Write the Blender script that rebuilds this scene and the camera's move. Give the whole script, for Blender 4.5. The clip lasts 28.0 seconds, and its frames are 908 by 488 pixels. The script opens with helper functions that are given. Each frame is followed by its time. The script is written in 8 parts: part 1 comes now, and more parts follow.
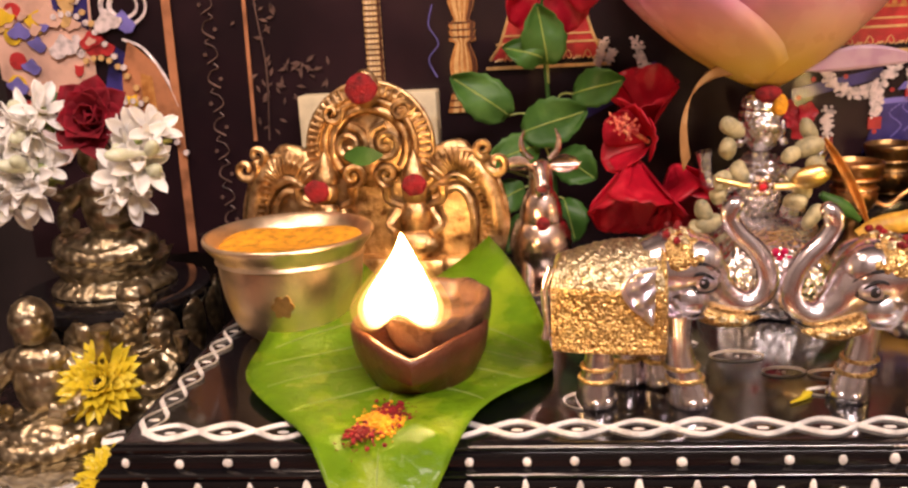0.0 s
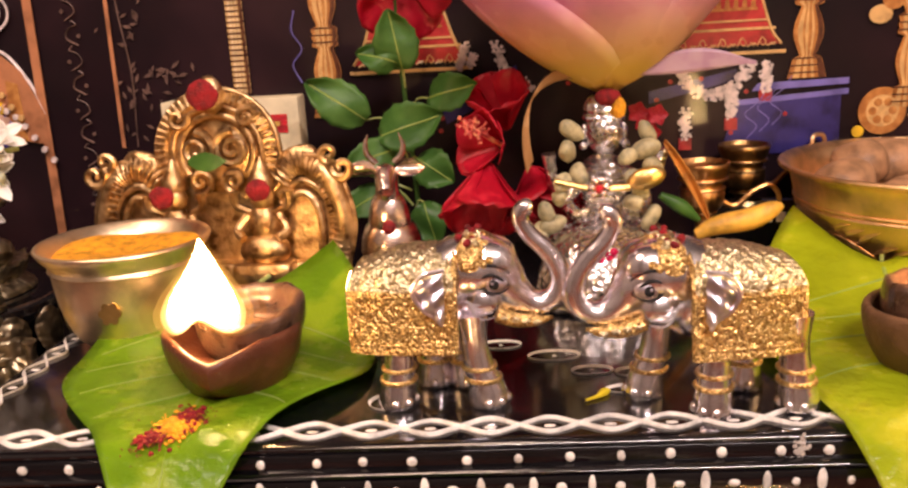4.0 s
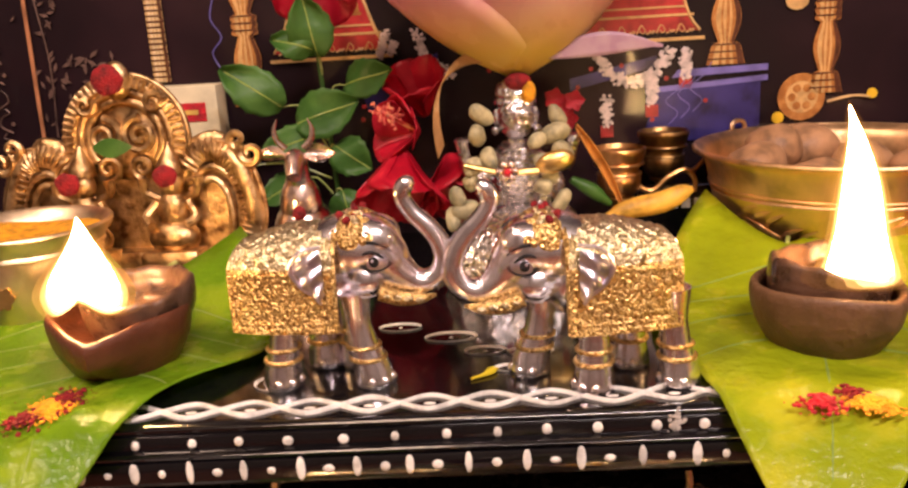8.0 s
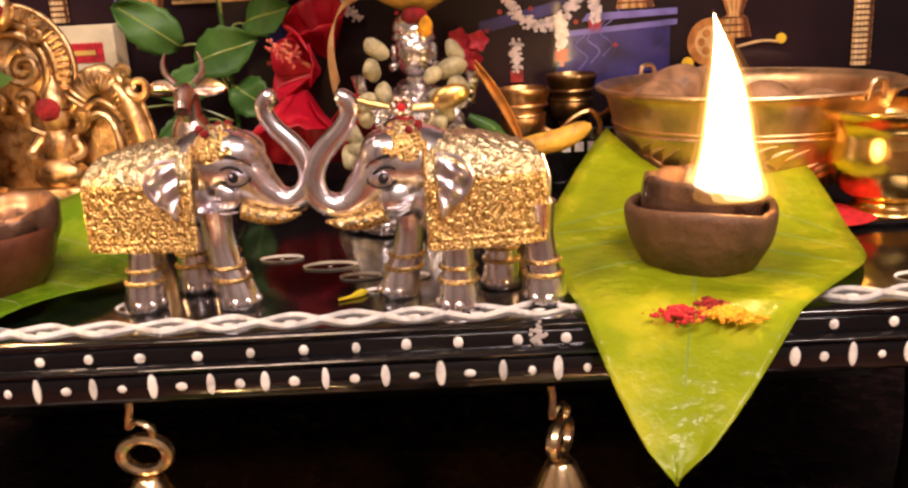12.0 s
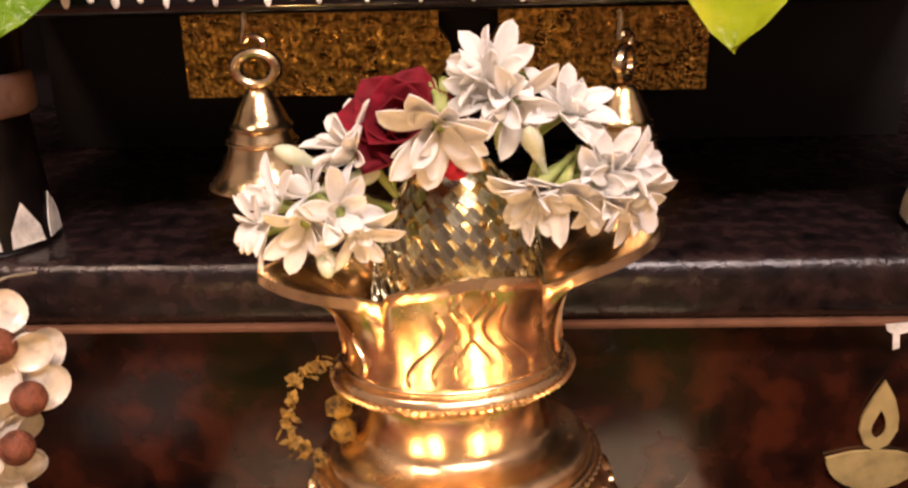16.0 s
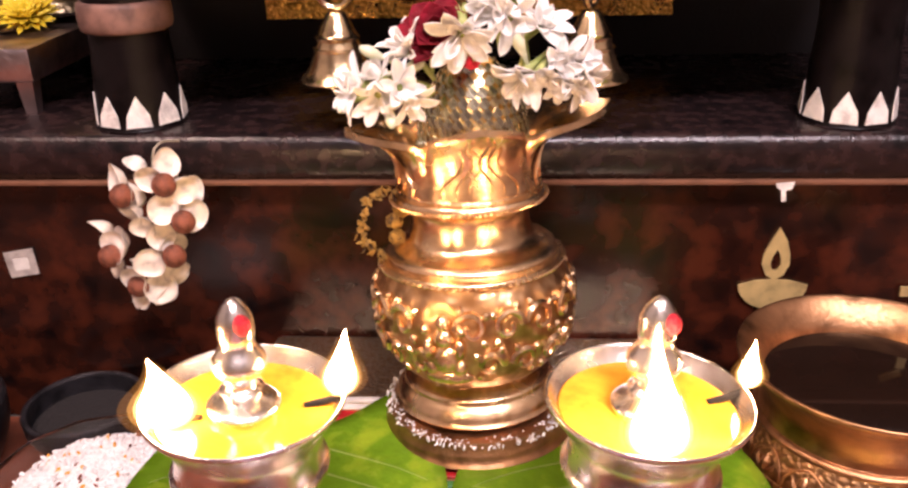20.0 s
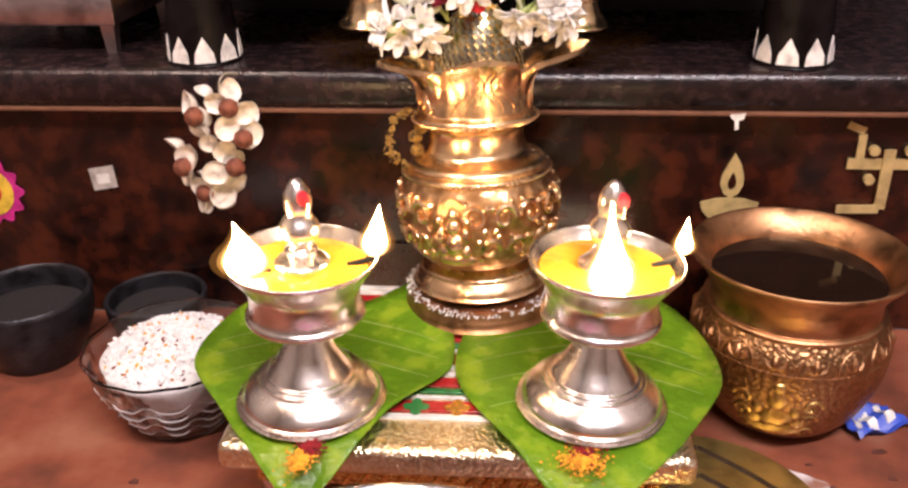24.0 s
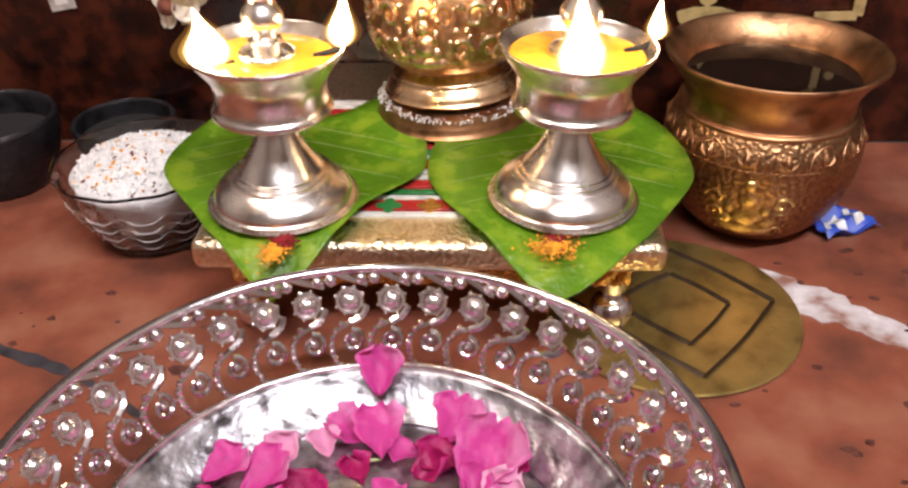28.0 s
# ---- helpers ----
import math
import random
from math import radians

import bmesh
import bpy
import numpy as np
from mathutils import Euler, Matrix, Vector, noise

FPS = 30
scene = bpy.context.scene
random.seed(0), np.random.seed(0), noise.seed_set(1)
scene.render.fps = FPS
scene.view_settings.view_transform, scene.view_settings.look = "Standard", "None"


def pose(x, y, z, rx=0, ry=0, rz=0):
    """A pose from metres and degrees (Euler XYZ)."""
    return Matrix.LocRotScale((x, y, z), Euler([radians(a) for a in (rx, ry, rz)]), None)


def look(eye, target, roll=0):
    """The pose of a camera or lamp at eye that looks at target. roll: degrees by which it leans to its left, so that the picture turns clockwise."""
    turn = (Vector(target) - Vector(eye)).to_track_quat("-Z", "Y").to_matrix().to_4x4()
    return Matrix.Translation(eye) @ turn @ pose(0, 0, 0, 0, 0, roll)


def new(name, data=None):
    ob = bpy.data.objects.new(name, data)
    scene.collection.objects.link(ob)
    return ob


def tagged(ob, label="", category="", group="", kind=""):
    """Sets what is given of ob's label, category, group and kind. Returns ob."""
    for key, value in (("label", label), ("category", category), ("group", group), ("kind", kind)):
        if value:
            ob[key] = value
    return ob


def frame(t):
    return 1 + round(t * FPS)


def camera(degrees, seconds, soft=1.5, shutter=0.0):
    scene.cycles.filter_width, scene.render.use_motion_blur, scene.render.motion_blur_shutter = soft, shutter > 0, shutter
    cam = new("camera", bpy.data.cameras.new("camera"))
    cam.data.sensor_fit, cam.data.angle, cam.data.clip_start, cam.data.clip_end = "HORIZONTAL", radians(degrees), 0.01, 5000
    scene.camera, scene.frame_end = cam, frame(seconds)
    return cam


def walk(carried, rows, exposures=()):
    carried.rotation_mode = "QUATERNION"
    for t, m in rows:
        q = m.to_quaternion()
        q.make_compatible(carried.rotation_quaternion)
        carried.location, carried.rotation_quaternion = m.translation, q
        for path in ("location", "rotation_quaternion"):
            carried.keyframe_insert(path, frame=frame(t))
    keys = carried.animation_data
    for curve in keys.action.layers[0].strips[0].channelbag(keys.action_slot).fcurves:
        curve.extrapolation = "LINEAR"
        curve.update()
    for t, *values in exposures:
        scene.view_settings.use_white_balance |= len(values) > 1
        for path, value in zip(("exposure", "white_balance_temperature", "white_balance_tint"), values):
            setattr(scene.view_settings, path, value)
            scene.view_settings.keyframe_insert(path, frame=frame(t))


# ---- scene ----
cam = camera(54.20, 28.0, soft=2.5)
PATH = [
    (0, (0.0350, -0.0216, 0.5322), (-0.0007, 0.3633, 0.4295), -2.98),
    (0.5, (0.0468, -0.0229, 0.5326), (0.0132, 0.3623, 0.4303), -3.08),
    (1, (0.0594, -0.0199, 0.5332), (0.0286, 0.3655, 0.4307), -3.18),
    (1.5, (0.0687, -0.0191, 0.5309), (0.0401, 0.3665, 0.4285), -3.18),
    (2, (0.0764, -0.0200, 0.5311), (0.0496, 0.3657, 0.4286), -3.24),
    (2.5, (0.0830, -0.0193, 0.5295), (0.0576, 0.3665, 0.4269), -3.26),
    (3, (0.0901, -0.0208, 0.5305), (0.0656, 0.3651, 0.4282), -3.23),
    (3.5, (0.0981, -0.0206, 0.5296), (0.0737, 0.3653, 0.4273), -3.26),
    (5.5, (0.1320, -0.0290, 0.5336), (0.1110, 0.3574, 0.4326), -3.26),
    (6, (0.1384, -0.0312, 0.5341), (0.1184, 0.3554, 0.4335), -3.23),
    (6.5, (0.1473, -0.0311, 0.5330), (0.1276, 0.3556, 0.4325), -3.25),
    (7, (0.1456, -0.0271, 0.5264), (0.1274, 0.3596, 0.4260), -3.29),
    (7.5, (0.1458, -0.0250, 0.5228), (0.1283, 0.3619, 0.4227), -3.37),
    (8, (0.1482, -0.0201, 0.5162), (0.1311, 0.3668, 0.4159), -3.41),
    (8.5, (0.1510, -0.0177, 0.5110), (0.1347, 0.3691, 0.4103), -3.41),
    (9, (0.1565, -0.0149, 0.5046), (0.1405, 0.3717, 0.4035), -3.45),
    (9.5, (0.1616, -0.0138, 0.5011), (0.1471, 0.3730, 0.3999), -3.42),
    (10, (0.1702, -0.0148, 0.5004), (0.1558, 0.3720, 0.3995), -3.49),
    (10.5, (0.1792, -0.0162, 0.4998), (0.1654, 0.3706, 0.3990), -3.45),
    (11, (0.1901, -0.0190, 0.4978), (0.1779, 0.3679, 0.3970), -3.34),
    (11.5, (0.1887, -0.0185, 0.4911), (0.1806, 0.3682, 0.3890), -3.10),
    (12, (0.1882, -0.0186, 0.4841), (0.1839, 0.3672, 0.3786), -2.94),
    (12.5, (0.1834, -0.0257, 0.4750), (0.1801, 0.3592, 0.3661), -2.87),
    (13, (0.1735, -0.0367, 0.4610), (0.1702, 0.3463, 0.3456), -2.72),
    (13.5, (0.1703, -0.0463, 0.4427), (0.1631, 0.3341, 0.3194), -2.64),
    (15.5, (0.1610, -0.0883, 0.3862), (0.1510, 0.2909, 0.2594), -1.47),
    (16, (0.1594, -0.0979, 0.3779), (0.1470, 0.2787, 0.2438), -1.37),
    (16.5, (0.1597, -0.1161, 0.3728), (0.1449, 0.2592, 0.2351), -1.40),
    (17, (0.1570, -0.1389, 0.3754), (0.1399, 0.2339, 0.2316), -1.13),
    (17.5, (0.1608, -0.1698, 0.3781), (0.1416, 0.2011, 0.2295), -1.22),
    (18, (0.1636, -0.1911, 0.3829), (0.1438, 0.1787, 0.2317), -1.37),
    (18.5, (0.1622, -0.2158, 0.3937), (0.1412, 0.1525, 0.2391), -1.41),
    (19, (0.1637, -0.2394, 0.3976), (0.1421, 0.1279, 0.2406), -1.41),
    (19.5, (0.1653, -0.2588, 0.4045), (0.1435, 0.1068, 0.2438), -1.29),
    (20, (0.1679, -0.2742, 0.4043), (0.1456, 0.0907, 0.2419), -1.28),
    (20.5, (0.1666, -0.2912, 0.4087), (0.1442, 0.0731, 0.2450), -1.31),
    (22.5, (0.1633, -0.3807, 0.4351), (0.1404, -0.0166, 0.2709), -1.30),
    (23, (0.1701, -0.3974, 0.4304), (0.1433, -0.0348, 0.2636), -1.07),
    (23.5, (0.1746, -0.4017, 0.4234), (0.1463, -0.0415, 0.2519), -0.96),
    (24, (0.1789, -0.4064, 0.4181), (0.1508, -0.0477, 0.2434), -0.92),
    (24.5, (0.1819, -0.4113, 0.4169), (0.1537, -0.0550, 0.2373), -1.04),
    (25, (0.1832, -0.4137, 0.4087), (0.1563, -0.0601, 0.2237), -1.10),
    (25.5, (0.1853, -0.4129, 0.4055), (0.1601, -0.0622, 0.2147), -1.14),
    (26, (0.1844, -0.4112, 0.4011), (0.1615, -0.0628, 0.2059), -1.08),
    (26.5, (0.1875, -0.4135, 0.3956), (0.1656, -0.0683, 0.1947), -1.20),
    (27, (0.1860, -0.4175, 0.3913), (0.1663, -0.0756, 0.1846), -1.19),
    (27.5, (0.1877, -0.4209, 0.3827), (0.1677, -0.0845, 0.1672), -1.41),
    (28, (0.1859, -0.4272, 0.3718), (0.1666, -0.0953, 0.1494), -1.41),
]
walk(cam, [(t, look(eye, target, roll)) for t, eye, target, roll in PATH], [(0, 0.40, 7300, 28), (7, 0.39, 7500, 30), (12, 0.40, 7450, 29), (13.5, 0.34, 7400, 28), (16, 0.52, 7250, 29), (17, 0.35, 7050, 27), (18, 0.36, 6800, 30), (20, 0.88, 6600, 36), (25, 0.86, 6300, 21), (28, 0.62, 6000, 15)])

# ---- world and lights ----
world = bpy.data.worlds.new("world")
scene.world = world
world.use_nodes = True
world.node_tree.nodes["Background"].inputs[0].default_value = (1.0, 0.86, 0.72, 1)
world.node_tree.nodes["Background"].inputs[1].default_value = 0.045


def area_lamp(name, eye, target, sx, sy, watts, colour):
    lamp = bpy.data.lights.new(name, "AREA")
    lamp.shape, lamp.size, lamp.size_y, lamp.energy, lamp.color = "RECTANGLE", sx, sy, watts, colour
    ob = new(name, lamp)
    ob.matrix_world = look(eye, target)
    return ob


# the room's ceiling tube and a second warm lamp, both in the room opposite the altar
area_lamp("ceiling_tube_light", (0.5, -0.9, 1.75), (0.12, 0.3, 0.3), 1.1, 0.08, 28.0, (1.0, 0.94, 0.90))
area_lamp("ceiling_warm_light", (-0.6, -0.2, 1.75), (0.12, 0.4, 0.3), 0.3, 0.3, 9.5, (1.0, 0.80, 0.62))

# ---- materials ----


def material(name, base, rough=0.5, metal=0.0, vary=0.12, scale=60.0, bump=0.15, bump_scale=300.0, dark=None, coat=0.0, sub=0.0,
             trans=0.0, ior=1.45, tone=None, island=0.0, stretch=(1, 1, 1)):
    """Principled surface with colour variation at two scales and a fine bump."""
    m = bpy.data.materials.new(name)
    m.use_nodes = True
    nt = m.node_tree
    nodes, links = nt.nodes, nt.links
    p = nodes["Principled BSDF"]
    co = nodes.new("ShaderNodeTexCoord")
    mp = nodes.new("ShaderNodeMapping")
    mp.inputs["Scale"].default_value = stretch
    links.new(co.outputs["Object"], mp.inputs["Vector"])
    big = nodes.new("ShaderNodeTexNoise")
    big.inputs["Scale"].default_value, big.inputs["Detail"].default_value = scale, 4
    links.new(mp.outputs[0], big.inputs["Vector"])
    fine = nodes.new("ShaderNodeTexNoise")
    fine.inputs["Scale"].default_value, fine.inputs["Detail"].default_value = bump_scale, 3
    links.new(mp.outputs[0], fine.inputs["Vector"])
    ramp = nodes.new("ShaderNodeValToRGB")
    low = dark or tuple(max(0.0, c * (1 - 2.2 * vary)) for c in base)
    high = tone or tuple(min(1.0, c * (1 + vary)) for c in base)
    ramp.color_ramp.elements[0].position, ramp.color_ramp.elements[0].color = 0.32, (*low, 1)
    ramp.color_ramp.elements[1].position, ramp.color_ramp.elements[1].color = 0.66, (*high, 1)
    mid = ramp.color_ramp.elements.new(0.5)
    mid.color = (*base, 1)
    links.new(big.outputs["Fac"], ramp.inputs[0])
    out = ramp.outputs[0]
    if island:
        geo = nodes.new("ShaderNodeNewGeometry")
        info = nodes.new("ShaderNodeObjectInfo")
        add = nodes.new("ShaderNodeMath")
        add.operation = "ADD"
        links.new(geo.outputs["Random Per Island"], add.inputs[0])
        links.new(info.outputs["Random"], add.inputs[1])
        sc = nodes.new("ShaderNodeMapRange")
        sc.inputs[1].default_value, sc.inputs[2].default_value = 0.0, 2.0
        sc.inputs[3].default_value, sc.inputs[4].default_value = 1 - island, 1 + island
        links.new(add.outputs[0], sc.inputs[0])
        hsv = nodes.new("ShaderNodeHueSaturation")
        links.new(out, hsv.inputs["Color"])
        links.new(sc.outputs[0], hsv.inputs["Value"])
        out = hsv.outputs[0]
    links.new(out, p.inputs["Base Color"])
    rr = nodes.new("ShaderNodeMapRange")
    rr.inputs[3].default_value, rr.inputs[4].default_value = max(0.02, rough * 0.75), min(1.0, rough * 1.3)
    links.new(big.outputs["Fac"], rr.inputs[0])
    links.new(rr.outputs[0], p.inputs["Roughness"])
    p.inputs["Metallic"].default_value = metal
    p.inputs["IOR"].default_value = ior
    p.inputs["Coat Weight"].default_value = coat
    p.inputs["Coat Roughness"].default_value = 0.06
    p.inputs["Transmission Weight"].default_value = trans
    if sub:
        p.inputs["Subsurface Weight"].default_value = sub
        p.inputs["Subsurface Radius"].default_value = (1.0, 0.6, 0.35)
        p.inputs["Subsurface Scale"].default_value = 0.004
    if bump:
        b = nodes.new("ShaderNodeBump")
        b.inputs["Strength"].default_value, b.inputs["Distance"].default_value = bump, 0.002
        links.new(fine.outputs["Fac"], b.inputs["Height"])
        links.new(b.outputs[0], p.inputs["Normal"])
    return m


def embossed(name, base, rough, scale, strength, dark, deep=0.004):
    """Polished metal with a pressed relief of small scrolls; the shade in its hollows is put into the colour."""
    m = material(name, base, rough, 1.0, 0.15, 90, 0)
    nt = m.node_tree
    nodes, links = nt.nodes, nt.links
    p = nodes["Principled BSDF"]
    co = nodes.new("ShaderNodeTexCoord")
    warp = nodes.new("ShaderNodeTexNoise")
    warp.inputs["Scale"].default_value = scale * 0.5
    links.new(co.outputs["Object"], warp.inputs["Vector"])
    mix = nodes.new("ShaderNodeVectorMath")
    mix.operation = "MULTIPLY_ADD"
    mix.inputs[1].default_value = (0.7 / scale,) * 3
    links.new(warp.outputs["Color"], mix.inputs[0])
    links.new(co.outputs["Object"], mix.inputs[2])
    vor = nodes.new("ShaderNodeTexVoronoi")
    vor.feature = "SMOOTH_F1"
    vor.inputs["Scale"].default_value = scale
    links.new(mix.outputs[0], vor.inputs["Vector"])
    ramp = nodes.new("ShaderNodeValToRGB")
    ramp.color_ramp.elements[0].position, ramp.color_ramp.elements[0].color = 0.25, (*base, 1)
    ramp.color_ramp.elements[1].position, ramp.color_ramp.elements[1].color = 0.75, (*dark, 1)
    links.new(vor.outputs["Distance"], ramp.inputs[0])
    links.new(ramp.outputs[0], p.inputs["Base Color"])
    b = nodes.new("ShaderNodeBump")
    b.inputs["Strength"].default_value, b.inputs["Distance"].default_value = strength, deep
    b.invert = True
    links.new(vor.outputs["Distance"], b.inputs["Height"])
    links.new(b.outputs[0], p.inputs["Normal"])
    return m


def leafy(name, base, tip, scale=35.0, glow=0.35, crinkle=0.06, rough=0.26):
    """Thin waxy leaf or petal: gloss over a mix of diffuse and translucent light."""
    m = material(name, base, rough, 0.0, 0.08, scale, crinkle, 170, tone=tip)
    nt = m.node_tree
    nodes, links = nt.nodes, nt.links
    p = nodes["Principled BSDF"]
    tr = nodes.new("ShaderNodeBsdfTranslucent")
    links.new(p.inputs["Base Color"].links[0].from_socket, tr.inputs["Color"])
    mix = nodes.new("ShaderNodeMixShader")
    mix.inputs[0].default_value = glow
    links.new(p.outputs[0], mix.inputs[1])
    links.new(tr.outputs[0], mix.inputs[2])
    links.new(mix.outputs[0], nodes["Material Output"].inputs["Surface"])
    return m


def glowing(name, colour, strength):
    m = bpy.data.materials.new(name)
    m.use_nodes = True
    nt = m.node_tree
    e = nt.nodes.new("ShaderNodeEmission")
    e.inputs[0].default_value, e.inputs[1].default_value = (*colour, 1), strength
    nt.links.new(e.outputs[0], nt.nodes["Material Output"].inputs["Surface"])
    return m


GOLD = material("polished_gold", (0.95, 0.62, 0.20), 0.22, 1.0, 0.10, 80, 0.10, 500)
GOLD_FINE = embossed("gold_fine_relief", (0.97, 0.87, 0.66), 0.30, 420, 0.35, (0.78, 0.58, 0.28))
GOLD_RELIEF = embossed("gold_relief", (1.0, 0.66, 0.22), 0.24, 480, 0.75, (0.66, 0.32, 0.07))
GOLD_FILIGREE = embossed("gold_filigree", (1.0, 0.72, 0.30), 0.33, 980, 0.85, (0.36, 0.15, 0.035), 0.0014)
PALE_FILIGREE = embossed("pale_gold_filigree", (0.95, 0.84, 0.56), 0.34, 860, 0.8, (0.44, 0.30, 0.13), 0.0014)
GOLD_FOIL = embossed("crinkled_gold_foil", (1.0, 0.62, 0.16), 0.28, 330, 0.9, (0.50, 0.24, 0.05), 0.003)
BRASS = material("old_brass", (0.72, 0.47, 0.17), 0.30, 1.0, 0.22, 70, 0.2, 350, dark=(0.30, 0.17, 0.06))
COPPER_BRASS = material("copper_brass", (0.93, 0.64, 0.37), 0.25, 1.0, 0.16, 60, 0.10, 260)
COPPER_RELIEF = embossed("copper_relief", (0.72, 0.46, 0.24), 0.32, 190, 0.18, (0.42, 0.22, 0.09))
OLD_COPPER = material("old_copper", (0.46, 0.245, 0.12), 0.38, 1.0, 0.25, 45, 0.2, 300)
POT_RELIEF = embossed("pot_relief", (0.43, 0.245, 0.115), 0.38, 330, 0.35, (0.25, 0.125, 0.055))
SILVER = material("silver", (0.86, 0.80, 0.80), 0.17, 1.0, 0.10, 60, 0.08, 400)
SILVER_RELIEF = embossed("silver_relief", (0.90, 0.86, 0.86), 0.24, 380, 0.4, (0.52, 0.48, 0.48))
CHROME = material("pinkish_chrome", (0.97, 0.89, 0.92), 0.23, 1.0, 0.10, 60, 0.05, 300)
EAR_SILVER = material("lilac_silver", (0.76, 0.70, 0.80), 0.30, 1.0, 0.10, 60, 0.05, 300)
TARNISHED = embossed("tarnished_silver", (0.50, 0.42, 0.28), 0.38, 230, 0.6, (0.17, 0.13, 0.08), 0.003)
LACQUER = material("black_lacquer", (0.004, 0.0035, 0.0045), 0.14, 0.0, 0.2, 30, 0.05, 200, coat=0.5)
CHALK = material("white_paint", (0.78, 0.74, 0.68), 0.6, 0.0, 0.15, 120, 0.4, 500)
GRANITE = material("brown_granite", (0.027, 0.0070, 0.0040), 0.20, 0.0, 0.35, 45, 0.06, 300, dark=(0.005, 0.0028, 0.0028), tone=(0.062, 0.014, 0.0062), coat=0.06)
FLOOR_STONE = material("red_stone", (0.240, 0.074, 0.041), 0.20, 0.0, 0.16, 16, 0.05, 260, dark=(0.13, 0.047, 0.030), tone=(0.30, 0.12, 0.070), coat=0.3)
VEIN_WHITE = material("white_vein", (0.52, 0.46, 0.45), 0.25, 0.0, 0.2, 45, 0.05, 300, dark=(0.28, 0.14, 0.10), tone=(0.66, 0.62, 0.62))
VEIN_DARK = material("dark_vein", (0.05, 0.045, 0.05), 0.3, 0.0, 0.2, 60, 0.05, 300)
WALL = material("plain_wall", (0.33, 0.29, 0.255), 0.8, 0.0, 0.08, 4, 0.1, 60)
BETEL = leafy("betel_green", (0.155, 0.335, 0.012), (0.32, 0.48, 0.022), crinkle=0.75)
BETEL_PALE = leafy("betel_yellow_green", (0.40, 0.51, 0.018), (0.62, 0.64, 0.035), glow=0.42, crinkle=0.7)
LEAF_VEIN = leafy("leaf_vein", (0.32, 0.46, 0.10), (0.40, 0.52, 0.14))
PLANT = leafy("plant_green", (0.050, 0.16, 0.028), (0.085, 0.23, 0.045), crinkle=0.3, rough=0.42)
TERRACOTTA = material("terracotta", (0.11, 0.032, 0.014), 0.42, 0.0, 0.2, 70, 0.35, 300, dark=(0.10, 0.03, 0.015), coat=0.2)
CLAY = material("brown_clay", (0.14, 0.068, 0.032), 0.55, 0.0, 0.22, 60, 0.5, 260, dark=(0.08, 0.04, 0.02))
SOOT = material("oily_wick_clay", (0.10, 0.05, 0.03), 0.28, 0.0, 0.3, 90, 0.4, 300, dark=(0.03, 0.015, 0.01), coat=0.4)
TURMERIC = material("turmeric", (0.85, 0.36, 0.02), 0.85, 0.0, 0.2, 200, 0.8, 700)
KUMKUM = material("kumkum", (0.24, 0.008, 0.011), 0.8, 0.0, 0.25, 220, 0.8, 700)
KUMKUM_BRIGHT = material("bright_kumkum", (0.62, 0.02, 0.03), 0.7, 0.0, 0.2, 220, 0.8, 700)
JASMINE = leafy("white_petal", (0.98, 0.96, 0.91), (0.99, 0.98, 0.96), 90, 0.24, crinkle=0.1, rough=0.45)
BUD = leafy("green_white_bud", (0.76, 0.80, 0.58), (0.92, 0.92, 0.80), 90, 0.25)
STEM = leafy("pale_stem", (0.38, 0.46, 0.14), (0.50, 0.56, 0.22), 90, 0.2)
ROSE = leafy("dark_red_petal", (0.22, 0.003, 0.012), (0.34, 0.006, 0.022), 120, 0.2, crinkle=0.2, rough=0.8)
PINK = leafy("magenta_petal", (0.70, 0.070, 0.36), (0.86, 0.34, 0.62), 34, 0.35, crinkle=0.45, rough=0.5)
PINK_DEEP = leafy("deep_rose_petal", (0.42, 0.008, 0.12), (0.60, 0.035, 0.24), 34, 0.25, crinkle=0.45, rough=0.5)
PINK_PALE = leafy("pale_pink_petal", (0.84, 0.36, 0.58), (0.93, 0.62, 0.76), 34, 0.3, crinkle=0.45, rough=0.5)
LOTUS = leafy("lotus_pink", (0.84, 0.40, 0.56), (0.90, 0.56, 0.66), 25, 0.45)

# lotus petals grow from yellow at their foot to pink, with fine streaks
_nt = LOTUS.node_tree
_co, _sep, _map, _mixc = (_nt.nodes.new(k) for k in ("ShaderNodeTexCoord", "ShaderNodeSeparateXYZ", "ShaderNodeMapRange", "ShaderNodeMix"))
_mixc.data_type = "RGBA"
_nt.links.new(_co.outputs["Object"], _sep.inputs[0])
_nt.links.new(_sep.outputs["Z"], _map.inputs[0])
_map.inputs[1].default_value, _map.inputs[2].default_value = 0.014, 0.050
_nt.links.new(_map.outputs[0], _mixc.inputs[0])
_mixc.inputs[6].default_value = (0.92, 0.72, 0.20, 1)
_p = _nt.nodes["Principled BSDF"]
_src = _p.inputs["Base Color"].links[0].from_socket
_nt.links.new(_src, _mixc.inputs[7])
_nt.links.new(_mixc.outputs[2], _p.inputs["Base Color"])
_nt.links.new(_mixc.outputs[2], _nt.nodes["Translucent BSDF"].inputs["Color"])
HIBISCUS = leafy("hibiscus_red", (0.52, 0.010, 0.028), (0.70, 0.030, 0.055), 80, 0.3, crinkle=0.4, rough=0.4)
MARIGOLD = leafy("yellow_petal", (0.90, 0.72, 0.05), (0.95, 0.82, 0.12), 90, 0.32)
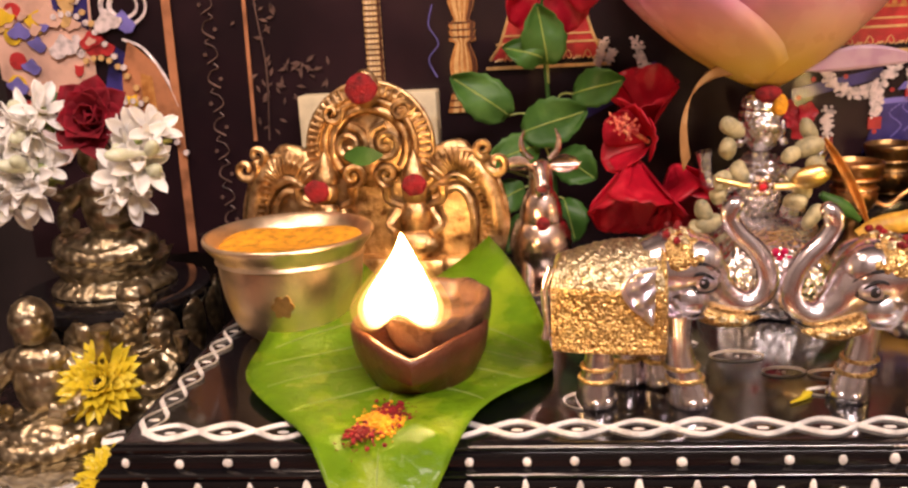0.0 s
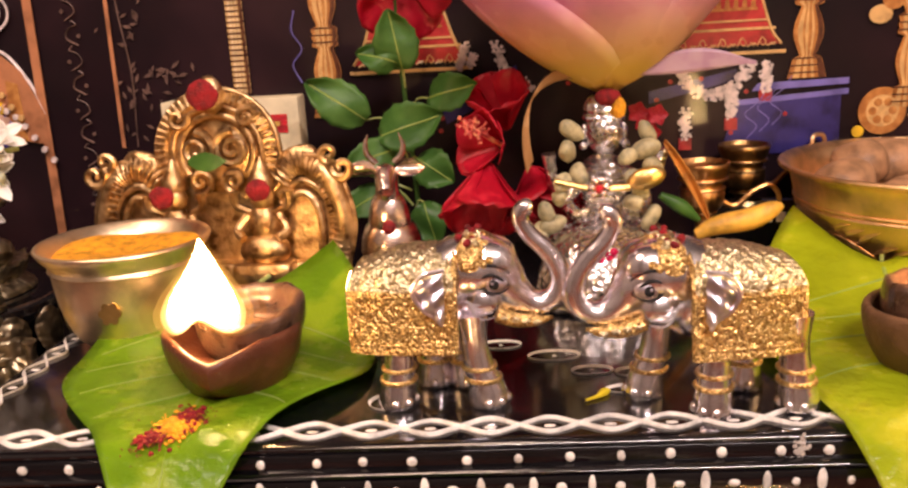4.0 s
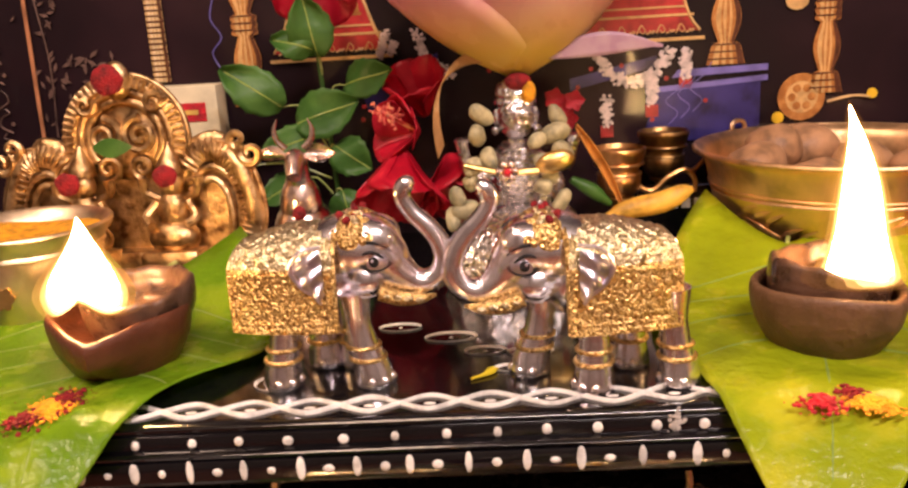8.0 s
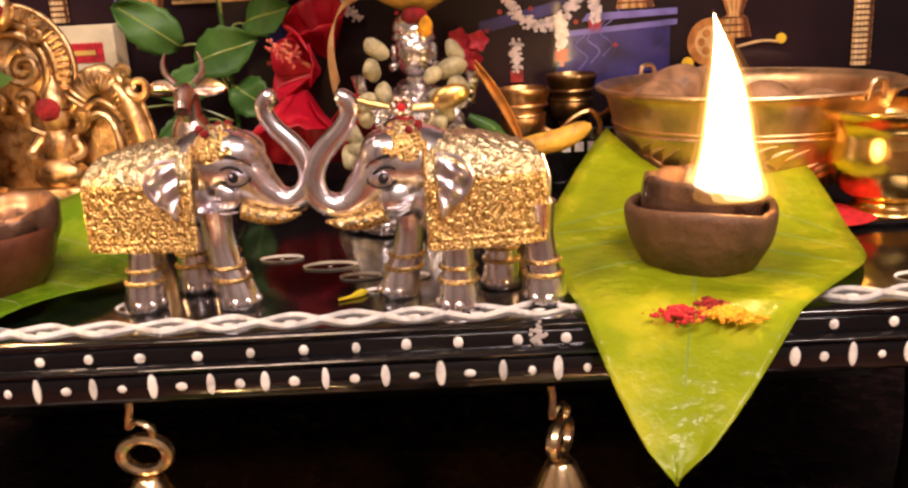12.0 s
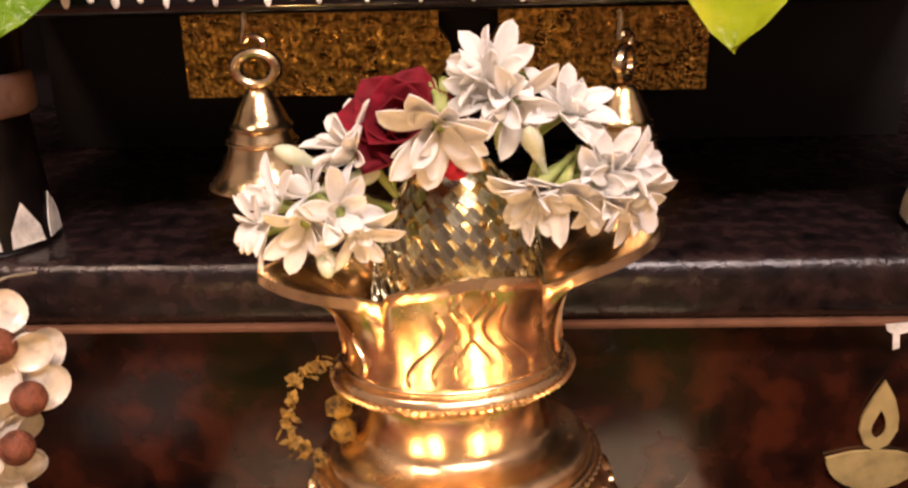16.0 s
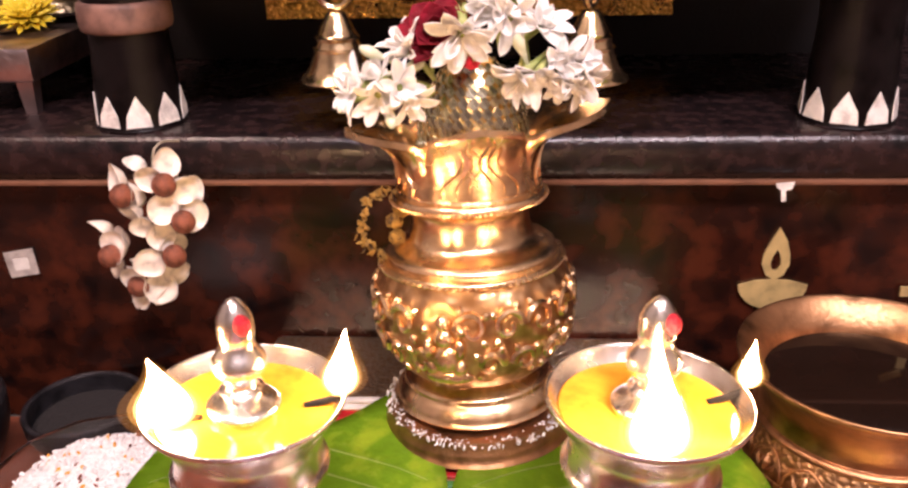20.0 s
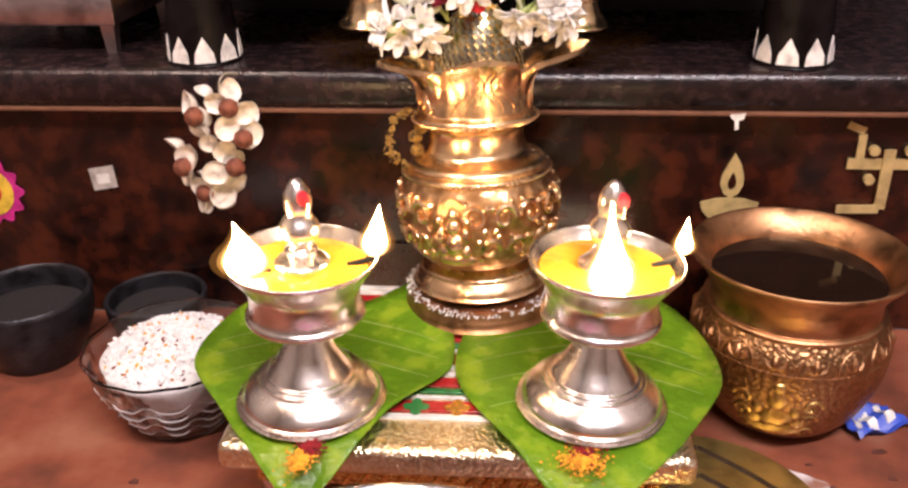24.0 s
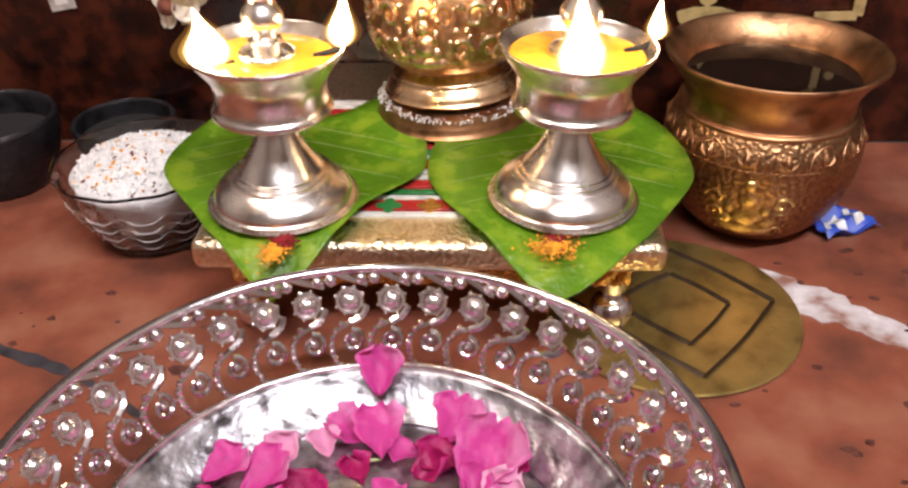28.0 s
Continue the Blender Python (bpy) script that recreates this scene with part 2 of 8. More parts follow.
DRY_PETAL = leafy("dried_petal", (0.46, 0.24, 0.10), (0.56, 0.34, 0.16), 90, 0.25)

# ---- mesh helpers ----
R = random.Random(7)
IDENT = Matrix.Identity(4)


def thing(name, place, label, category, group="", rz=0.0, rx=0.0, ry=0.0):
    ob = new(name)
    ob.empty_display_size = 0.01
    ob.matrix_basis = pose(*place, rx, ry, rz)
    return tagged(ob, label, category, group)


def part(name, bm, mat, parent=None, label="", smooth=40, kind=""):
    """Links a bmesh as one mesh object, under parent if there is one."""
    me = bpy.data.meshes.new(name)
    bmesh.ops.recalc_face_normals(bm, faces=bm.faces)
    bm.to_mesh(me)
    bm.free()
    if smooth:
        me.shade_smooth()
        if smooth < 180:
            me.set_sharp_from_angle(angle=radians(smooth))
    for one in mat if isinstance(mat, (list, tuple)) else [mat]:
        me.materials.append(one)
    ob = new(name, me)
    if parent is not None:
        ob.parent = parent
    return tagged(ob, label, kind=kind)


def again(ob, m, parent=None):
    """Another object on the same mesh."""
    o = ob.copy()
    scene.collection.objects.link(o)
    o.parent = parent if parent is not None else ob.parent
    o.matrix_basis = m
    return o


def strip(bm, rings, closed=True, cap=True, m=IDENT, mat=0):
    """Skins a list of rings of points."""
    made = [[bm.verts.new(m @ Vector(p)) for p in ring] for ring in rings]
    n = len(made[0])
    for a, b in zip(made, made[1:]):
        for i in range(n if closed else n - 1):
            j = (i + 1) % n
            bm.faces.new((a[i], a[j], b[j], b[i])).material_index = mat
    if cap and closed:
        bm.faces.new(made[0][::-1]).material_index = mat
        bm.faces.new(made[-1]).material_index = mat
    return made


def lathe(profile, n=40, m=IDENT, bm=None, wave=None, mat=0):
    """Turns a profile of (radius, height); wave(angle, radius, height) may change the radius and height."""
    bm = bm or bmesh.new()
    rings = []
    for r, z in profile:
        ring = []
        for i in range(n):
            a = 2 * math.pi * i / n
            rr, zz = wave(a, r, z) if wave else (r, z)
            ring.append((rr * math.cos(a), rr * math.sin(a), zz))
        rings.append(ring)
    strip(bm, rings, m=m, mat=mat)
    return bm


def torus(rr, zz, tr, n=64, m=IDENT, bm=None, wave=None, k=8):
    """A ring of round section."""
    bm = bm or bmesh.new()
    rings = []
    for i in range(n):
        a = 2 * math.pi * i / n
        ring = []
        for j in range(k):
            b = 2 * math.pi * j / k
            r, z = rr + tr * math.cos(b), zz + tr * math.sin(b)
            if wave:
                r, z = wave(a, r, z)
            ring.append((r * math.cos(a), r * math.sin(a), z))
        rings.append(ring)
    strip(bm, rings + rings[:1], m=m, cap=False)
    bmesh.ops.remove_doubles(bm, verts=bm.verts, dist=1e-6)
    return bm


def curve(points, steps=6):
    """Points on a smooth curve through the given ones (Catmull-Rom); extra values such as radii go along."""
    pts = [np.array(p, float) for p in points]
    pts = [2 * pts[0] - pts[1]] + pts + [2 * pts[-1] - pts[-2]]
    out = []
    for a, b, c, d in zip(pts, pts[1:], pts[2:], pts[3:]):
        for s in range(steps):
            t = s / steps
            out.append(0.5 * (2 * b + (c - a) * t + (2 * a - 5 * b + 4 * c - d) * t * t + (3 * b - a - 3 * c + d) * t ** 3))
    out.append(pts[-2])
    return out


def profile(points, steps=5):
    return [(max(1e-5, float(p[0])), float(p[1])) for p in curve(points, steps)]


def tube(points, n=10, m=IDENT, bm=None, steps=6, flat=1.0, mat=0):
    """A tube along points of (x, y, z, radius)."""
    bm = bm or bmesh.new()
    path = curve(points, steps) if steps else [np.array(p, float) for p in points]
    side = None
    rings = []
    for i, p in enumerate(path):
        way = Vector(path[min(i + 1, len(path) - 1)][:3]) - Vector(path[max(i - 1, 0)][:3])
        way.normalize()
        if side is None:
            side = way.orthogonal().normalized()
        side = (side - way * side.dot(way)).normalized()
        up = way.cross(side)
        r = float(max(2e-5, p[3]))
        rings.append([Vector(p[:3]) + r * (math.cos(a) * side + flat * math.sin(a) * up) for a in (2 * math.pi * k / n for k in range(n))])
    strip(bm, rings, m=m, mat=mat)
    return bm


def ball(c, r, m=IDENT, bm=None, u=16, v=10, mat=0):
    bm = bm or bmesh.new()
    r = (r,) * 3 if isinstance(r, (int, float)) else r
    before = len(bm.faces)
    bmesh.ops.create_uvsphere(bm, u_segments=u, v_segments=v, radius=1.0, matrix=m @ Matrix.Translation(c) @ Matrix.Diagonal((*r, 1)))
    if mat:
        bm.faces.ensure_lookup_table()
        for f in bm.faces[before:]:
            f.material_index = mat
    return bm


def block(c, s, bevel=0.0, m=IDENT, bm=None, seg=2):
    bm = bm or bmesh.new()
    tmp = bmesh.new()
    bmesh.ops.create_cube(tmp, size=1.0, matrix=Matrix.Diagonal((*s, 1)))
    if bevel:
        bmesh.ops.bevel(tmp, geom=tmp.edges[:], offset=bevel, segments=seg, affect="EDGES", profile=0.5)
    bmesh.ops.transform(tmp, matrix=m @ Matrix.Translation(c), verts=tmp.verts)
    return merge(bm, tmp)


def merge(bm, tmp):
    at = {v: bm.verts.new(v.co) for v in tmp.verts}
    for f in tmp.faces:
        bm.faces.new([at[v] for v in f.verts]).material_index = f.material_index
    tmp.free()
    return bm


def slab(outline, z0, z1, m=IDENT, bm=None, mat=0):
    """A flat piece with the outline [(x, y)] from z0 to z1."""
    bm = bm or bmesh.new()
    strip(bm, [[(x, y, z0) for x, y in outline], [(x, y, z1) for x, y in outline]], m=m, mat=mat)
    return bm


def sheet(f, nu, nv, thick, m=IDENT, bm=None, mat=0):
    """A thin curved sheet: f(u, v) gives points for u, v from 0 to 1."""
    bm = bm or bmesh.new()
    grid = [[Vector(f(i / nu, j / nv)) for j in range(nv + 1)] for i in range(nu + 1)]
    tops, lows = [], []
    for i in range(nu + 1):
        for j in range(nv + 1):
            du = grid[min(i + 1, nu)][j] - grid[max(i - 1, 0)][j]
            dv = grid[i][min(j + 1, nv)] - grid[i][max(j - 1, 0)]
            nn = du.cross(dv)
            nn = nn.normalized() if nn.length > 1e-12 else Vector((0, 0, 1))
            tops.append(bm.verts.new(m @ grid[i][j]))
            lows.append(bm.verts.new(m @ (grid[i][j] - nn * thick)))
    w = nv + 1
    for i in range(nu):
        for j in range(nv):
            q = [i * w + j, (i + 1) * w + j, (i + 1) * w + j + 1, i * w + j + 1]
            bm.faces.new([tops[k] for k in q]).material_index = mat
            bm.faces.new([lows[k] for k in q[::-1]]).material_index = mat
    rim = [i * w for i in range(nu + 1)] + [nu * w + j for j in range(1, w)] + [i * w + nv for i in range(nu - 1, -1, -1)] + [j for j in range(nv - 1, 0, -1)]
    for a, b in zip(rim, rim[1:] + rim[:1]):
        bm.faces.new((tops[a], lows[a], lows[b], tops[b])).material_index = mat
    return bm


def petal(length, width, cup=0.3, curl=0.2, point=0.6, m=IDENT, bm=None, nu=6, nv=4, thick=0.0004, mat=0, blunt=0.8):
    """A petal from the origin along +x, facing +z."""
    def f(u, v):
        w = width * 0.5 * (math.sin(math.pi * min(1.0, u ** point * 0.97 + 0.03)) ** blunt + 0.06 * (1 - u))
        s = 2 * v - 1
        return (length * u, w * s, length * curl * u * u + cup * w * s * s)
    return sheet(f, nu, nv, thick, m, bm, mat)


def facing(x, y, z, way, spin=0.0):
    """A pose at x, y, z whose +z looks along way."""
    return Matrix.Translation((x, y, z)) @ Vector(way).to_track_quat("Z", "Y").to_matrix().to_4x4() @ pose(0, 0, 0, 0, 0, spin)


def heart_leaf(length, width, droop, ruffle, seed, fold=0.0, slim=0.0, skew=0.0):
    """A betel leaf from its base (origin) along -y to a drawn-out tip; droop(y) lowers it."""
    rnd = random.Random(seed)
    p1, p2, p3 = (rnd.uniform(0, 6.28) for _ in range(3))

    def f(u, v):
        s = 2 * v - 1
        w = 0.5 * width * 1.80 * (1 - u) ** 0.72 * (u + 0.07) ** 0.42 * (1 + 0.10 * math.sin(math.pi * u))
        k = min(1.0, max(0.0, (u - 0.42) / 0.30))
        w *= 1 - slim * k * k * (3 - 2 * k) * (1 + 0.12 * math.sin(9 * u + p1) * s)
        y = -length * (u - 0.20 * (1 - u) ** 3 * abs(s) ** 1.3)
        x = w * s + skew * width * math.sin(math.pi * u)
        vein = 0.0022 * abs(math.sin(7.5 * math.pi * (u - 0.16 * abs(s)))) * (1 - abs(s)) * abs(s) * 2
        z = ruffle * (math.sin(9 * u + p1) * s + 0.6 * math.sin(14 * u + p2 + 2 * s) * s * s + 0.4 * math.sin(5 * s + p3)) + fold * abs(s) * width * 0.5 - vein
        return (x, y, z - droop(-y))
    return f

# ---- the setting ----
IRON = material("dark_iron", (0.03, 0.028, 0.032), 0.38, 0.6, 0.3, 60, 0.3, 300)
STEEL_PLATE = material("worn_silver_plate", (0.46, 0.44, 0.46), 0.36, 1.0, 0.3, 70, 0.45, 150, dark=(0.08, 0.07, 0.07), tone=(0.74, 0.73, 0.77))
RICE = material("rice_white", (0.80, 0.78, 0.76), 0.7, 0.0, 0.1, 300, 0.9, 600, island=0.1)
DARK_LIQUID = material("dark_liquid", (0.012, 0.006, 0.004), 0.04, 0.0, 0.1, 20, 0.0)
OIL = material("yellow_oil", (0.72, 0.36, 0.03), 0.05, 0.0, 0.15, 60, 0.0, coat=0.6)
GLASS = material("clear_glass", (0.96, 0.97, 0.97), 0.03, 0.0, 0.01, 40, 0.0, trans=1.0)
GOLD_STICKER = material("gold_sticker", (0.62, 0.47, 0.20), 0.45, 0.35, 0.15, 80, 0.15, 400)
PANEL_RED = material("red_enamel", (0.42, 0.02, 0.02), 0.25, 0.0, 0.15, 90, 0.05, coat=0.5)
PANEL_GREEN = material("green_enamel", (0.03, 0.20, 0.05), 0.25, 0.0, 0.15, 90, 0.05, coat=0.5)
PANEL_WHITE = material("white_enamel", (0.72, 0.70, 0.64), 0.25, 0.0, 0.1, 90, 0.05, coat=0.5)
SEED = material("brown_seed", (0.20, 0.06, 0.03), 0.6, 0.0, 0.25, 150, 0.8, 500)
SHELL = material("cowrie_shell", (0.78, 0.70, 0.60), 0.22, 0.0, 0.15, 120, 0.1, 400, coat=0.4)
BLUE = material("blue_print", (0.04, 0.09, 0.50), 0.4, 0.0, 0.15, 90, 0.1)
MAGENTA = material("magenta_print", (0.55, 0.03, 0.22), 0.4, 0.0, 0.15, 90, 0.1)
YELLOW = material("yellow_print", (0.75, 0.50, 0.05), 0.4, 0.0, 0.15, 90, 0.1)
GREY_CARD = material("grey_print", (0.42, 0.38, 0.34), 0.4, 0.0, 0.25, 90, 0.1)
THREAD = material("cotton_thread", (0.40, 0.34, 0.24), 0.8, 0.0, 0.15, 200, 0.3)
CHAR = material("charred_wick", (0.012, 0.010, 0.010), 0.8, 0.0, 0.2, 300, 0.6)

NICHE = material("dark_niche_paint", (0.020, 0.012, 0.012), 0.6, 0.0, 0.2, 10, 0.2, 120)
tagged(part("floor", block((0.1, -0.55, -0.02), (2.6, 1.69, 0.04)), FLOOR_STONE, label="polished red-brown stone floor slab with pale and dark veins"), category="floor", kind="structure")
tagged(part("wall_riser", block((0.1, 0.397, 0.10), (2.6, 0.20, 0.2)), GRANITE, label="dark red-brown granite step face"), category="wall", kind="structure")
nose = profile([(0.286, 0.203), (0.281, 0.210), (0.280, 0.225), (0.284, 0.233), (0.292, 0.235)], 4)
bm = bmesh.new()
ring = [(y, z) for y, z in nose] + [(1.0, 0.235), (1.0, 0.2035), (0.295, 0.2035)]
strip(bm, [[(-1.2, y, z) for y, z in ring], [(1.4, y, z) for y, z in ring]])
LEDGE = material("dark_granite_ledge", (0.016, 0.009, 0.009), 0.26, 0.0, 0.5, 90, 0.3, 350, dark=(0.004, 0.0035, 0.004), tone=(0.030, 0.015, 0.014), coat=0.08)
tagged(part("floor_ledge", bm, LEDGE, label="dark granite ledge with a rounded nosing"), category="ledge", kind="structure")
tagged(part("trim_joint", block((0.1, 0.289, 0.2012), (2.6, 0.016, 0.003), 0.0008), material("joint_line", (0.17, 0.07, 0.035), 0.7), label="thin brown cement line below the ledge"), category="trim", kind="structure")
tagged(part("wall_back", block((0.1, 0.72, 1.0), (2.6, 0.04, 2.0)), NICHE, label="dark painted wall behind the altar"), category="wall", kind="structure")
tagged(part("wall_left", block((-1.22, -0.2, 1.0), (0.04, 2.4, 2.0)), WALL, label="plain painted side wall"), category="wall", kind="structure")
tagged(part("wall_right", block((1.42, -0.2, 1.0), (0.04, 2.4, 2.0)), WALL, label="plain painted side wall"), category="wall", kind="structure")
tagged(part("wall_front", block((0.1, -1.42, 1.0), (2.6, 0.04, 2.0)), WALL, label="plain painted wall opposite the altar"), category="wall", kind="structure")
tagged(part("ceiling", block((0.1, -0.2, 2.02), (2.7, 2.5, 0.04)), WALL, label="plain ceiling"), category="ceiling", kind="structure")


def vein(name, mat, pts, label):
    """A flush streak in the stone along points of (x, y, half width)."""
    rnd = random.Random(len(pts))
    line = curve(pts, 8)
    left, right = [], []
    for i, (x, y, w) in enumerate(line):
        a, b = line[min(i + 1, len(line) - 1)], line[max(i - 1, 0)]
        d = Vector((a[0] - b[0], a[1] - b[1])).normalized()
        k = w * rnd.uniform(0.7, 1.25)
        left.append((x - d.y * k, y + d.x * k))
        right.append((x + d.y * k, y - d.x * k))
    ob = part(name, slab(left + right[::-1], -0.002, 0.0006), mat, label=label)
    return tagged(ob, category="stone vein", kind="structure")


vein("floor_vein_white", VEIN_WHITE, [(0.36, 0.10, 0.005), (0.40, 0.062, 0.016), (0.45, 0.020, 0.013), (0.52, -0.05, 0.011), (0.60, -0.15, 0.006)], "pale cream streak in the stone floor")
vein("floor_vein_dark", VEIN_DARK, [(-0.30, 0.06, 0.004), (-0.20, 0.025, 0.005), (-0.136, 0.0, 0.005), (-0.076, -0.024, 0.004), (-0.02, -0.06, 0.002)], "dark grey streak in the stone floor")


def circle(r, n=32, cx=0.0, cy=0.0, ry=None):
    return [(cx + r * math.cos(2 * math.pi * i / n), cy + (ry or r) * math.sin(2 * math.pi * i / n)) for i in range(n)]


def lamp_sticker():
    e = thing("lamp_sticker", (0.357, 0.296, 0.10), "gold cut-out oil-lamp sticker on the granite step", "sticker")
    flame_out = [(0.0, 0.064), (0.006, 0.054), (0.009, 0.044), (0.0095, 0.036), (0.006, 0.028), (0.0, 0.024), (-0.006, 0.028), (-0.0095, 0.036), (-0.009, 0.044), (-0.005, 0.054)]
    bm = bmesh.new()
    m = pose(0, 0, 0, 90, 0, 0)
    inner = [(0.38 * x + 0.0, 0.036 + 0.42 * (z - 0.036)) for x, z in flame_out]
    strip(bm, [[(x, z, 0.0015) for x, z in flame_out], [(x, z, 0.0015) for x, z in inner], [(x, z, 0.0) for x, z in inner], [(x, z, 0.0) for x, z in flame_out], [(x, z, 0.0015) for x, z in flame_out]], cap=False, m=m)
    part("flame_shape", bm, GOLD_STICKER, e)
    cup = [(0.024 * math.cos(a), 0.020 + 0.019 * math.sin(a)) for a in np.linspace(math.pi, 2 * math.pi, 14)] + [(0.012, 0.0235), (0.0, 0.0245), (-0.012, 0.0235)]
    part("bowl_shape", slab(cup, 0.0, 0.0015, m), GOLD_STICKER, e)
    return e


lamp_sticker()
e = thing("hooked_ornament", (0.478, 0.296, 0.155), "gold hooked wall ornament with round studs on the granite step", "wall ornament")
m = pose(0, 0, 0, 90, 0, 0)
def bar(x0, z0, x1, z1, w, lo=0.0, hi=0.002):
    d = Vector((x1 - x0, z1 - z0)).normalized() * w * 0.5
    part("bar", slab([(x0 - d.y, z0 + d.x), (x0 + d.y, z0 - d.x), (x1 + d.y, z1 - d.x), (x1 - d.y, z1 + d.x)][::-1], lo, hi, m), GOLD_STICKER, e)


bar(-0.031, 0.001, 0.034, 0.001, 0.009)
bar(-0.022, 0.0055, -0.0225, 0.026, 0.0065)
bar(-0.0215, 0.0290, -0.0355, 0.0345, 0.0060, 0.0, 0.0024)
bar(0.0005, 0.014, 0.0005, -0.038, 0.0090, 0.002, 0.004)
bar(0.000, -0.038, -0.034, -0.0385, 0.0070, 0.002, 0.0044)
bar(0.0280, 0.006, 0.0280, 0.016, 0.0060)
for sx, sz in ((-0.012, 0.013), (-0.012, -0.012), (0.016, 0.013)):
    part("stud", slab(circle(0.0042, 14, sx, sz), 0.0, 0.005, m), GOLD_STICKER, e)
e = thing("square_sticker", (-0.184, 0.296, 0.134), "small grey square sticker stuck askew on the step", "sticker", ry=-12)
part("backing", slab([(-0.012, -0.009), (0.010, -0.010), (0.013, 0.010), (-0.010, 0.011)], 0, 0.001, m), GREY_CARD, e)
part("print", slab([(-0.006, -0.004), (0.005, -0.005), (0.007, 0.004), (-0.005, 0.005)], 0.001, 0.0014, m), PANEL_WHITE, e)
e = thing("round_sticker", (-0.292, 0.296, 0.120), "round magenta and yellow flower-edged sticker on the step", "sticker")
part("border", slab([((0.030 + 0.003 * math.cos(12 * a)) * math.cos(a), (0.030 + 0.003 * math.cos(12 * a)) * math.sin(a)) for a in np.linspace(0, 2 * math.pi, 96)[:-1]], 0, 0.001, m), MAGENTA, e)
part("disc", slab(circle(0.023), 0.001, 0.0016, m), YELLOW, e)
part("centre", slab(circle(0.012), 0.0016, 0.0022, m), KUMKUM_BRIGHT, e)
e = thing("paper_scrap", (0.3505, 0.281, 0.196), "small torn white paper scrap on the ledge edge", "paper")
part("scrap", slab([(-0.006, 0.006), (0.006, 0.007), (0.005, 0.002), (0.001, 0.001), (0.002, -0.006), (-0.001, -0.007), (-0.002, 0.001), (-0.005, 0.003)], 0, 0.0006, pose(0, -0.0022, 0, 90, 0, 0)), CHALK, e)

# ---- gold chowki with the kalash and lamps ----
CH_Z = 0.079


def chowki():
    e = thing("gold_stool", (0.1435, 0.152, 0.0), "low square gold stool with red and green enamel stripes on top", "stool")
    w, d = 0.288, 0.286
    part("top", block((0, 0, CH_Z - 0.011), (w, d, 0.020), 0.006, seg=4), GOLD_FINE, e)
    part("apron", block((0, 0, CH_Z - 0.032), (w - 0.034, d - 0.034, 0.022), 0.003), GOLD_RELIEF, e, "pierced gold apron")
    for i in range(22):
        x = -0.115 + i * 0.0110
        part("lattice_bar", tube([(x, -d / 2 + 0.0165, CH_Z - 0.042, 0.0011), (x + 0.006, -d / 2 + 0.0155, CH_Z - 0.032, 0.0012), (x + 0.011, -d / 2 + 0.0165, CH_Z - 0.023, 0.0011)], 6, steps=3), GOLD, e)
    for sx in (-1, 1):
        for sy in (-1, 1):
            leg = part("foot", lathe(profile([(0.002, 0.0), (0.011, 0.003), (0.0145, 0.012), (0.012, 0.020), (0.007, 0.024), (0.009, 0.030), (0.010, 0.038)]), 20, pose(sx * 0.117, sy * 0.117, 0)), SILVER, e, "round silver ball foot")
    z = CH_Z - 0.001
    rows = [("stripe", PANEL_WHITE, 0.006), ("stripe", PANEL_RED, 0.012), ("stripe", PANEL_WHITE, 0.004), ("stripe", PANEL_GREEN, 0.006), ("stripe", PANEL_RED, 0.010), ("stripe", PANEL_WHITE, 0.005)]
    y = -d / 2 + 0.030
    k = 0
    while y < d / 2 - 0.085:
        nm, mt, hgt = rows[k % 6]
        part(nm, block((0, y + hgt / 2, z + 0.0010), (w - 0.05, hgt - 0.0012, 0.0022), 0.0004, seg=1), mt, e)
        y += hgt + 0.002
        k += 1
    for i in range(9):
        part("flower_inlay", slab([(r * math.cos(a), r * math.sin(a)) for a in np.linspace(0, 2 * math.pi, 33)[:-1] for r in (0.0085 * (0.55 + 0.45 * abs(math.cos(2 * a))),)], 0.0, 0.0006, pose(-0.104 + i * 0.026, -d / 2 + 0.042, z + 0.0022)), PANEL_GREEN if i % 2 else GOLD, e)
    return e


chowki()


def betel(name, place, rz, length, width, droop, ruffle, seed, mat, label, fold=0.0, slim=0.15, skew=0.0):
    e = thing(name, place, label, "betel leaf", "betel leaves", rz=rz)
    f = heart_leaf(length, width, droop, ruffle, seed, fold, slim, skew)
    part("blade", sheet(f, 30, 18, 0.0005), mat, e, smooth=180)
    mid = [(*f(u, 0.5), 0.0013 * (1 - 0.7 * u)) for u in np.linspace(0.02, 0.97, 12)]
    part("midrib", tube([(x, y, z - 0.0006, r) for x, y, z, r in mid], 6, steps=2), LEAF_VEIN, e)
    for u0 in (0.06, 0.18, 0.32, 0.48):
        for s in (-1, 1):
            pts = []
            for k in range(6):
                t = k / 5
                x, y, z = f(min(0.97, u0 + 0.26 * t * (1 - u0)), 0.5 + s * 0.44 * t ** 0.85)
                pts.append((x, y, z + 0.0001, 0.0006 * (1 - 0.7 * t) + 0.0001))
            part("side_vein", tube(pts, 5, steps=2), LEAF_VEIN, e)
    part("stalk", tube([(0, 0.0, f(0, 0.5)[2], 0.0012), (0.002, 0.012, f(0, 0.5)[2] + 0.001, 0.0014), (0.006, 0.026, f(0, 0.5)[2] + 0.002, 0.0015)], 7), STEM, e)
    return e


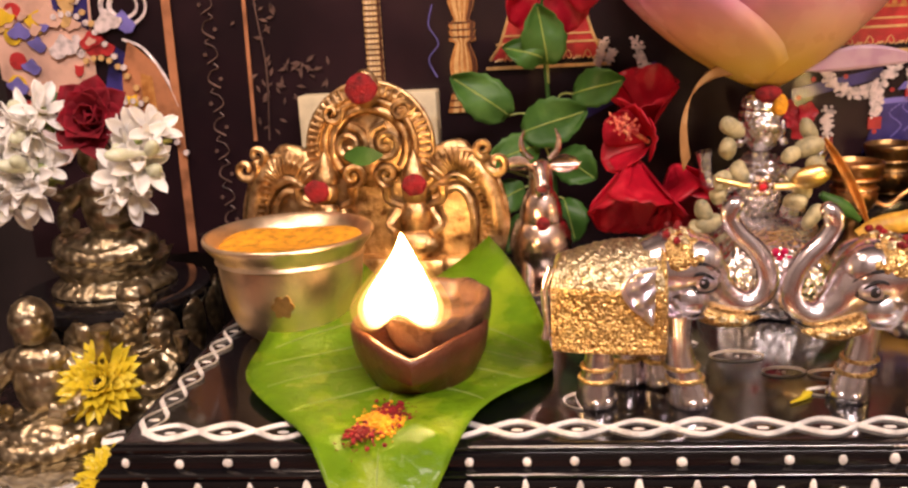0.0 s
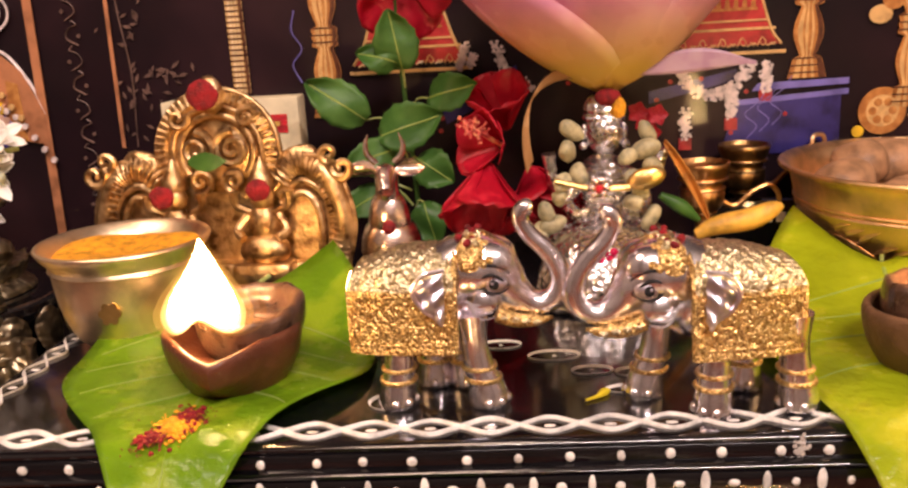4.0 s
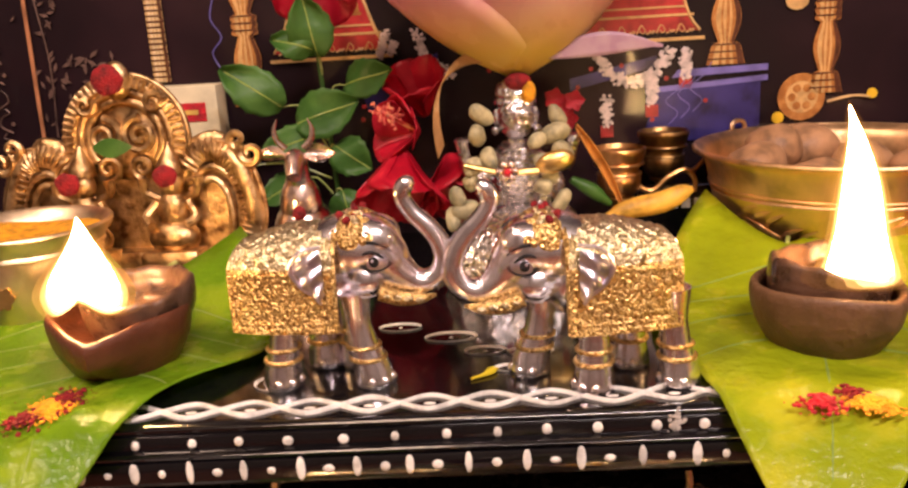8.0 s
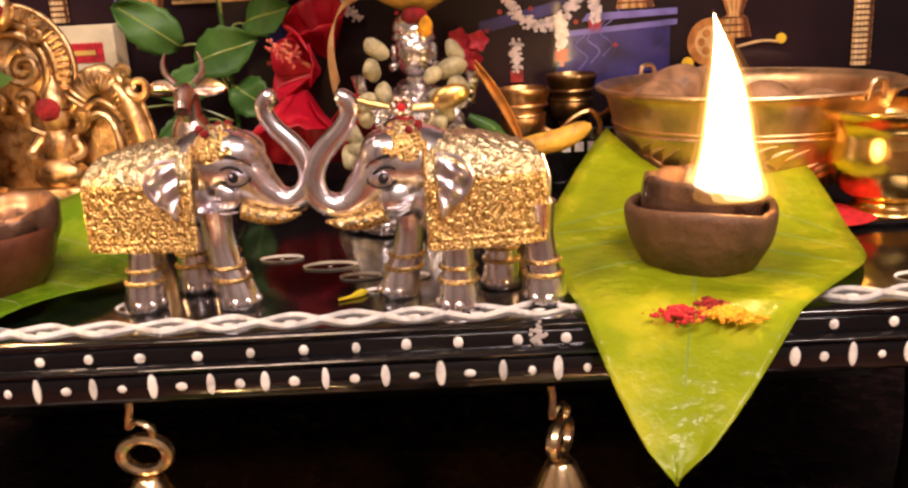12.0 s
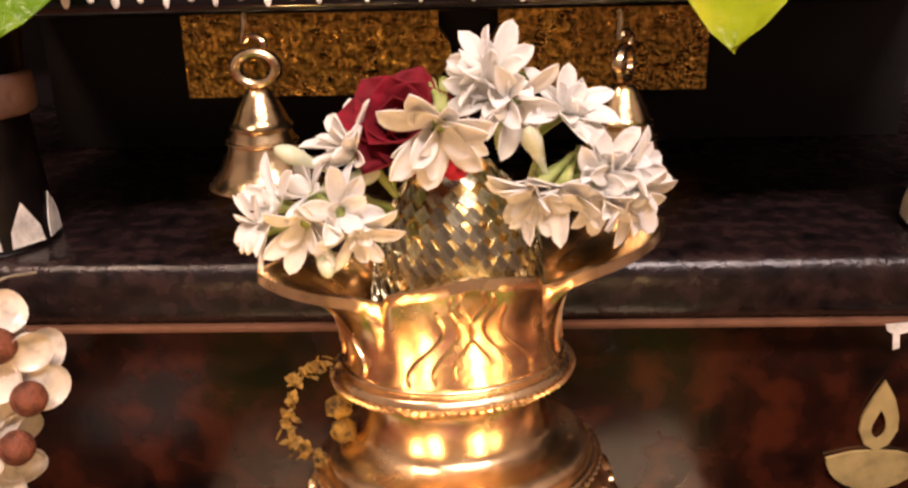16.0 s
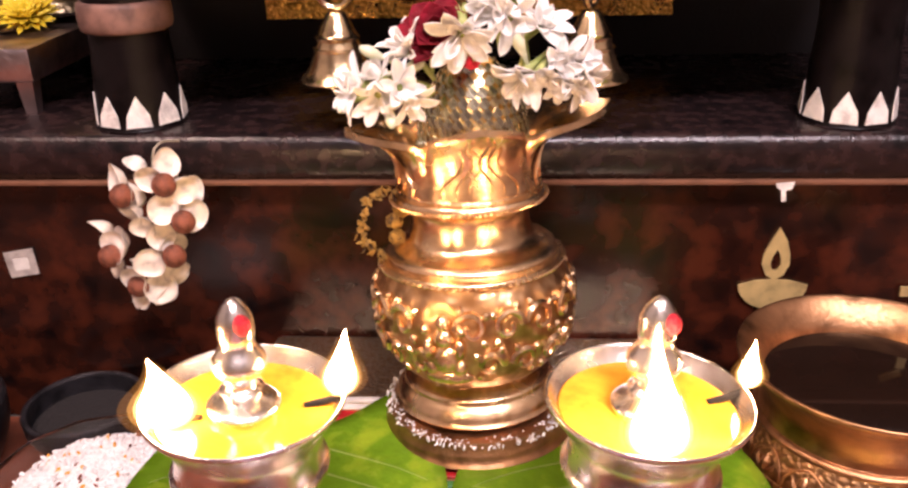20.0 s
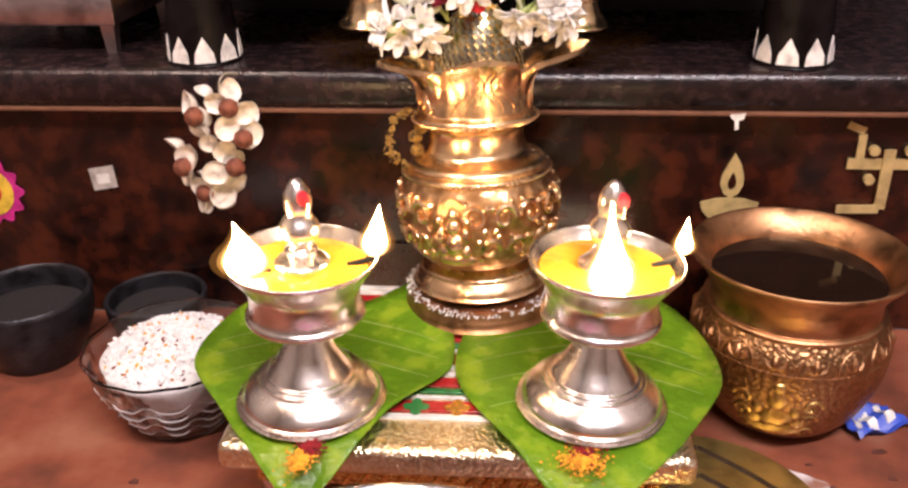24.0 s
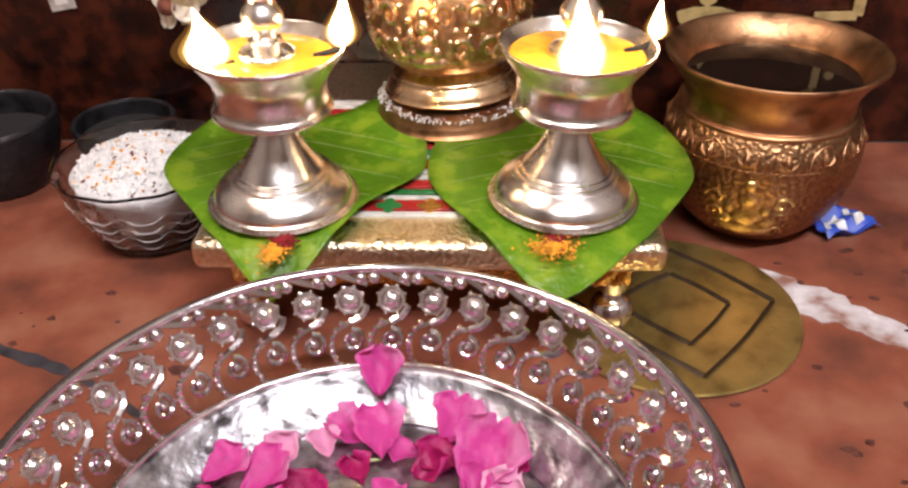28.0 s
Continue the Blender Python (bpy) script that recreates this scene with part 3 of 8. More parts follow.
def bend(y0, drop, start=0.0, rise=0.0, power=1.6):
    """How far a leaf hangs down past y0, and how its base lifts."""
    def f(d):
        out = 0.0
        if d > y0:
            out = drop * ((d - y0) / 0.05) ** power
        if rise and d < 0.05:
            out -= rise * ((0.05 - d) / 0.05) ** 1.5
        return out
    return f


betel("betel_leaf", (0.046, 0.165, CH_Z + 0.0062), 3, 0.190, 0.178, bend(0.156, 0.036, power=1.2), 0.0016, 3, BETEL, "fresh green betel leaf spread under the brass oil lamp", slim=0.24)
betel("betel_leaf", (0.230, 0.158, CH_Z + 0.0062), -3, 0.189, 0.176, bend(0.150, 0.026, power=1.3), 0.0016, 5, BETEL, "fresh green betel leaf with its tip hanging over the gold stool", slim=0.10)


def powder(name, place, spread, lumps, mats, label, seed, size=0.0016, rz=0.0):
    """Crumbs of powder heaped on a support, one part a colour."""
    rnd = random.Random(seed)
    e = thing(name, place, label, "powder", rz=rz)
    for mat, sub, cx, cy, n in mats:
        bm = bmesh.new()
        for i in range(int(n * 3.6)):
            a, r = rnd.uniform(0, 6.28), abs(rnd.gauss(0, 0.55))
            s = size * rnd.choice((0.30, 0.35, 0.45, 0.6, 0.95))
            x, y = cx + spread[0] * r * math.cos(a), cy + spread[1] * r * math.sin(a)
            bmesh.ops.create_icosphere(bm, subdivisions=1, radius=s, matrix=Matrix.Translation((x, y, s * 0.4 + max(0, (1 - r)) * lumps * rnd.random())) @ Matrix.Diagonal((1, rnd.uniform(0.7, 1.3), rnd.uniform(0.5, 0.9), 1)))
        part(sub, bm, mat, e)
    return e


powder("powder_mark", (0.0570, -0.007, CH_Z + 0.0075), (0.0075, 0.010), 0.002, [(KUMKUM, "kumkum", 0.004, 0.007, 200), (TURMERIC, "turmeric", 0.0, -0.005, 260)], "dabs of red kumkum and orange turmeric on the leaf", 1, 0.0012)
powder("powder_mark", (0.2180, 0.000, CH_Z + 0.0072), (0.013, 0.012), 0.0015, [(KUMKUM, "kumkum", 0.002, 0.002, 100), (TURMERIC, "turmeric", 0.0, -0.004, 260)], "scattered orange turmeric and red kumkum on the leaf", 2, 0.0011)

FLAME = glowing("flame_light_yellow", (1.0, 0.68, 0.30), 105.0)


def glow_shell(name, colour, strength, share):
    """Shell round a flame that imitates its soft glow: part emission, part clear."""
    mt = glowing(name, colour, strength)
    nt = mt.node_tree
    mix, clear = nt.nodes.new("ShaderNodeMixShader"), nt.nodes.new("ShaderNodeBsdfTransparent")
    mix.inputs[0].default_value = share
    nt.links.new(clear.outputs[0], mix.inputs[1])
    nt.links.new(nt.nodes["Emission"].outputs[0], mix.inputs[2])
    nt.links.new(mix.outputs[0], nt.nodes["Material Output"].inputs["Surface"])
    return mt


# the flame's outer mantle, widened in nested shells to imitate a soft halo
GLOW_SHELLS = [(1.06, glow_shell("flame_glow_inner", (1.0, 0.70, 0.28), 5.0, 0.40)), (1.20, glow_shell("flame_glow_bright", (1.0, 0.60, 0.18), 3.0, 0.22)), (1.42, glow_shell("flame_glow", (1.0, 0.50, 0.11), 1.6, 0.10)), (1.80, glow_shell("flame_glow_outer", (1.0, 0.42, 0.08), 0.8, 0.05))]
SLIM = ((0.10, -0.02), (0.50, 0.03), (0.82, 0.12), (0.96, 0.24), (0.88, 0.38), (0.66, 0.54), (0.42, 0.70), (0.22, 0.84), (0.08, 0.95), (0.01, 1.0))
BROAD = ((0.30, 0.02), (0.80, 0.04), (0.98, 0.14), (1.0, 0.26), (0.84, 0.40), (0.58, 0.56), (0.34, 0.72), (0.18, 0.85), (0.07, 0.95), (0.01, 1.0))
TALL = ((0.40, -0.01), (0.92, 0.01), (1.0, 0.06), (0.84, 0.16), (0.66, 0.30), (0.54, 0.46), (0.42, 0.62), (0.27, 0.77), (0.12, 0.90), (0.01, 1.0))


def flame(place, height, radius, lean=(0, 0), label="bright yellow-white oil flame", form=SLIM, depth=0.8, cleft=0.0, seed=0):
    """A flame in still air, split round its wick by cleft."""
    e = thing("flame", place, label, "flame", "oil flames")
    rnd = random.Random(seed)
    p1, p2 = rnd.uniform(0, 6.28), rnd.uniform(0, 6.28)
    for grow, mt in [(0.80, FLAME)] + [(0.80 * g, q) for g, q in GLOW_SHELLS]:
        prof = profile([(radius * (k * grow + (0.02 if grow > 0.8 and k > 0.02 else 0)), height * (z * (0.90 + 0.10 * grow) + (0.04 if grow <= 0.8 else 0.0))) for k, z in form], 3)
        bm = lathe(prof, 24)
        for v in bm.verts:
            t = max(0.0, v.co.z / height)
            side = v.co.x / radius
            if cleft:
                v.co.z += cleft * height * math.exp(-(side / 0.38) ** 2) * max(0.0, 1 - t / 0.42)
            v.co.y *= depth
            v.co.x *= 1 + 0.07 * math.sin(5 * t + p1)
            v.co.x += lean[0] * t * t + 0.10 * radius * math.sin(4.2 * t + p2) * t
            v.co.y += lean[1] * t * t
        part("fire" if mt is FLAME else "glow_shell", bm, mt, e, smooth=180)
    return e


def oil_lamp(place, lean, flames):
    e = thing("oil_lamp", place, "small silvery brass oil lamp with a stepped base and a finial", "oil lamp", "brass oil lamps", ry=lean)
    base = profile([(0.004, 0.001), (0.0440, 0.0), (0.0450, 0.0012), (0.0446, 0.0030), (0.0432, 0.0040), (0.0428, 0.0062), (0.0405, 0.0100), (0.0360, 0.0140), (0.0322, 0.0168), (0.0316, 0.0182), (0.0296, 0.0190), (0.0288, 0.0206), (0.0268, 0.0214), (0.0255, 0.0232), (0.0205, 0.0300), (0.0160, 0.0375), (0.0125, 0.0450), (0.0108, 0.0530), (0.0112, 0.0575), (0.004, 0.058)], 4)
    part("base", lathe(base, 64), LAMP_METAL, e)
    part("beaded_edge", torus(0.0448, 0.0018, 0.0012, 144, wave=lambda a, r, z: (r + 0.0004 * math.cos(72 * a), z)), LAMP_METAL, e)
    cup = profile([(0.010, 0.057), (0.0290, 0.0580), (0.0352, 0.0600), (0.0358, 0.0632), (0.0340, 0.0655), (0.0332, 0.0700), (0.0332, 0.0765), (0.0350, 0.0825), (0.0405, 0.0905), (0.0440, 0.0955), (0.0452, 0.0975), (0.0450, 0.0992), (0.0438, 0.0990), (0.0415, 0.0955), (0.036, 0.0890), (0.030, 0.0865), (0.004, 0.0860)], 4)
    part("cup", lathe(cup, 72), LAMP_METAL, e, "wide flared brass oil cup")
    part("oil", lathe([(0.0005, 0.0925), (0.0385, 0.0925), (0.0386, 0.0915), (0.0005, 0.0915)], 48), OIL, e, "yellow lamp oil")
    fin = profile([(0.012, 0.088), (0.0165, 0.0945), (0.0145, 0.0975), (0.0085, 0.1000), (0.0100, 0.1035), (0.0070, 0.1065), (0.0112, 0.1130), (0.0116, 0.1190), (0.0075, 0.1260), (0.0082, 0.1310), (0.0076, 0.1390), (0.0038, 0.1455), (0.0003, 0.1480)], 4)
    part("finial", lathe(fin, 32), LAMP_METAL, e)
    part("kumkum_dab", ball((0.0045, -0.0055, 0.1375), (0.0040, 0.0032, 0.0050)), KUMKUM_BRIGHT, e, "red kumkum dab")
    for a, reach in flames:
        c, s = math.cos(radians(a)), math.sin(radians(a))
        part("wick", tube([(reach * 0.6 * c, reach * 0.6 * s, 0.0925, 0.0016), (reach * 0.85 * c, reach * 0.85 * s, 0.0950, 0.0018), (reach * c, reach * s, 0.0945 + 0.20 * (reach - 0.028), 0.0017)], 8), CHAR, e, "charred cotton wick")
    return e


LAMP_METAL = material("worn_lamp_brass", (0.88, 0.82, 0.76), 0.25, 1.0, 0.12, 50, 0.08, 350, dark=(0.62, 0.53, 0.46))
LZ = CH_Z + 0.0085
oil_lamp((0.0515, 0.050, LZ), 1.2, ((8, 0.0440), (206, 0.031)))
oil_lamp((0.2270, 0.054, LZ), 2.3, ((14, 0.0470), (268, 0.031)))
flame((0.0960, 0.0560, LZ + 0.0970), 0.032, 0.0082, (0.004, 0.0), seed=1)
flame((0.0240, 0.0360, LZ + 0.0945), 0.031, 0.0130, (-0.003, 0), form=BROAD, seed=2)
flame((0.2765, 0.0655, LZ + 0.0970), 0.023, 0.0058, (0.0, 0.0), seed=3)
flame((0.2300, 0.0225, LZ + 0.0940), 0.043, 0.0130, (0.001, 0.010), form=BROAD, seed=4)


def kalash():
    e = thing("kalash_pot", (0.153, 0.190, CH_Z + 0.0012), "polished copper-brass kalash pot with embossed body and petal rim", "pot", rx=-4, ry=-2)
    part("pedestal", lathe(profile([(0.004, 0.0), (0.056, 0.0), (0.058, 0.004), (0.056, 0.010), (0.050, 0.016), (0.004, 0.017)], 3), 48), OLD_COPPER, e, "brown copper stand")
    foot = profile([(0.004, 0.020), (0.047, 0.020), (0.0495, 0.024), (0.047, 0.029), (0.0445, 0.032), (0.0435, 0.035), (0.0380, 0.038), (0.0360, 0.040)], 4)
    part("foot", lathe(foot, 56), COPPER_BRASS, e)
    body = profile([(0.0360, 0.040), (0.0440, 0.045), (0.0535, 0.058), (0.0578, 0.076), (0.0572, 0.094), (0.0520, 0.106)], 12)
    def swirl(a, r, z):
        k = min(1.0, max(0.0, 1 - abs(z - 0.075) / 0.034) * 2.5)
        q = Vector((math.cos(a) * 1.0, math.sin(a) * 1.0, z * 17))
        w = noise.noise_vector(q * 2.1)
        d = math.sin(11 * a + 2.4 * w.x + 90 * z) * math.sin(150 * z + 3.0 * w.y + 2 * math.sin(4 * a))
        return r + k * (0.0011 * d + 0.0005 * noise.noise(q * 7)), z
    # ground coloured darker than the raised scrolls, as shade in the recesses
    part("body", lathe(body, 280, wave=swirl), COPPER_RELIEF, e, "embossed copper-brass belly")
    sh = profile([(0.0520, 0.106), (0.0530, 0.1080), (0.0515, 0.1100), (0.0490, 0.1105), (0.0500, 0.1135), (0.0470, 0.1165), (0.0410, 0.1190), (0.0365, 0.1225), (0.0348, 0.128), (0.0342, 0.134), (0.0350, 0.1395), (0.0385, 0.1425), (0.0432, 0.1440), (0.0440, 0.1465), (0.0425, 0.1490), (0.0410, 0.1495), (0.0418, 0.1515), (0.0405, 0.1525)], 4)
    part("neck", lathe(sh, 64), COPPER_BRASS, e)
    def belly(a, z, lift=0.0):
        r = float(np.interp(z, (0.040, 0.045, 0.058, 0.076, 0.094, 0.106), (0.036, 0.044, 0.0535, 0.0578, 0.0572, 0.052))) + lift
        return (r * math.cos(a), r * math.sin(a), z)
    # two rows of leafy scrolls, left plain where the raised seated shape is
    n = 18
    front = radians(-104)
    for i in range(n):
        for row, (zc, size) in enumerate(((0.064, 0.0078), (0.087, 0.0086))):
            a0 = front + 2 * math.pi * (i + 0.5 * row + 0.25) / n
            if abs(math.remainder(a0 - front, 2 * math.pi)) < 0.26:
                continue
            hand = 1 if i % 2 else -1
            pts = []
            for q in np.linspace(0, 1, 14):
                w = size * (1 - 0.78 * q)
                pts.append((*belly(a0 + hand * w * math.cos(7 * q) / 0.057, zc + 1.15 * w * math.sin(7 * q), 0.0013), 0.0026 * (1 - 0.45 * q)))
            bm = tube(pts, 6, steps=2)
            for k in range(3):
                b = 1.0 + 1.5 * k
                tube([(*belly(a0 + hand * d * size * math.cos(b) / 0.057, zc + 1.15 * d * size * math.sin(b), 0.0009), wide) for d, wide in ((0.95, 0.0014), (1.22, 0.0023), (1.50, 0.0006))], 6, bm=bm, steps=2)
            part("embossed_scroll", bm, COPPER_BRASS, e)
    bm = bmesh.new()
    for da, z, ra, rz in ((0.0, 0.056, 0.0125, 0.0055), (0.0, 0.068, 0.0075, 0.0085), (0.0, 0.0815, 0.0052, 0.0058), (0.0, 0.0900, 0.0040, 0.0050), (-0.14, 0.063, 0.0040, 0.0055), (0.14, 0.063, 0.0040, 0.0055), (-0.15, 0.075, 0.0030, 0.0065), (0.15, 0.075, 0.0030, 0.0065), (-0.17, 0.086, 0.0030, 0.0034), (0.17, 0.086, 0.0030, 0.0034)):
        ball((0, 0, 0), (0.0058, 1.15 * ra, 1.08 * rz), Matrix.Translation(belly(front + da, z, -0.0002)) @ pose(0, 0, 0, 0, 0, math.degrees(front + da)), bm, 12, 8)
    part("embossed_figure", bm, COPPER_BRASS, e, "raised plain seated shape")
    for rr, zz, n in ((0.0532, 0.1080, 84), (0.0440, 0.1455, 96)):
        part("bead_ring", torus(rr, zz, 0.0013, 4 * n, wave=lambda a, r, z, n=n: (r + 0.0005 * math.cos(n * a), z)), COPPER_BRASS, e)
    tips = {0: (0.0850, 0.1890), 1: (0.0560, 0.1860), 2: (0.0680, 0.1850), 3: (0.0455, 0.1880)}
    turn = radians(13)

    def edge(a):
        """Reach and height of the scalloped edge: two long lips and two upright petals with folds between them."""
        q = ((a - turn) / (math.pi / 2) + 0.5) % 4
        i, w = int(q), 1 - 2 * abs(q - int(q) - 0.5)
        rt, zt = tips[i]
        lobe = min(1.0, w ** 0.75) if i in (1, 3) else w ** 0.72
        fold = math.exp(-(w / 0.12) ** 2)
        return 0.0425 + (rt - 0.0425) * lobe - 0.0030 * fold, 0.1800 + (zt - 0.1800) * lobe - 0.0030 * fold

    def flare(a, s, inset=0.0):
        rt, zt = edge(a)
        r = 0.0405 - 0.0010 * math.sin(math.pi * s) + (rt - 0.0405) * s ** 2.9 - inset
        return (r * math.cos(a), r * math.sin(a), 0.1525 + (zt - 0.1525) * (1 - (1 - s) ** (1.0 + 0.7 * (rt - 0.0405) / 0.04)))
    ways = [2 * math.pi * i / 160 for i in range(160)]
    steps = [k / 22 for k in range(23)]
    rings = [[flare(a, s) for a in ways] for s in steps]
    rings += [[tuple(np.array(flare(a, 1.0, 0.0006)) + (0, 0, 0.0036)) for a in ways], [tuple(np.array(flare(a, 1.0, 0.0040)) + (0, 0, 0.0034)) for a in ways]]
    rings += [[tuple(np.array(flare(a, s, 0.0042)) + (0, 0, 0.0020 * s)) for a in ways] for s in steps[::-1][1:]]
    bm = bmesh.new()
    strip(bm, rings)
    part("petal_rim", bm, COPPER_BRASS, e, "flared rim of pointed petals")
    for k in range(4):
        for off, lo, hi in ((-0.55, 0.02, 0.80), (-0.30, 0.05, 0.92), (-0.10, 0.10, 0.97), (0.10, 0.10, 0.97), (0.30, 0.05, 0.92), (0.55, 0.02, 0.80)):
            pts = []
            for t in np.linspace(lo, hi, 9):
                a = turn + math.pi / 2 * (k + 0.62 * off * (1 - 0.75 * t) + 0.05 * math.sin(9 * t) * (1 if off > 0 else -1))
                p = flare(a, t, -0.0002)
                pts.append((*p, 0.0008))
            part("engraved_line", tube(pts, 5, steps=2), COPPER_BRASS, e)
    return e


kalash()
bm = bmesh.new()
rnd = random.Random(4)
for i in range(520):
    a, r = rnd.uniform(0, 6.28), rnd.uniform(0.0495, 0.0570)
    bmesh.ops.create_icosphere(bm, subdivisions=1, radius=0.0011, matrix=pose(0.153 + r * math.cos(a), 0.190 + r * math.sin(a), CH_Z + 0.0165 + 0.005 * max(0, 1 - (r - 0.047) / 0.011) * rnd.random() + 0.001, rnd.uniform(0, 90), 0, rnd.uniform(0, 180)) @ Matrix.Diagonal((0.55, 0.55, 1.5, 1)))
tagged(part("rice_ring", bm, RICE, label="ring of white rice grains round the pot's foot"), category="rice", kind="stuff")

# coconut-shaped woven cone
e = thing("woven_cone", (0.1510, 0.2010, CH_Z + 0.154), "greenish silver coconut cone with a woven scale pattern", "coconut")
e.matrix_basis = e.matrix_basis @ Matrix.Diagonal((0.80, 0.80, 0.98, 1))
part("core", lathe(profile([(0.002, 0.0), (0.036, 0.0), (0.038, 0.020), (0.035, 0.042), (0.024, 0.060), (0.010, 0.072), (0.002, 0.076)], 4), 36), BRASS, e)
SCALE = material("greenish_silver", (0.58, 0.55, 0.40), 0.26, 1.0, 0.2, 120, 0.1, 500, island=0.3)
first = None
for k in range(13):
    z = 0.004 + k * 0.0052
    r = float(np.interp(z, (0, 0.02, 0.042, 0.060, 0.072), (0.0365, 0.0385, 0.0355, 0.0245, 0.0105)))
    n = max(8, int(2 * math.pi * r / 0.0068))
    slope = float(np.interp(z, (0, 0.02, 0.042, 0.060, 0.072), (8, -3, -22, -42, -55)))
    for i in range(n):
        a = 360 * (i + 0.5 * (k % 2)) / n
        mm = pose(0, 0, z, 0, 0, a) @ pose(r, 0, 0, 0, slope + 10, 0)
        if first is None:
            b = slab([(0, -0.0042), (0.004, 0), (0, 0.0042), (-0.004, 0)], -0.0006, 0.0011, pose(0, 0, 0, 0, 90, 0))
            first = part("scale", b, SCALE, e)
            first.matrix_basis = mm
        else:
            again(first, mm)
part("kumkum_dab", ball((0, -0.013, 0.068), (0.006, 0.005, 0.007)), KUMKUM_BRIGHT, e, "red kumkum on the tip")
part("turmeric_dab", ball((0, -0.0175, 0.057), (0.007, 0.005, 0.008)), TURMERIC, e, "orange turmeric smear")


POT_GILT = material("worn_pot_gilt", (0.66, 0.46, 0.17), 0.32, 1.0, 0.25, 120, 0.3, 400, dark=(0.36, 0.20, 0.08))


def copper_pot():
    e = thing("copper_pot", (0.381, 0.174, 0.0), "embossed copper water pot with a wide rim, full of dark liquid", "pot")
    out = profile([(0.004, 0.0), (0.034, 0.0), (0.044, 0.004), (0.058, 0.021), (0.0675, 0.046), (0.0705, 0.065), (0.0690, 0.081), (0.0625, 0.094)], 5)
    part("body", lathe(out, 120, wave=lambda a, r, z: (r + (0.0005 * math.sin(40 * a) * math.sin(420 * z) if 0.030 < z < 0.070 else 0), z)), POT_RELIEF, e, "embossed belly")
    part("band", lathe(profile([(0.0625, 0.094), (0.0638, 0.0955), (0.0625, 0.0972), (0.0605, 0.0980)], 3), 72), OLD_COPPER, e)
    neck = profile([(0.0605, 0.098), (0.0600, 0.104), (0.0620, 0.113), (0.0690, 0.125), (0.0755, 0.132), (0.0768, 0.1345), (0.0750, 0.1358), (0.0675, 0.129), (0.0600, 0.117), (0.0582, 0.102), (0.0595, 0.092), (0.002, 0.090)], 5)
    part("rim", lathe(neck, 80), OLD_COPPER, e, "wide smooth copper rim")
    part("liquid", lathe([(0.0005, 0.117), (0.0598, 0.117), (0.0590, 0.115), (0.0005, 0.115)], 64), DARK_LIQUID, e, "dark glossy liquid")
    def on(a, z, out=0.0):
        r = float(np.interp(z, (0.0, 0.004, 0.021, 0.046, 0.065, 0.081, 0.094), (0.034, 0.044, 0.058, 0.0675, 0.0705, 0.069, 0.0625))) + out
        return (r * math.cos(a), r * math.sin(a), z)
    n = 16
    for i in range(n):
        a0, w = 2 * math.pi * i / n, math.pi / n
        arch = tube([(*on(a0 + w * 0.92 * c, 0.075 + 0.0145 * q, 0.0001), 0.0008) for c, q in ((-1, 0), (-0.96, 0.35), (-0.7, 0.72), (-0.25, 0.95), (0, 1.0), (0.25, 0.95), (0.7, 0.72), (0.96, 0.35), (1, 0))], 6, steps=2)
        part("embossed_arch", arch, OLD_COPPER, e)
        leaf = tube([(*on(a0, 0.076, -0.0004), 0.0012), (*on(a0, 0.0805, -0.0004), 0.0030), (*on(a0, 0.0865, -0.0002), 0.0006)], 8, steps=3)
        for c in (-1, 1):
            tube([(*on(a0, 0.0760, -0.0003), 0.0010), (*on(a0 + c * w * 0.42, 0.0790, -0.0003), 0.0017), (*on(a0 + c * w * 0.55, 0.0845, -0.0003), 0.0005)], 6, bm=leaf, steps=3)
        part("embossed_leaf", leaf, OLD_COPPER, e)
    part("bead_ring", torus(0.0700, 0.0735, 0.0008, 240, wave=lambda a, r, z: (r + 0.0005 * math.cos(90 * a), z)), OLD_COPPER, e)
    # embossed plain seated shape on the front, with leafy scrolls round it
    bm = bmesh.new()
    a0 = radians(-108)
    for da, z, ra, rz in ((0.0, 0.020, 0.016, 0.007), (0.0, 0.031, 0.010, 0.009), (0.0, 0.044, 0.0065, 0.007), (-0.20, 0.026, 0.006, 0.006), (0.20, 0.026, 0.006, 0.006), (-0.16, 0.036, 0.004, 0.006), (0.16, 0.036, 0.004, 0.006), (0.0, 0.053, 0.004, 0.004)):
        p = on(a0 + 1.2 * da, 1.15 * z + 0.002, -0.001)
        ball((0, 0, 0), (0.0032, 1.2 * ra, 1.15 * rz), Matrix.Translation(p) @ pose(0, 0, 0, 0, 0, math.degrees(a0 + da)), bm, 12, 8)
    for side in (-1, 1):
        for z in (0.020, 0.034, 0.048):
            tube([(*on(a0 + side * (0.34 + 0.11 * (1 - t) * math.cos(8 * t)), z + 0.007 * (1 - t) * math.sin(8 * t), 0.0004), 0.0013) for t in np.linspace(0, 0.9, 10)], 6, bm=bm, steps=2)
    part("embossed_figure", bm, POT_GILT, e, "raised plain figure in worn gilt")
    return e


copper_pot()


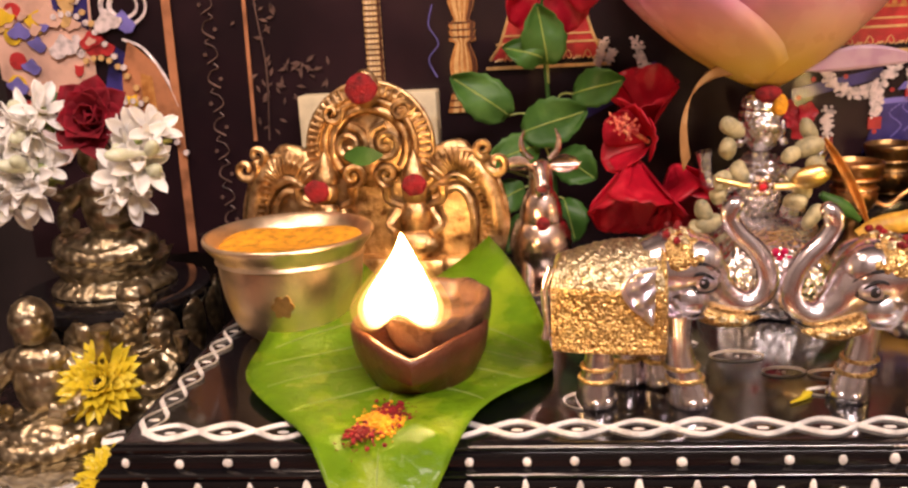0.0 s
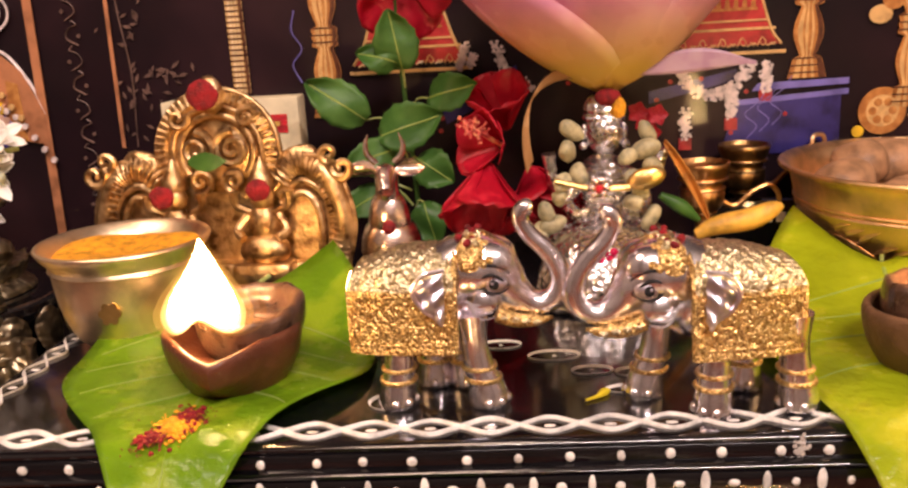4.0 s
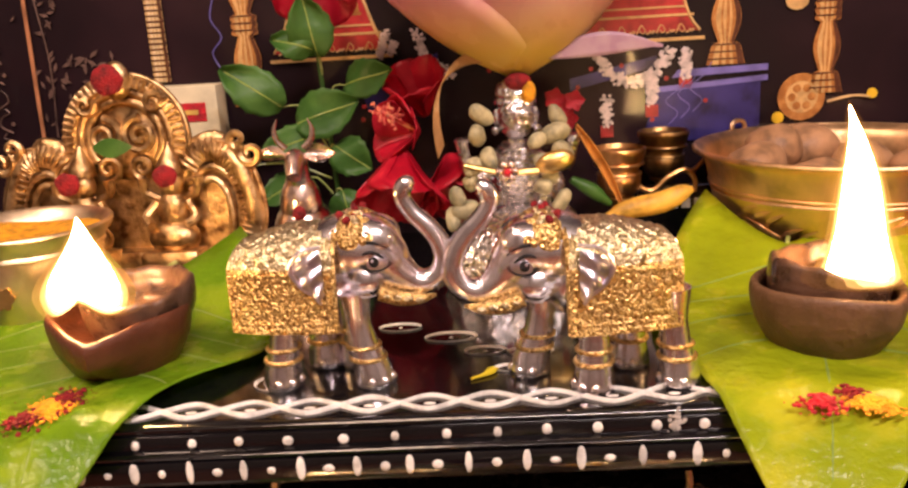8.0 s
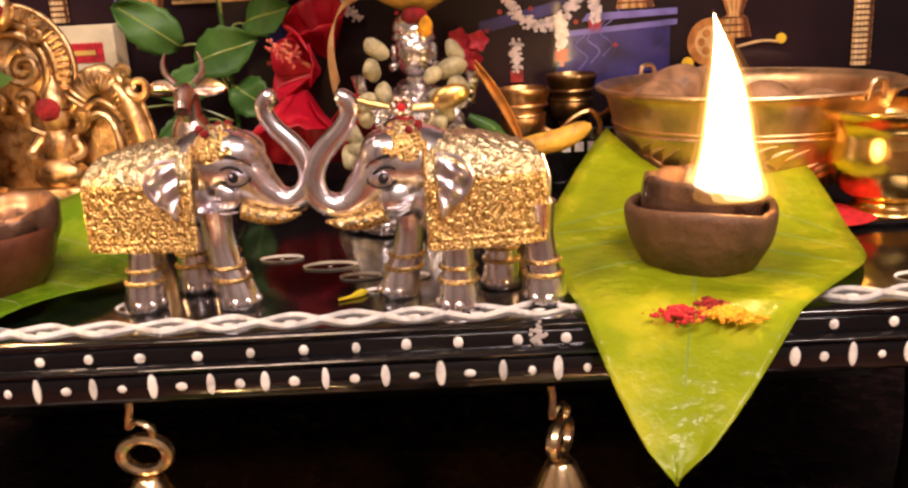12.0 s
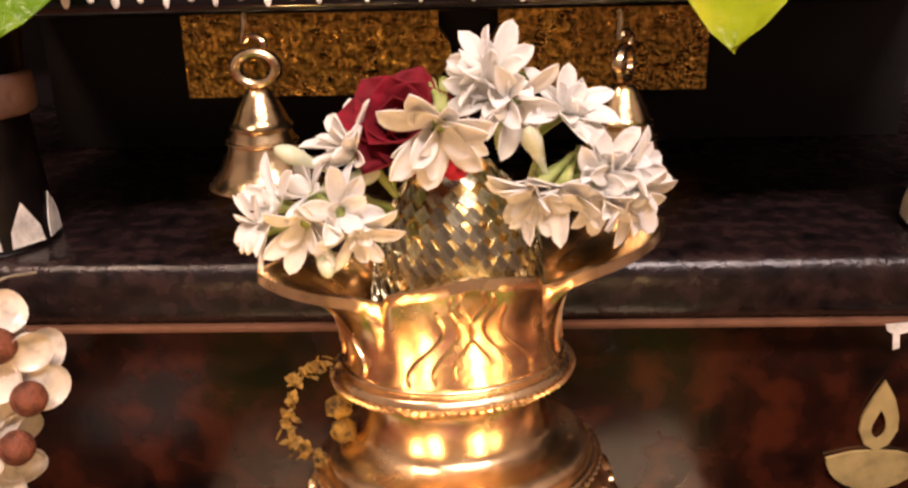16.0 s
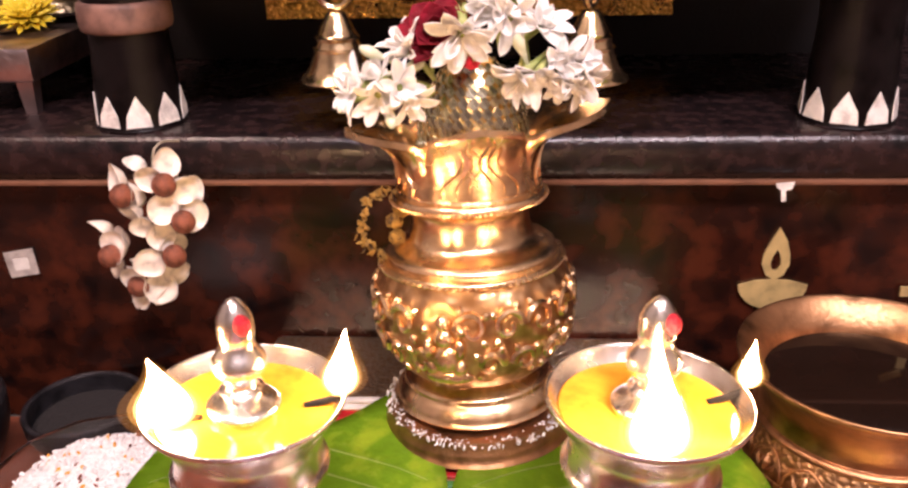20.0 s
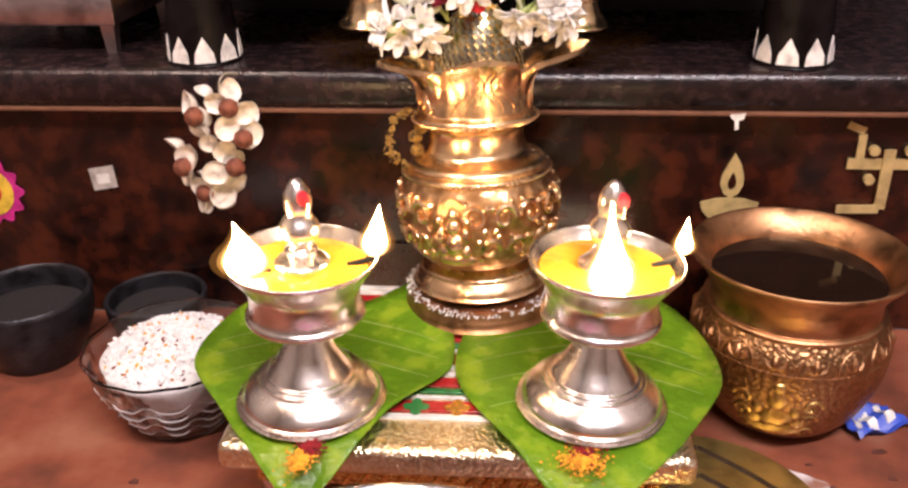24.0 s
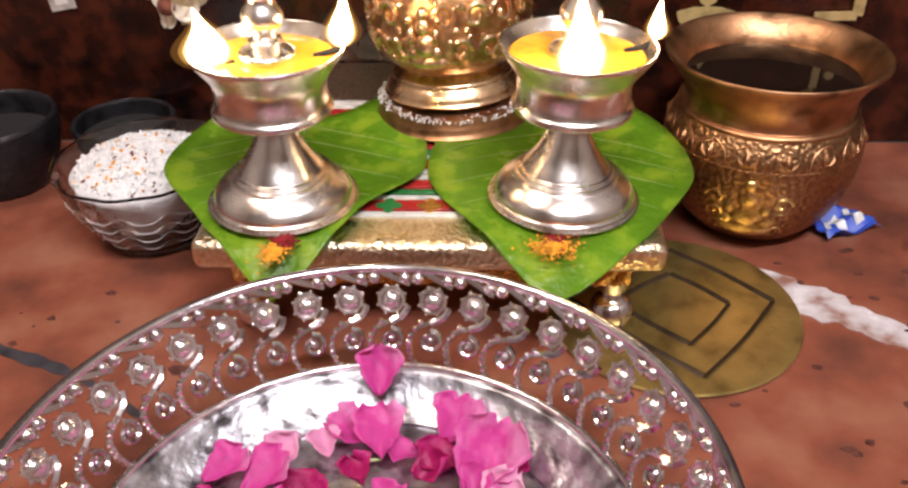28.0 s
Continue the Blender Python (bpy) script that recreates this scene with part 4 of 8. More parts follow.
def glass_bowl():
    e = thing("glass_bowl", (-0.075, 0.139, 0.0), "clear cut-glass bowl heaped with white rice", "bowl")
    e.matrix_basis = e.matrix_basis @ Matrix.Diagonal((0.97, 0.97, 0.90, 1))
    prof = profile([(0.003, 0.004), (0.030, 0.0), (0.035, 0.003), (0.046, 0.022), (0.057, 0.046), (0.065, 0.071), (0.0665, 0.074), (0.0645, 0.0745), (0.0545, 0.048), (0.043, 0.025), (0.032, 0.008), (0.003, 0.007)], 4)
    part("bowl", lathe(prof, 96, wave=lambda a, r, z: (r * (1 + (0.026 * abs(math.sin(11 * a + 2.2 * math.sin(110 * z))) if 0.008 < z < 0.06 else 0.012 * math.cos(12 * a) * (z > 0.06))), z)), GLASS, e)
    for z, r in ((0.018, 0.0442), (0.029, 0.0503), (0.040, 0.0556), (0.051, 0.0600)):
        part("cut_wave", torus(r, z, 0.00055, 160, wave=lambda a, rr, zz: (rr + 0.0012 * math.cos(22 * a), zz + 0.0034 * math.sin(11 * a))), CUT_GLASS, e, "frosted cut wave")
    return e


CUT_GLASS = material("frosted_cut_glass", (0.80, 0.76, 0.74), 0.4, 0.0, 0.1, 90, 0.1, trans=0.35)
glass_bowl()
e = thing("rice_heap", (-0.075, 0.139, 0.0082), "heap of white rice with yellow and dark specks", "rice")
e.matrix_basis = e.matrix_basis @ Matrix.Diagonal((0.97, 0.97, 0.90, 1))
bm = lathe(profile([(0.002, 0.006), (0.026, 0.008), (0.0400, 0.028), (0.0540, 0.052), (0.050, 0.061), (0.035, 0.069), (0.015, 0.0735), (0.001, 0.074)], 4), 48)
for v in bm.verts:
    v.co += noise.noise_vector(v.co * 90) * 0.0022
part("mound", bm, RICE, e)
rnd = random.Random(9)
groups = {"grain": (RICE, 520), "yellow_speck": (TURMERIC, 42), "dark_speck": (SEED, 22)}
for nm, (mt, n) in groups.items():
    bm = bmesh.new()
    for i in range(n):
        a, r = rnd.uniform(0, 6.28), 0.052 * math.sqrt(rnd.random())
        z = float(np.interp(r, (0, 0.015, 0.035, 0.050, 0.053), (0.074, 0.0735, 0.069, 0.061, 0.053)))
        s = rnd.uniform(0.0011, 0.0019)
        bmesh.ops.create_icosphere(bm, subdivisions=1, radius=s, matrix=pose(r * math.cos(a), r * math.sin(a), z + 0.0008, rnd.uniform(0, 180), rnd.uniform(0, 180), 0) @ Matrix.Diagonal((0.7, 0.7, 1.7, 1)))
    part(nm, bm, mt, e, kind="stuff")

# brass yantra disc on the floor
e = thing("brass_disc", (0.303, 0.048, 0.0008), "flat brass disc with dark chevron lines, lying on the floor", "plate")
DISC = material("dull_brass_disc", (0.52, 0.38, 0.12), 0.34, 0.85, 0.2, 40, 0.2, 300)
part("plate", lathe([(0.0005, 0.0), (0.083, 0.0), (0.084, 0.0012), (0.083, 0.0024), (0.0005, 0.0024)], 72), DISC, e)
GROOVE = material("dark_groove", (0.05, 0.028, 0.012), 0.5, 0.4, 0.2, 90, 0.1)
for s in (0.038, 0.068):
    pts = [(s * c, s * q) for c, q in ((1.0, 0.12), (0.12, 1.0), (-1.0, 0.12), (0.12, -1.0))]
    for a, b in zip(pts, pts[1:] + pts[:1]):
        mid = (0.5 * (a[0] + b[0]) * 1.05, 0.5 * (a[1] + b[1]) * 1.05)
        part("line", tube([(a[0], a[1], 0.0021, 0.0030), (mid[0], mid[1], 0.0021, 0.0030), (b[0], b[1], 0.0021, 0.0030)], 6, steps=5, flat=0.3), GROOVE, e)

# dried stains and crumbs on the stone
rnd = random.Random(77)
bm = bmesh.new()
for k in range(60):
    cx, cy = (rnd.uniform(0.30, 0.52), rnd.uniform(-0.12, 0.14)) if k < 44 else (rnd.uniform(-0.14, 0.0), rnd.uniform(-0.02, 0.08))
    s0 = rnd.uniform(0.001, 0.0055) * (1 if k % 4 else 1.6)
    slab([(cx + s0 * rnd.uniform(0.5, 1.2) * math.cos(a), cy + 0.7 * s0 * rnd.uniform(0.5, 1.2) * math.sin(a)) for a in np.linspace(0, 2 * math.pi, 10)[:-1]], -0.0008, 0.0004 + 0.0001 * (k % 3), bm=bm)
tagged(part("floor_stains", bm, material("dried_stain", (0.10, 0.035, 0.025), 0.45, 0.0, 0.3, 120, 0.2), label="small dark dried stains on the stone floor", kind="stuff"), category="stain")

# blue packet beside the pot
e = thing("blue_packet", (0.446, 0.156, 0.001), "crumpled blue and white printed packet on the floor", "packet", rz=25)
def crumple(u, v):
    x, y = 0.05 * (u - 0.5), 0.034 * (v - 0.5)
    return (x, y, 0.004 + 0.004 * math.sin(9 * u + 3 * v) + 0.003 * math.sin(14 * v + 4 * u))
part("wrapper", sheet(crumple, 10, 8, 0.0006), BLUE, e)
for k in range(3):
    part("print", sheet(lambda u, v, k=k: (crumple(0.15 + 0.25 * k + 0.13 * u, 0.2 + 0.5 * v)[0], crumple(0.15 + 0.25 * k + 0.13 * u, 0.2 + 0.5 * v)[1], crumple(0.15 + 0.25 * k + 0.13 * u, 0.2 + 0.5 * v)[2] + 0.0008), 4, 6, 0.0004), PANEL_WHITE, e)

# iron bowls in the dark corner
for x, y, r, h in ((-0.232, 0.218, 0.052, 0.060), (-0.135, 0.252, 0.042, 0.042)):
    e = thing("iron_bowl", (x, y, 0.0), "dark iron incense bowl standing on the floor", "bowl", "incense bowls")
    part("bowl", lathe(profile([(0.004, 0), (r * 0.6, 0), (r * 0.75, h * 0.15), (r * 0.98, h * 0.6), (r * 1.02, h), (r * 0.94, h), (r * 0.86, h * 0.55), (0.004, h * 0.4)], 4), 40), IRON, e)
    part("rim", torus(r * 0.985, h, 0.0024, 40), IRON, e)
    part("ash", lathe([(0.0005, h * 0.72), (r * 0.9, h * 0.72), (r * 0.88, h * 0.7), (0.0005, h * 0.7)], 24), CHAR, e, "black charred ash")

# brass ring at the far right
e = thing("brass_ring", (0.505, 0.115, 0.0), "small brass ring handle lying on the floor", "ring")
part("ring", tube([(0.016 * math.cos(a), 0.004 * math.sin(a), 0.018 + 0.016 * math.sin(a), 0.0022) for a in np.linspace(0, 2 * math.pi, 24)], 8, steps=0), BRASS, e)

# silver plate with a pierced gallery
PLX, PLY = 0.131, -0.199


def silver_plate():
    e = thing("silver_tray", (PLX, PLY, 0.0), "round silver tray with a pierced scroll gallery and beaded rim", "tray")
    part("dish", lathe(profile([(0.002, 0.030), (0.060, 0.030), (0.070, 0.001), (0.076, 0.001), (0.074, 0.030), (0.104, 0.036), (0.118, 0.050), (0.1215, 0.058), (0.119, 0.0595), (0.1145, 0.0548), (0.1065, 0.0482), (0.0975, 0.0432), (0.0885, 0.0405), (0.002, 0.0395)], 3), 96), STEEL_PLATE, e, "worn silver dish")
    for rr, zz, tr in ((0.1478, 0.1045, 0.0026), (0.1225, 0.0600, 0.0020)):
        part("rim", torus(rr, zz, tr, 120, k=10), SILVER, e, "smooth silver rim")
    n = 40
    def at(u, w=0.0):
        """A point up the sloping gallery: u from 0 at the dish to 1 at the rim; w metres sideways."""
        return (0.1225 + 0.0253 * u, w, 0.0600 + 0.0445 * u)
    plane = Matrix.Translation(at(0.68)) @ pose(0, 0, 0, 0, -60, 0)
    big = ball((0, 0, 0), (0.0050, 0.0050, 0.0038), plane, u=14, v=10)
    merge(big, torus(0.0063, 0, 0.0012, 20, plane, k=6))
    for q in range(8):
        a = 2 * math.pi * (q + 0.5) / 8
        ball((0.0076 * math.cos(a), 0.0076 * math.sin(a), 0), 0.0011, plane, big, 6, 4)
    scroll = []
    for k in range(19):
        t = k / 18
        a = math.radians(90 + 480 * t)
        r = 0.0062 * (1 - 0.74 * t)
        p = at(0.27, 0)
        scroll.append((p[0] + 0.0253 * r * math.sin(a) / 0.0512, r * math.cos(a), p[2] + 0.0445 * r * math.sin(a) / 0.0512, 0.0014))
    sc = tube(scroll, 6, steps=0)
    tube([(*at(0.46, 0.0), 0.0015), (*at(0.36, 0.009), 0.0015), (*at(0.18, 0.0105), 0.0015), (*at(0.02, 0.008), 0.0015)], 5, bm=sc, steps=3)
    tube([(*at(0.46, 0.0), 0.0020), (*at(0.52, -0.006), 0.0019), (*at(0.62, -0.009), 0.0016)], 5, bm=sc, steps=3)
    ball(at(0.27), (0.0020, 0.0024, 0.0024), bm=sc, u=8, v=6)
    for q in range(7):
        t = q / 6
        ball(at(0.44 - 0.42 * t, 0.0115 * math.sin(0.5 + 2.0 * t)), 0.0021, bm=sc, u=6, v=4)
    ball(at(0.90, 0.009), 0.0036, bm=sc, u=8, v=6)
    ball(at(0.90, -0.007), 0.0032, bm=sc, u=8, v=6)
    tube([(*at(0.84, -0.010), 0.0019), (*at(0.92, 0.0), 0.0022), (*at(0.99, 0.008), 0.0019)], 5, bm=sc, steps=3)
    b0 = part("bead", big, SILVER, e)
    s0 = part("scroll", sc, SILVER, e)
    for i in range(1, n):
        again(b0, pose(0, 0, 0, 0, 0, 360 * i / n))
        again(s0, pose(0, 0, 0, 0, 0, 360 * i / n))
    return e


silver_plate()


def rose_petal(x, y, z, size, rz, tilt, mat, label, curlk=0.25, seed=0):
    e = thing("rose_petal", (x, y, z), label, "petal", "rose petals on the tray", rz=rz, rx=tilt)
    rnd = random.Random(seed)
    ph, wide, tip = rnd.uniform(0, 6), rnd.uniform(0.50, 0.85), rnd.uniform(0.25, 0.85)
    def f(u, v):
        s = 2 * v - 1
        w = size * 0.50 * (0.16 + 0.84 * min(1.0, u / wide) ** 0.8)
        if u > wide:
            w *= 1 - tip * ((u - wide) / (1 - wide)) ** 2.2
        w *= 1 + 0.07 * math.sin(11 * u + ph) * s + 0.05 * math.sin(27 * u + 2 * ph)
        return (w * s, size * (u - 0.1 * s * s * u) * (1 + 0.05 * math.sin(8 * s + ph) + 0.03 * math.sin(19 * s)), size * (0.32 * s * s * curlk * 2 + curlk * (u - 0.4) ** 2 + 0.03 * math.sin(6 * u + ph + 3 * s)))
    g = rnd.uniform(-0.5, 0.9)
    notch = rnd.uniform(-0.15, 0.15)

    def folded(u, v):
        x, y, z = f(u, v)
        return (x * (1 + notch * math.sin(5 * u)) + 0.12 * size * u * u * g, y, z + g * 0.45 * abs(x - 0.1 * size * g) * u)
    part("petal", sheet(folded, 12, 10, 0.0004), mat, e, smooth=180)
    return e


rnd = random.Random(21)
PET = "magenta rose petal lying in the silver tray"
rose_petal(0.127, -0.096, 0.0560, 0.026, 0, 38, PINK, "pale pink rose petal propped on the tray's edge", 0.4, 1)
rose_petal(0.131, -0.128, 0.0440, 0.030, 10, 15, PINK, PET, 0.35, 2)
rose_petal(0.176, -0.150, 0.043, 0.040, -25, 22, PINK, "large magenta rose petal lying in the silver tray", 0.4, 3)
for i in range(72):
    a, r = rnd.uniform(0, 6.28), 0.094 * math.sqrt(rnd.random())
    rose_petal(PLX - 0.004 + r * math.cos(a), PLY + 0.004 + r * math.sin(a) * 0.92, 0.0415 + 0.005 * rnd.random() + (0.004 if r < 0.06 else 0), rnd.uniform(0.016, 0.031), rnd.uniform(0, 360), rnd.uniform(-22, 38), (PINK, PINK, PINK_PALE, PINK_DEEP)[int(4 * rnd.random())], PET, rnd.uniform(0.2, 0.45), 10 + i)
for x, y, a in ((0.045, -0.118, 80), (0.122, -0.130, 20), (0.100, -0.14, -30), (0.07, -0.13, 120)):
    e = thing("green_sepal", (x, y, 0.043), "thin pale green flower stalk in the tray", "stalk", rz=a)
    part("stalk", tube([(-0.008, 0, 0.0, 0.0016), (0, 0.001, 0.001, 0.0012), (0.009, 0.0, 0.0005, 0.0007)], 7), STEM, e)

# ---- tuberoses and a rose on the kalash ----


def tuberose_mesh(seed):
    """A tuberose blossom that opens along +z: long oblong petals on a pale green tube."""
    rnd = random.Random(seed)
    bm = bmesh.new()
    for ring_n, tilt, ln in ((6, 52 + 5 * (seed % 3), 0.0160), (3, 26, 0.0125)):
        for i in range(ring_n):
            m = pose(0, 0, 0.001, 0, 0, 360 * i / ring_n + rnd.uniform(-14, 14)) @ pose(0.0014, 0, 0, 0, -(90 - tilt) + rnd.uniform(-14, 14), 0)
            petal(ln * rnd.uniform(0.86, 1.18), 0.0068 * rnd.uniform(0.85, 1.1), 0.50, rnd.uniform(-0.22, 0.06), 1.35, m, bm, 9, 6, blunt=0.55)
    tube([(0, 0, -0.021, 0.0013), (0.0006, 0, -0.012, 0.0016), (0, 0, -0.003, 0.0024), (0, 0, 0.002, 0.0030)], 9, bm=bm, mat=1)
    return bm


def bud_mesh():
    bm = lathe(profile([(0.0003, -0.018), (0.0013, -0.014), (0.0017, -0.005), (0.0034, 0.003), (0.0038, 0.008), (0.0022, 0.0125), (0.0003, 0.0140)], 3), 12)
    return bm


TUBEROSES = []
for s in range(4):
    bm = tuberose_mesh(s)
    me = bpy.data.meshes.new("tuberose")
    bmesh.ops.recalc_face_normals(bm, faces=bm.faces)
    bm.to_mesh(me)
    bm.free()
    me.shade_smooth()
    me.materials.append(JASMINE)
    me.materials.append(STEM)
    TUBEROSES.append(me)
bm = bud_mesh()
BUDMESH = bpy.data.meshes.new("bud")
bm.to_mesh(BUDMESH)
bm.free()
BUDMESH.shade_smooth()
BUDMESH.materials.append(BUD)


def spray(place, outs, label, root, buds=0, size=1.0, seed=0, group="tuberose sprays"):
    """A spray of tuberoses: each blossom faces its own way out from the root."""
    rnd = random.Random(seed)
    e = thing("tuberose_spray", place, label, "flowers", group)
    for i, (off, way) in enumerate(outs):
        o = new("blossom", TUBEROSES[(seed + i) % 4])
        o.parent = e
        back = Vector(off) - Vector(way).normalized() * 0.006
        o.matrix_basis = facing(*back, way, rnd.uniform(0, 360)) @ Matrix.Scale(size * rnd.uniform(0.9, 1.12), 4)
        w = Vector(way).normalized()
        a = Vector(off) - w * 0.023 * size
        part("stem", tube([(*a, 0.0011), (*(a * 0.6 + Vector(root) * 0.4), 0.0013), (*root, 0.0014)], 6, steps=3), STEM, e)
    for k in range(buds):
        way = Vector((rnd.uniform(-1, 1), rnd.uniform(-1, 0.2), rnd.uniform(-0.2, 0.9)))
        o = new("bud", BUDMESH)
        o.parent = e
        o.matrix_basis = facing(rnd.uniform(-0.014, 0.014), rnd.uniform(-0.016, 0.004), rnd.uniform(-0.008, 0.012), way)
    return e


WHITE_SPRAY = "spray of white tuberose blossoms tucked round the coconut"
def bunch(place, root, blossoms, buds, seed, size=0.88):
    """One spray: blossoms as (offset, way, size) and buds as (offset, way) from place."""
    e = spray(place, [(off, way) for off, way in blossoms], WHITE_SPRAY, root, 0, size, seed)
    for off, way in buds:
        o = new("bud", BUDMESH)
        o.parent = e
        o.matrix_basis = facing(*off, way) @ Matrix.Scale(0.8, 4)
        part("stem", tube([(*(Vector(off) - Vector(way).normalized() * 0.016), 0.0011), (*(Vector(off) * 0.4 + Vector(root) * 0.6), 0.0012), (*root, 0.0013)], 6, steps=3), STEM, e)


bunch((0.105, 0.176, 0.292), (0.026, 0.008, -0.004), [((-0.014, -0.006, 0.005), (-0.7, -0.6, 0.35)), ((-0.020, -0.005, -0.005), (-0.95, -0.35, -0.1)), ((-0.002, -0.011, -0.003), (-0.15, -0.85, -0.3)), ((0.012, -0.011, 0.003), (0.45, -0.8, 0.15)), ((0.016, -0.009, -0.007), (0.5, -0.75, -0.5)), ((-0.004, -0.003, 0.010), (-0.6, -0.3, 0.6))], [((-0.001, 0.0, 0.017), (-0.8, -0.3, 0.45)), ((0.012, 0.0, 0.010), (0.9, -0.1, 0.3)), ((0.004, -0.008, -0.010), (0.2, -0.7, -0.5))], 21)
bunch((0.114, 0.180, 0.312), (0.016, 0.006, -0.016), [((0.001, -0.006, 0.0), (-0.65, -0.5, 0.25)), ((0.003, -0.001, 0.004), (-0.5, -0.2, 0.75))], [], 22)
bunch((0.147, 0.174, 0.316), (0.006, 0.012, -0.012), [((-0.001, -0.010, 0.004), (-0.05, -0.9, -0.35)), ((0.002, -0.008, 0.003), (0.2, -0.9, -0.5))], [], 23, 1.08)
bunch((0.166, 0.186, 0.329), (0.0, 0.010, -0.022), [((-0.001, -0.006, 0.007), (0.1, -0.75, 0.6)), ((0.006, -0.010, -0.004), (0.3, -0.85, -0.35)), ((-0.009, -0.005, 0.008), (-0.9, -0.35, 0.25)), ((-0.003, -0.009, 0.0), (-0.4, -0.85, 0.1))], [], 24)
bunch((0.187, 0.188, 0.321), (-0.006, 0.008, -0.024), [((0.0, -0.006, 0.004), (0.35, -0.6, 0.6)), ((0.004, -0.003, 0.003), (0.75, -0.25, 0.5))], [], 25)
bunch((0.199, 0.178, 0.302), (-0.020, 0.012, -0.004), [((0.001, -0.007, 0.010), (0.15, -0.65, 0.65)), ((0.011, -0.005, 0.004), (0.85, -0.45, 0.25)), ((0.010, -0.007, -0.007), (0.6, -0.7, -0.5)), ((-0.003, -0.012, -0.008), (-0.05, -0.8, -0.6)), ((-0.004, -0.012, 0.001), (0.0, -0.95, 0.05)), ((-0.016, -0.011, -0.004), (-0.35, -0.85, -0.4)), ((0.006, -0.009, 0.002), (0.4, -0.85, 0.0))], [((-0.022, -0.008, 0.010), (-0.3, -0.5, 0.8))], 26)
bunch((0.176, 0.176, 0.298), (0.0, 0.012, 0.0), [((-0.003, -0.009, 0.0), (-0.65, -0.65, -0.4)), ((0.004, -0.010, -0.001), (0.1, -0.85, -0.5))], [], 27)


def rose(place, size, label, way=(0, -0.6, 0.8), seed=0):
    """A rose of overlapping cupped petals."""
    rnd = random.Random(seed)
    e = thing("rose", place, label, "rose", "dark red roses")
    base = facing(0, 0, 0, way)
    for k, (n, tilt, s) in enumerate(((3, 82, 0.55), (5, 70, 0.75), (6, 52, 0.92), (7, 30, 1.0))):
        for i in range(n):
            m = base @ pose(0, 0, 0, 0, 0, 360 * (i + 0.5 * k) / n + rnd.uniform(-12, 12)) @ pose(size * 0.04 * k, 0, 0, 0, -tilt, 0)
            part("petal", petal(size * s * 0.62, size * s * 0.62, 0.5, 0.22 - 0.15 * k, 1.0, m, nu=6, nv=6), ROSE, e, smooth=180)
    return e


rose((0.1345, 0.184, 0.3170), 0.029, "dark red rose among the white blossoms", (-0.1, -0.75, 0.65), 1)


# dried yellow flower string hanging beside the pot's neck
e = thing("dried_garland", (0.098, 0.186, 0.208), "short curl of dried yellow flower string hanging at the pot's neck", "garland")
DRY_YELLOW = material("dried_yellow_flower", (0.26, 0.15, 0.03), 0.85, 0.0, 0.4, 220, 0.9, 500, dark=(0.03, 0.015, 0.008))
bm = bmesh.new()
_r = random.Random(17)
for p in curve([(0.008, 0, 0.024), (-0.005, 0, 0.019), (-0.010, -0.002, 0.006), (-0.008, -0.002, -0.008), (0.001, 0, -0.017), (0.009, 0.002, -0.021)], 12):
    for k in range(2):
        q = Vector(p) + Vector((_r.gauss(0, 0.0012), _r.gauss(0, 0.0012), _r.gauss(0, 0.0012)))
        petal(_r.uniform(0.0025, 0.0048), 0.0024, 0.4, 0.2, 0.9, facing(*q, (_r.gauss(0, 1), _r.gauss(0, 1), _r.gauss(0, 1) + 0.01), _r.uniform(0, 360)), bm, 3, 2)
part("string", bm, DRY_YELLOW, e)
for k, (x, z) in enumerate(((0.008, 0.004), (0.012, 0.011), (0.009, -0.006))):
    bm = ball((x, 0.004, z), (0.005, 0.004, 0.005), u=12, v=8)
    for v in bm.verts:
        v.co += noise.noise_vector(v.co * 500) * 0.0018
    part("bud", bm, DRY_YELLOW, e)

# ---- the black painted stool on the ledge ----
SX0, SX1, SY0, SY1, STOP = -0.142, 0.452, 0.281, 0.640, 0.370


LEG_BLACK = material("worn_black_leg", (0.006, 0.004, 0.004), 0.34, 0.0, 0.3, 60, 0.2, 200, ior=1.22)
MATT_BLACK = material("matt_black_shade", (0.010, 0.007, 0.007), 0.75, 0.0, 0.2, 40, 0.2)
PEACH = material("dull_peach", (0.22, 0.115, 0.085), 0.6, 0.0, 0.2, 80, 0.2, 300)


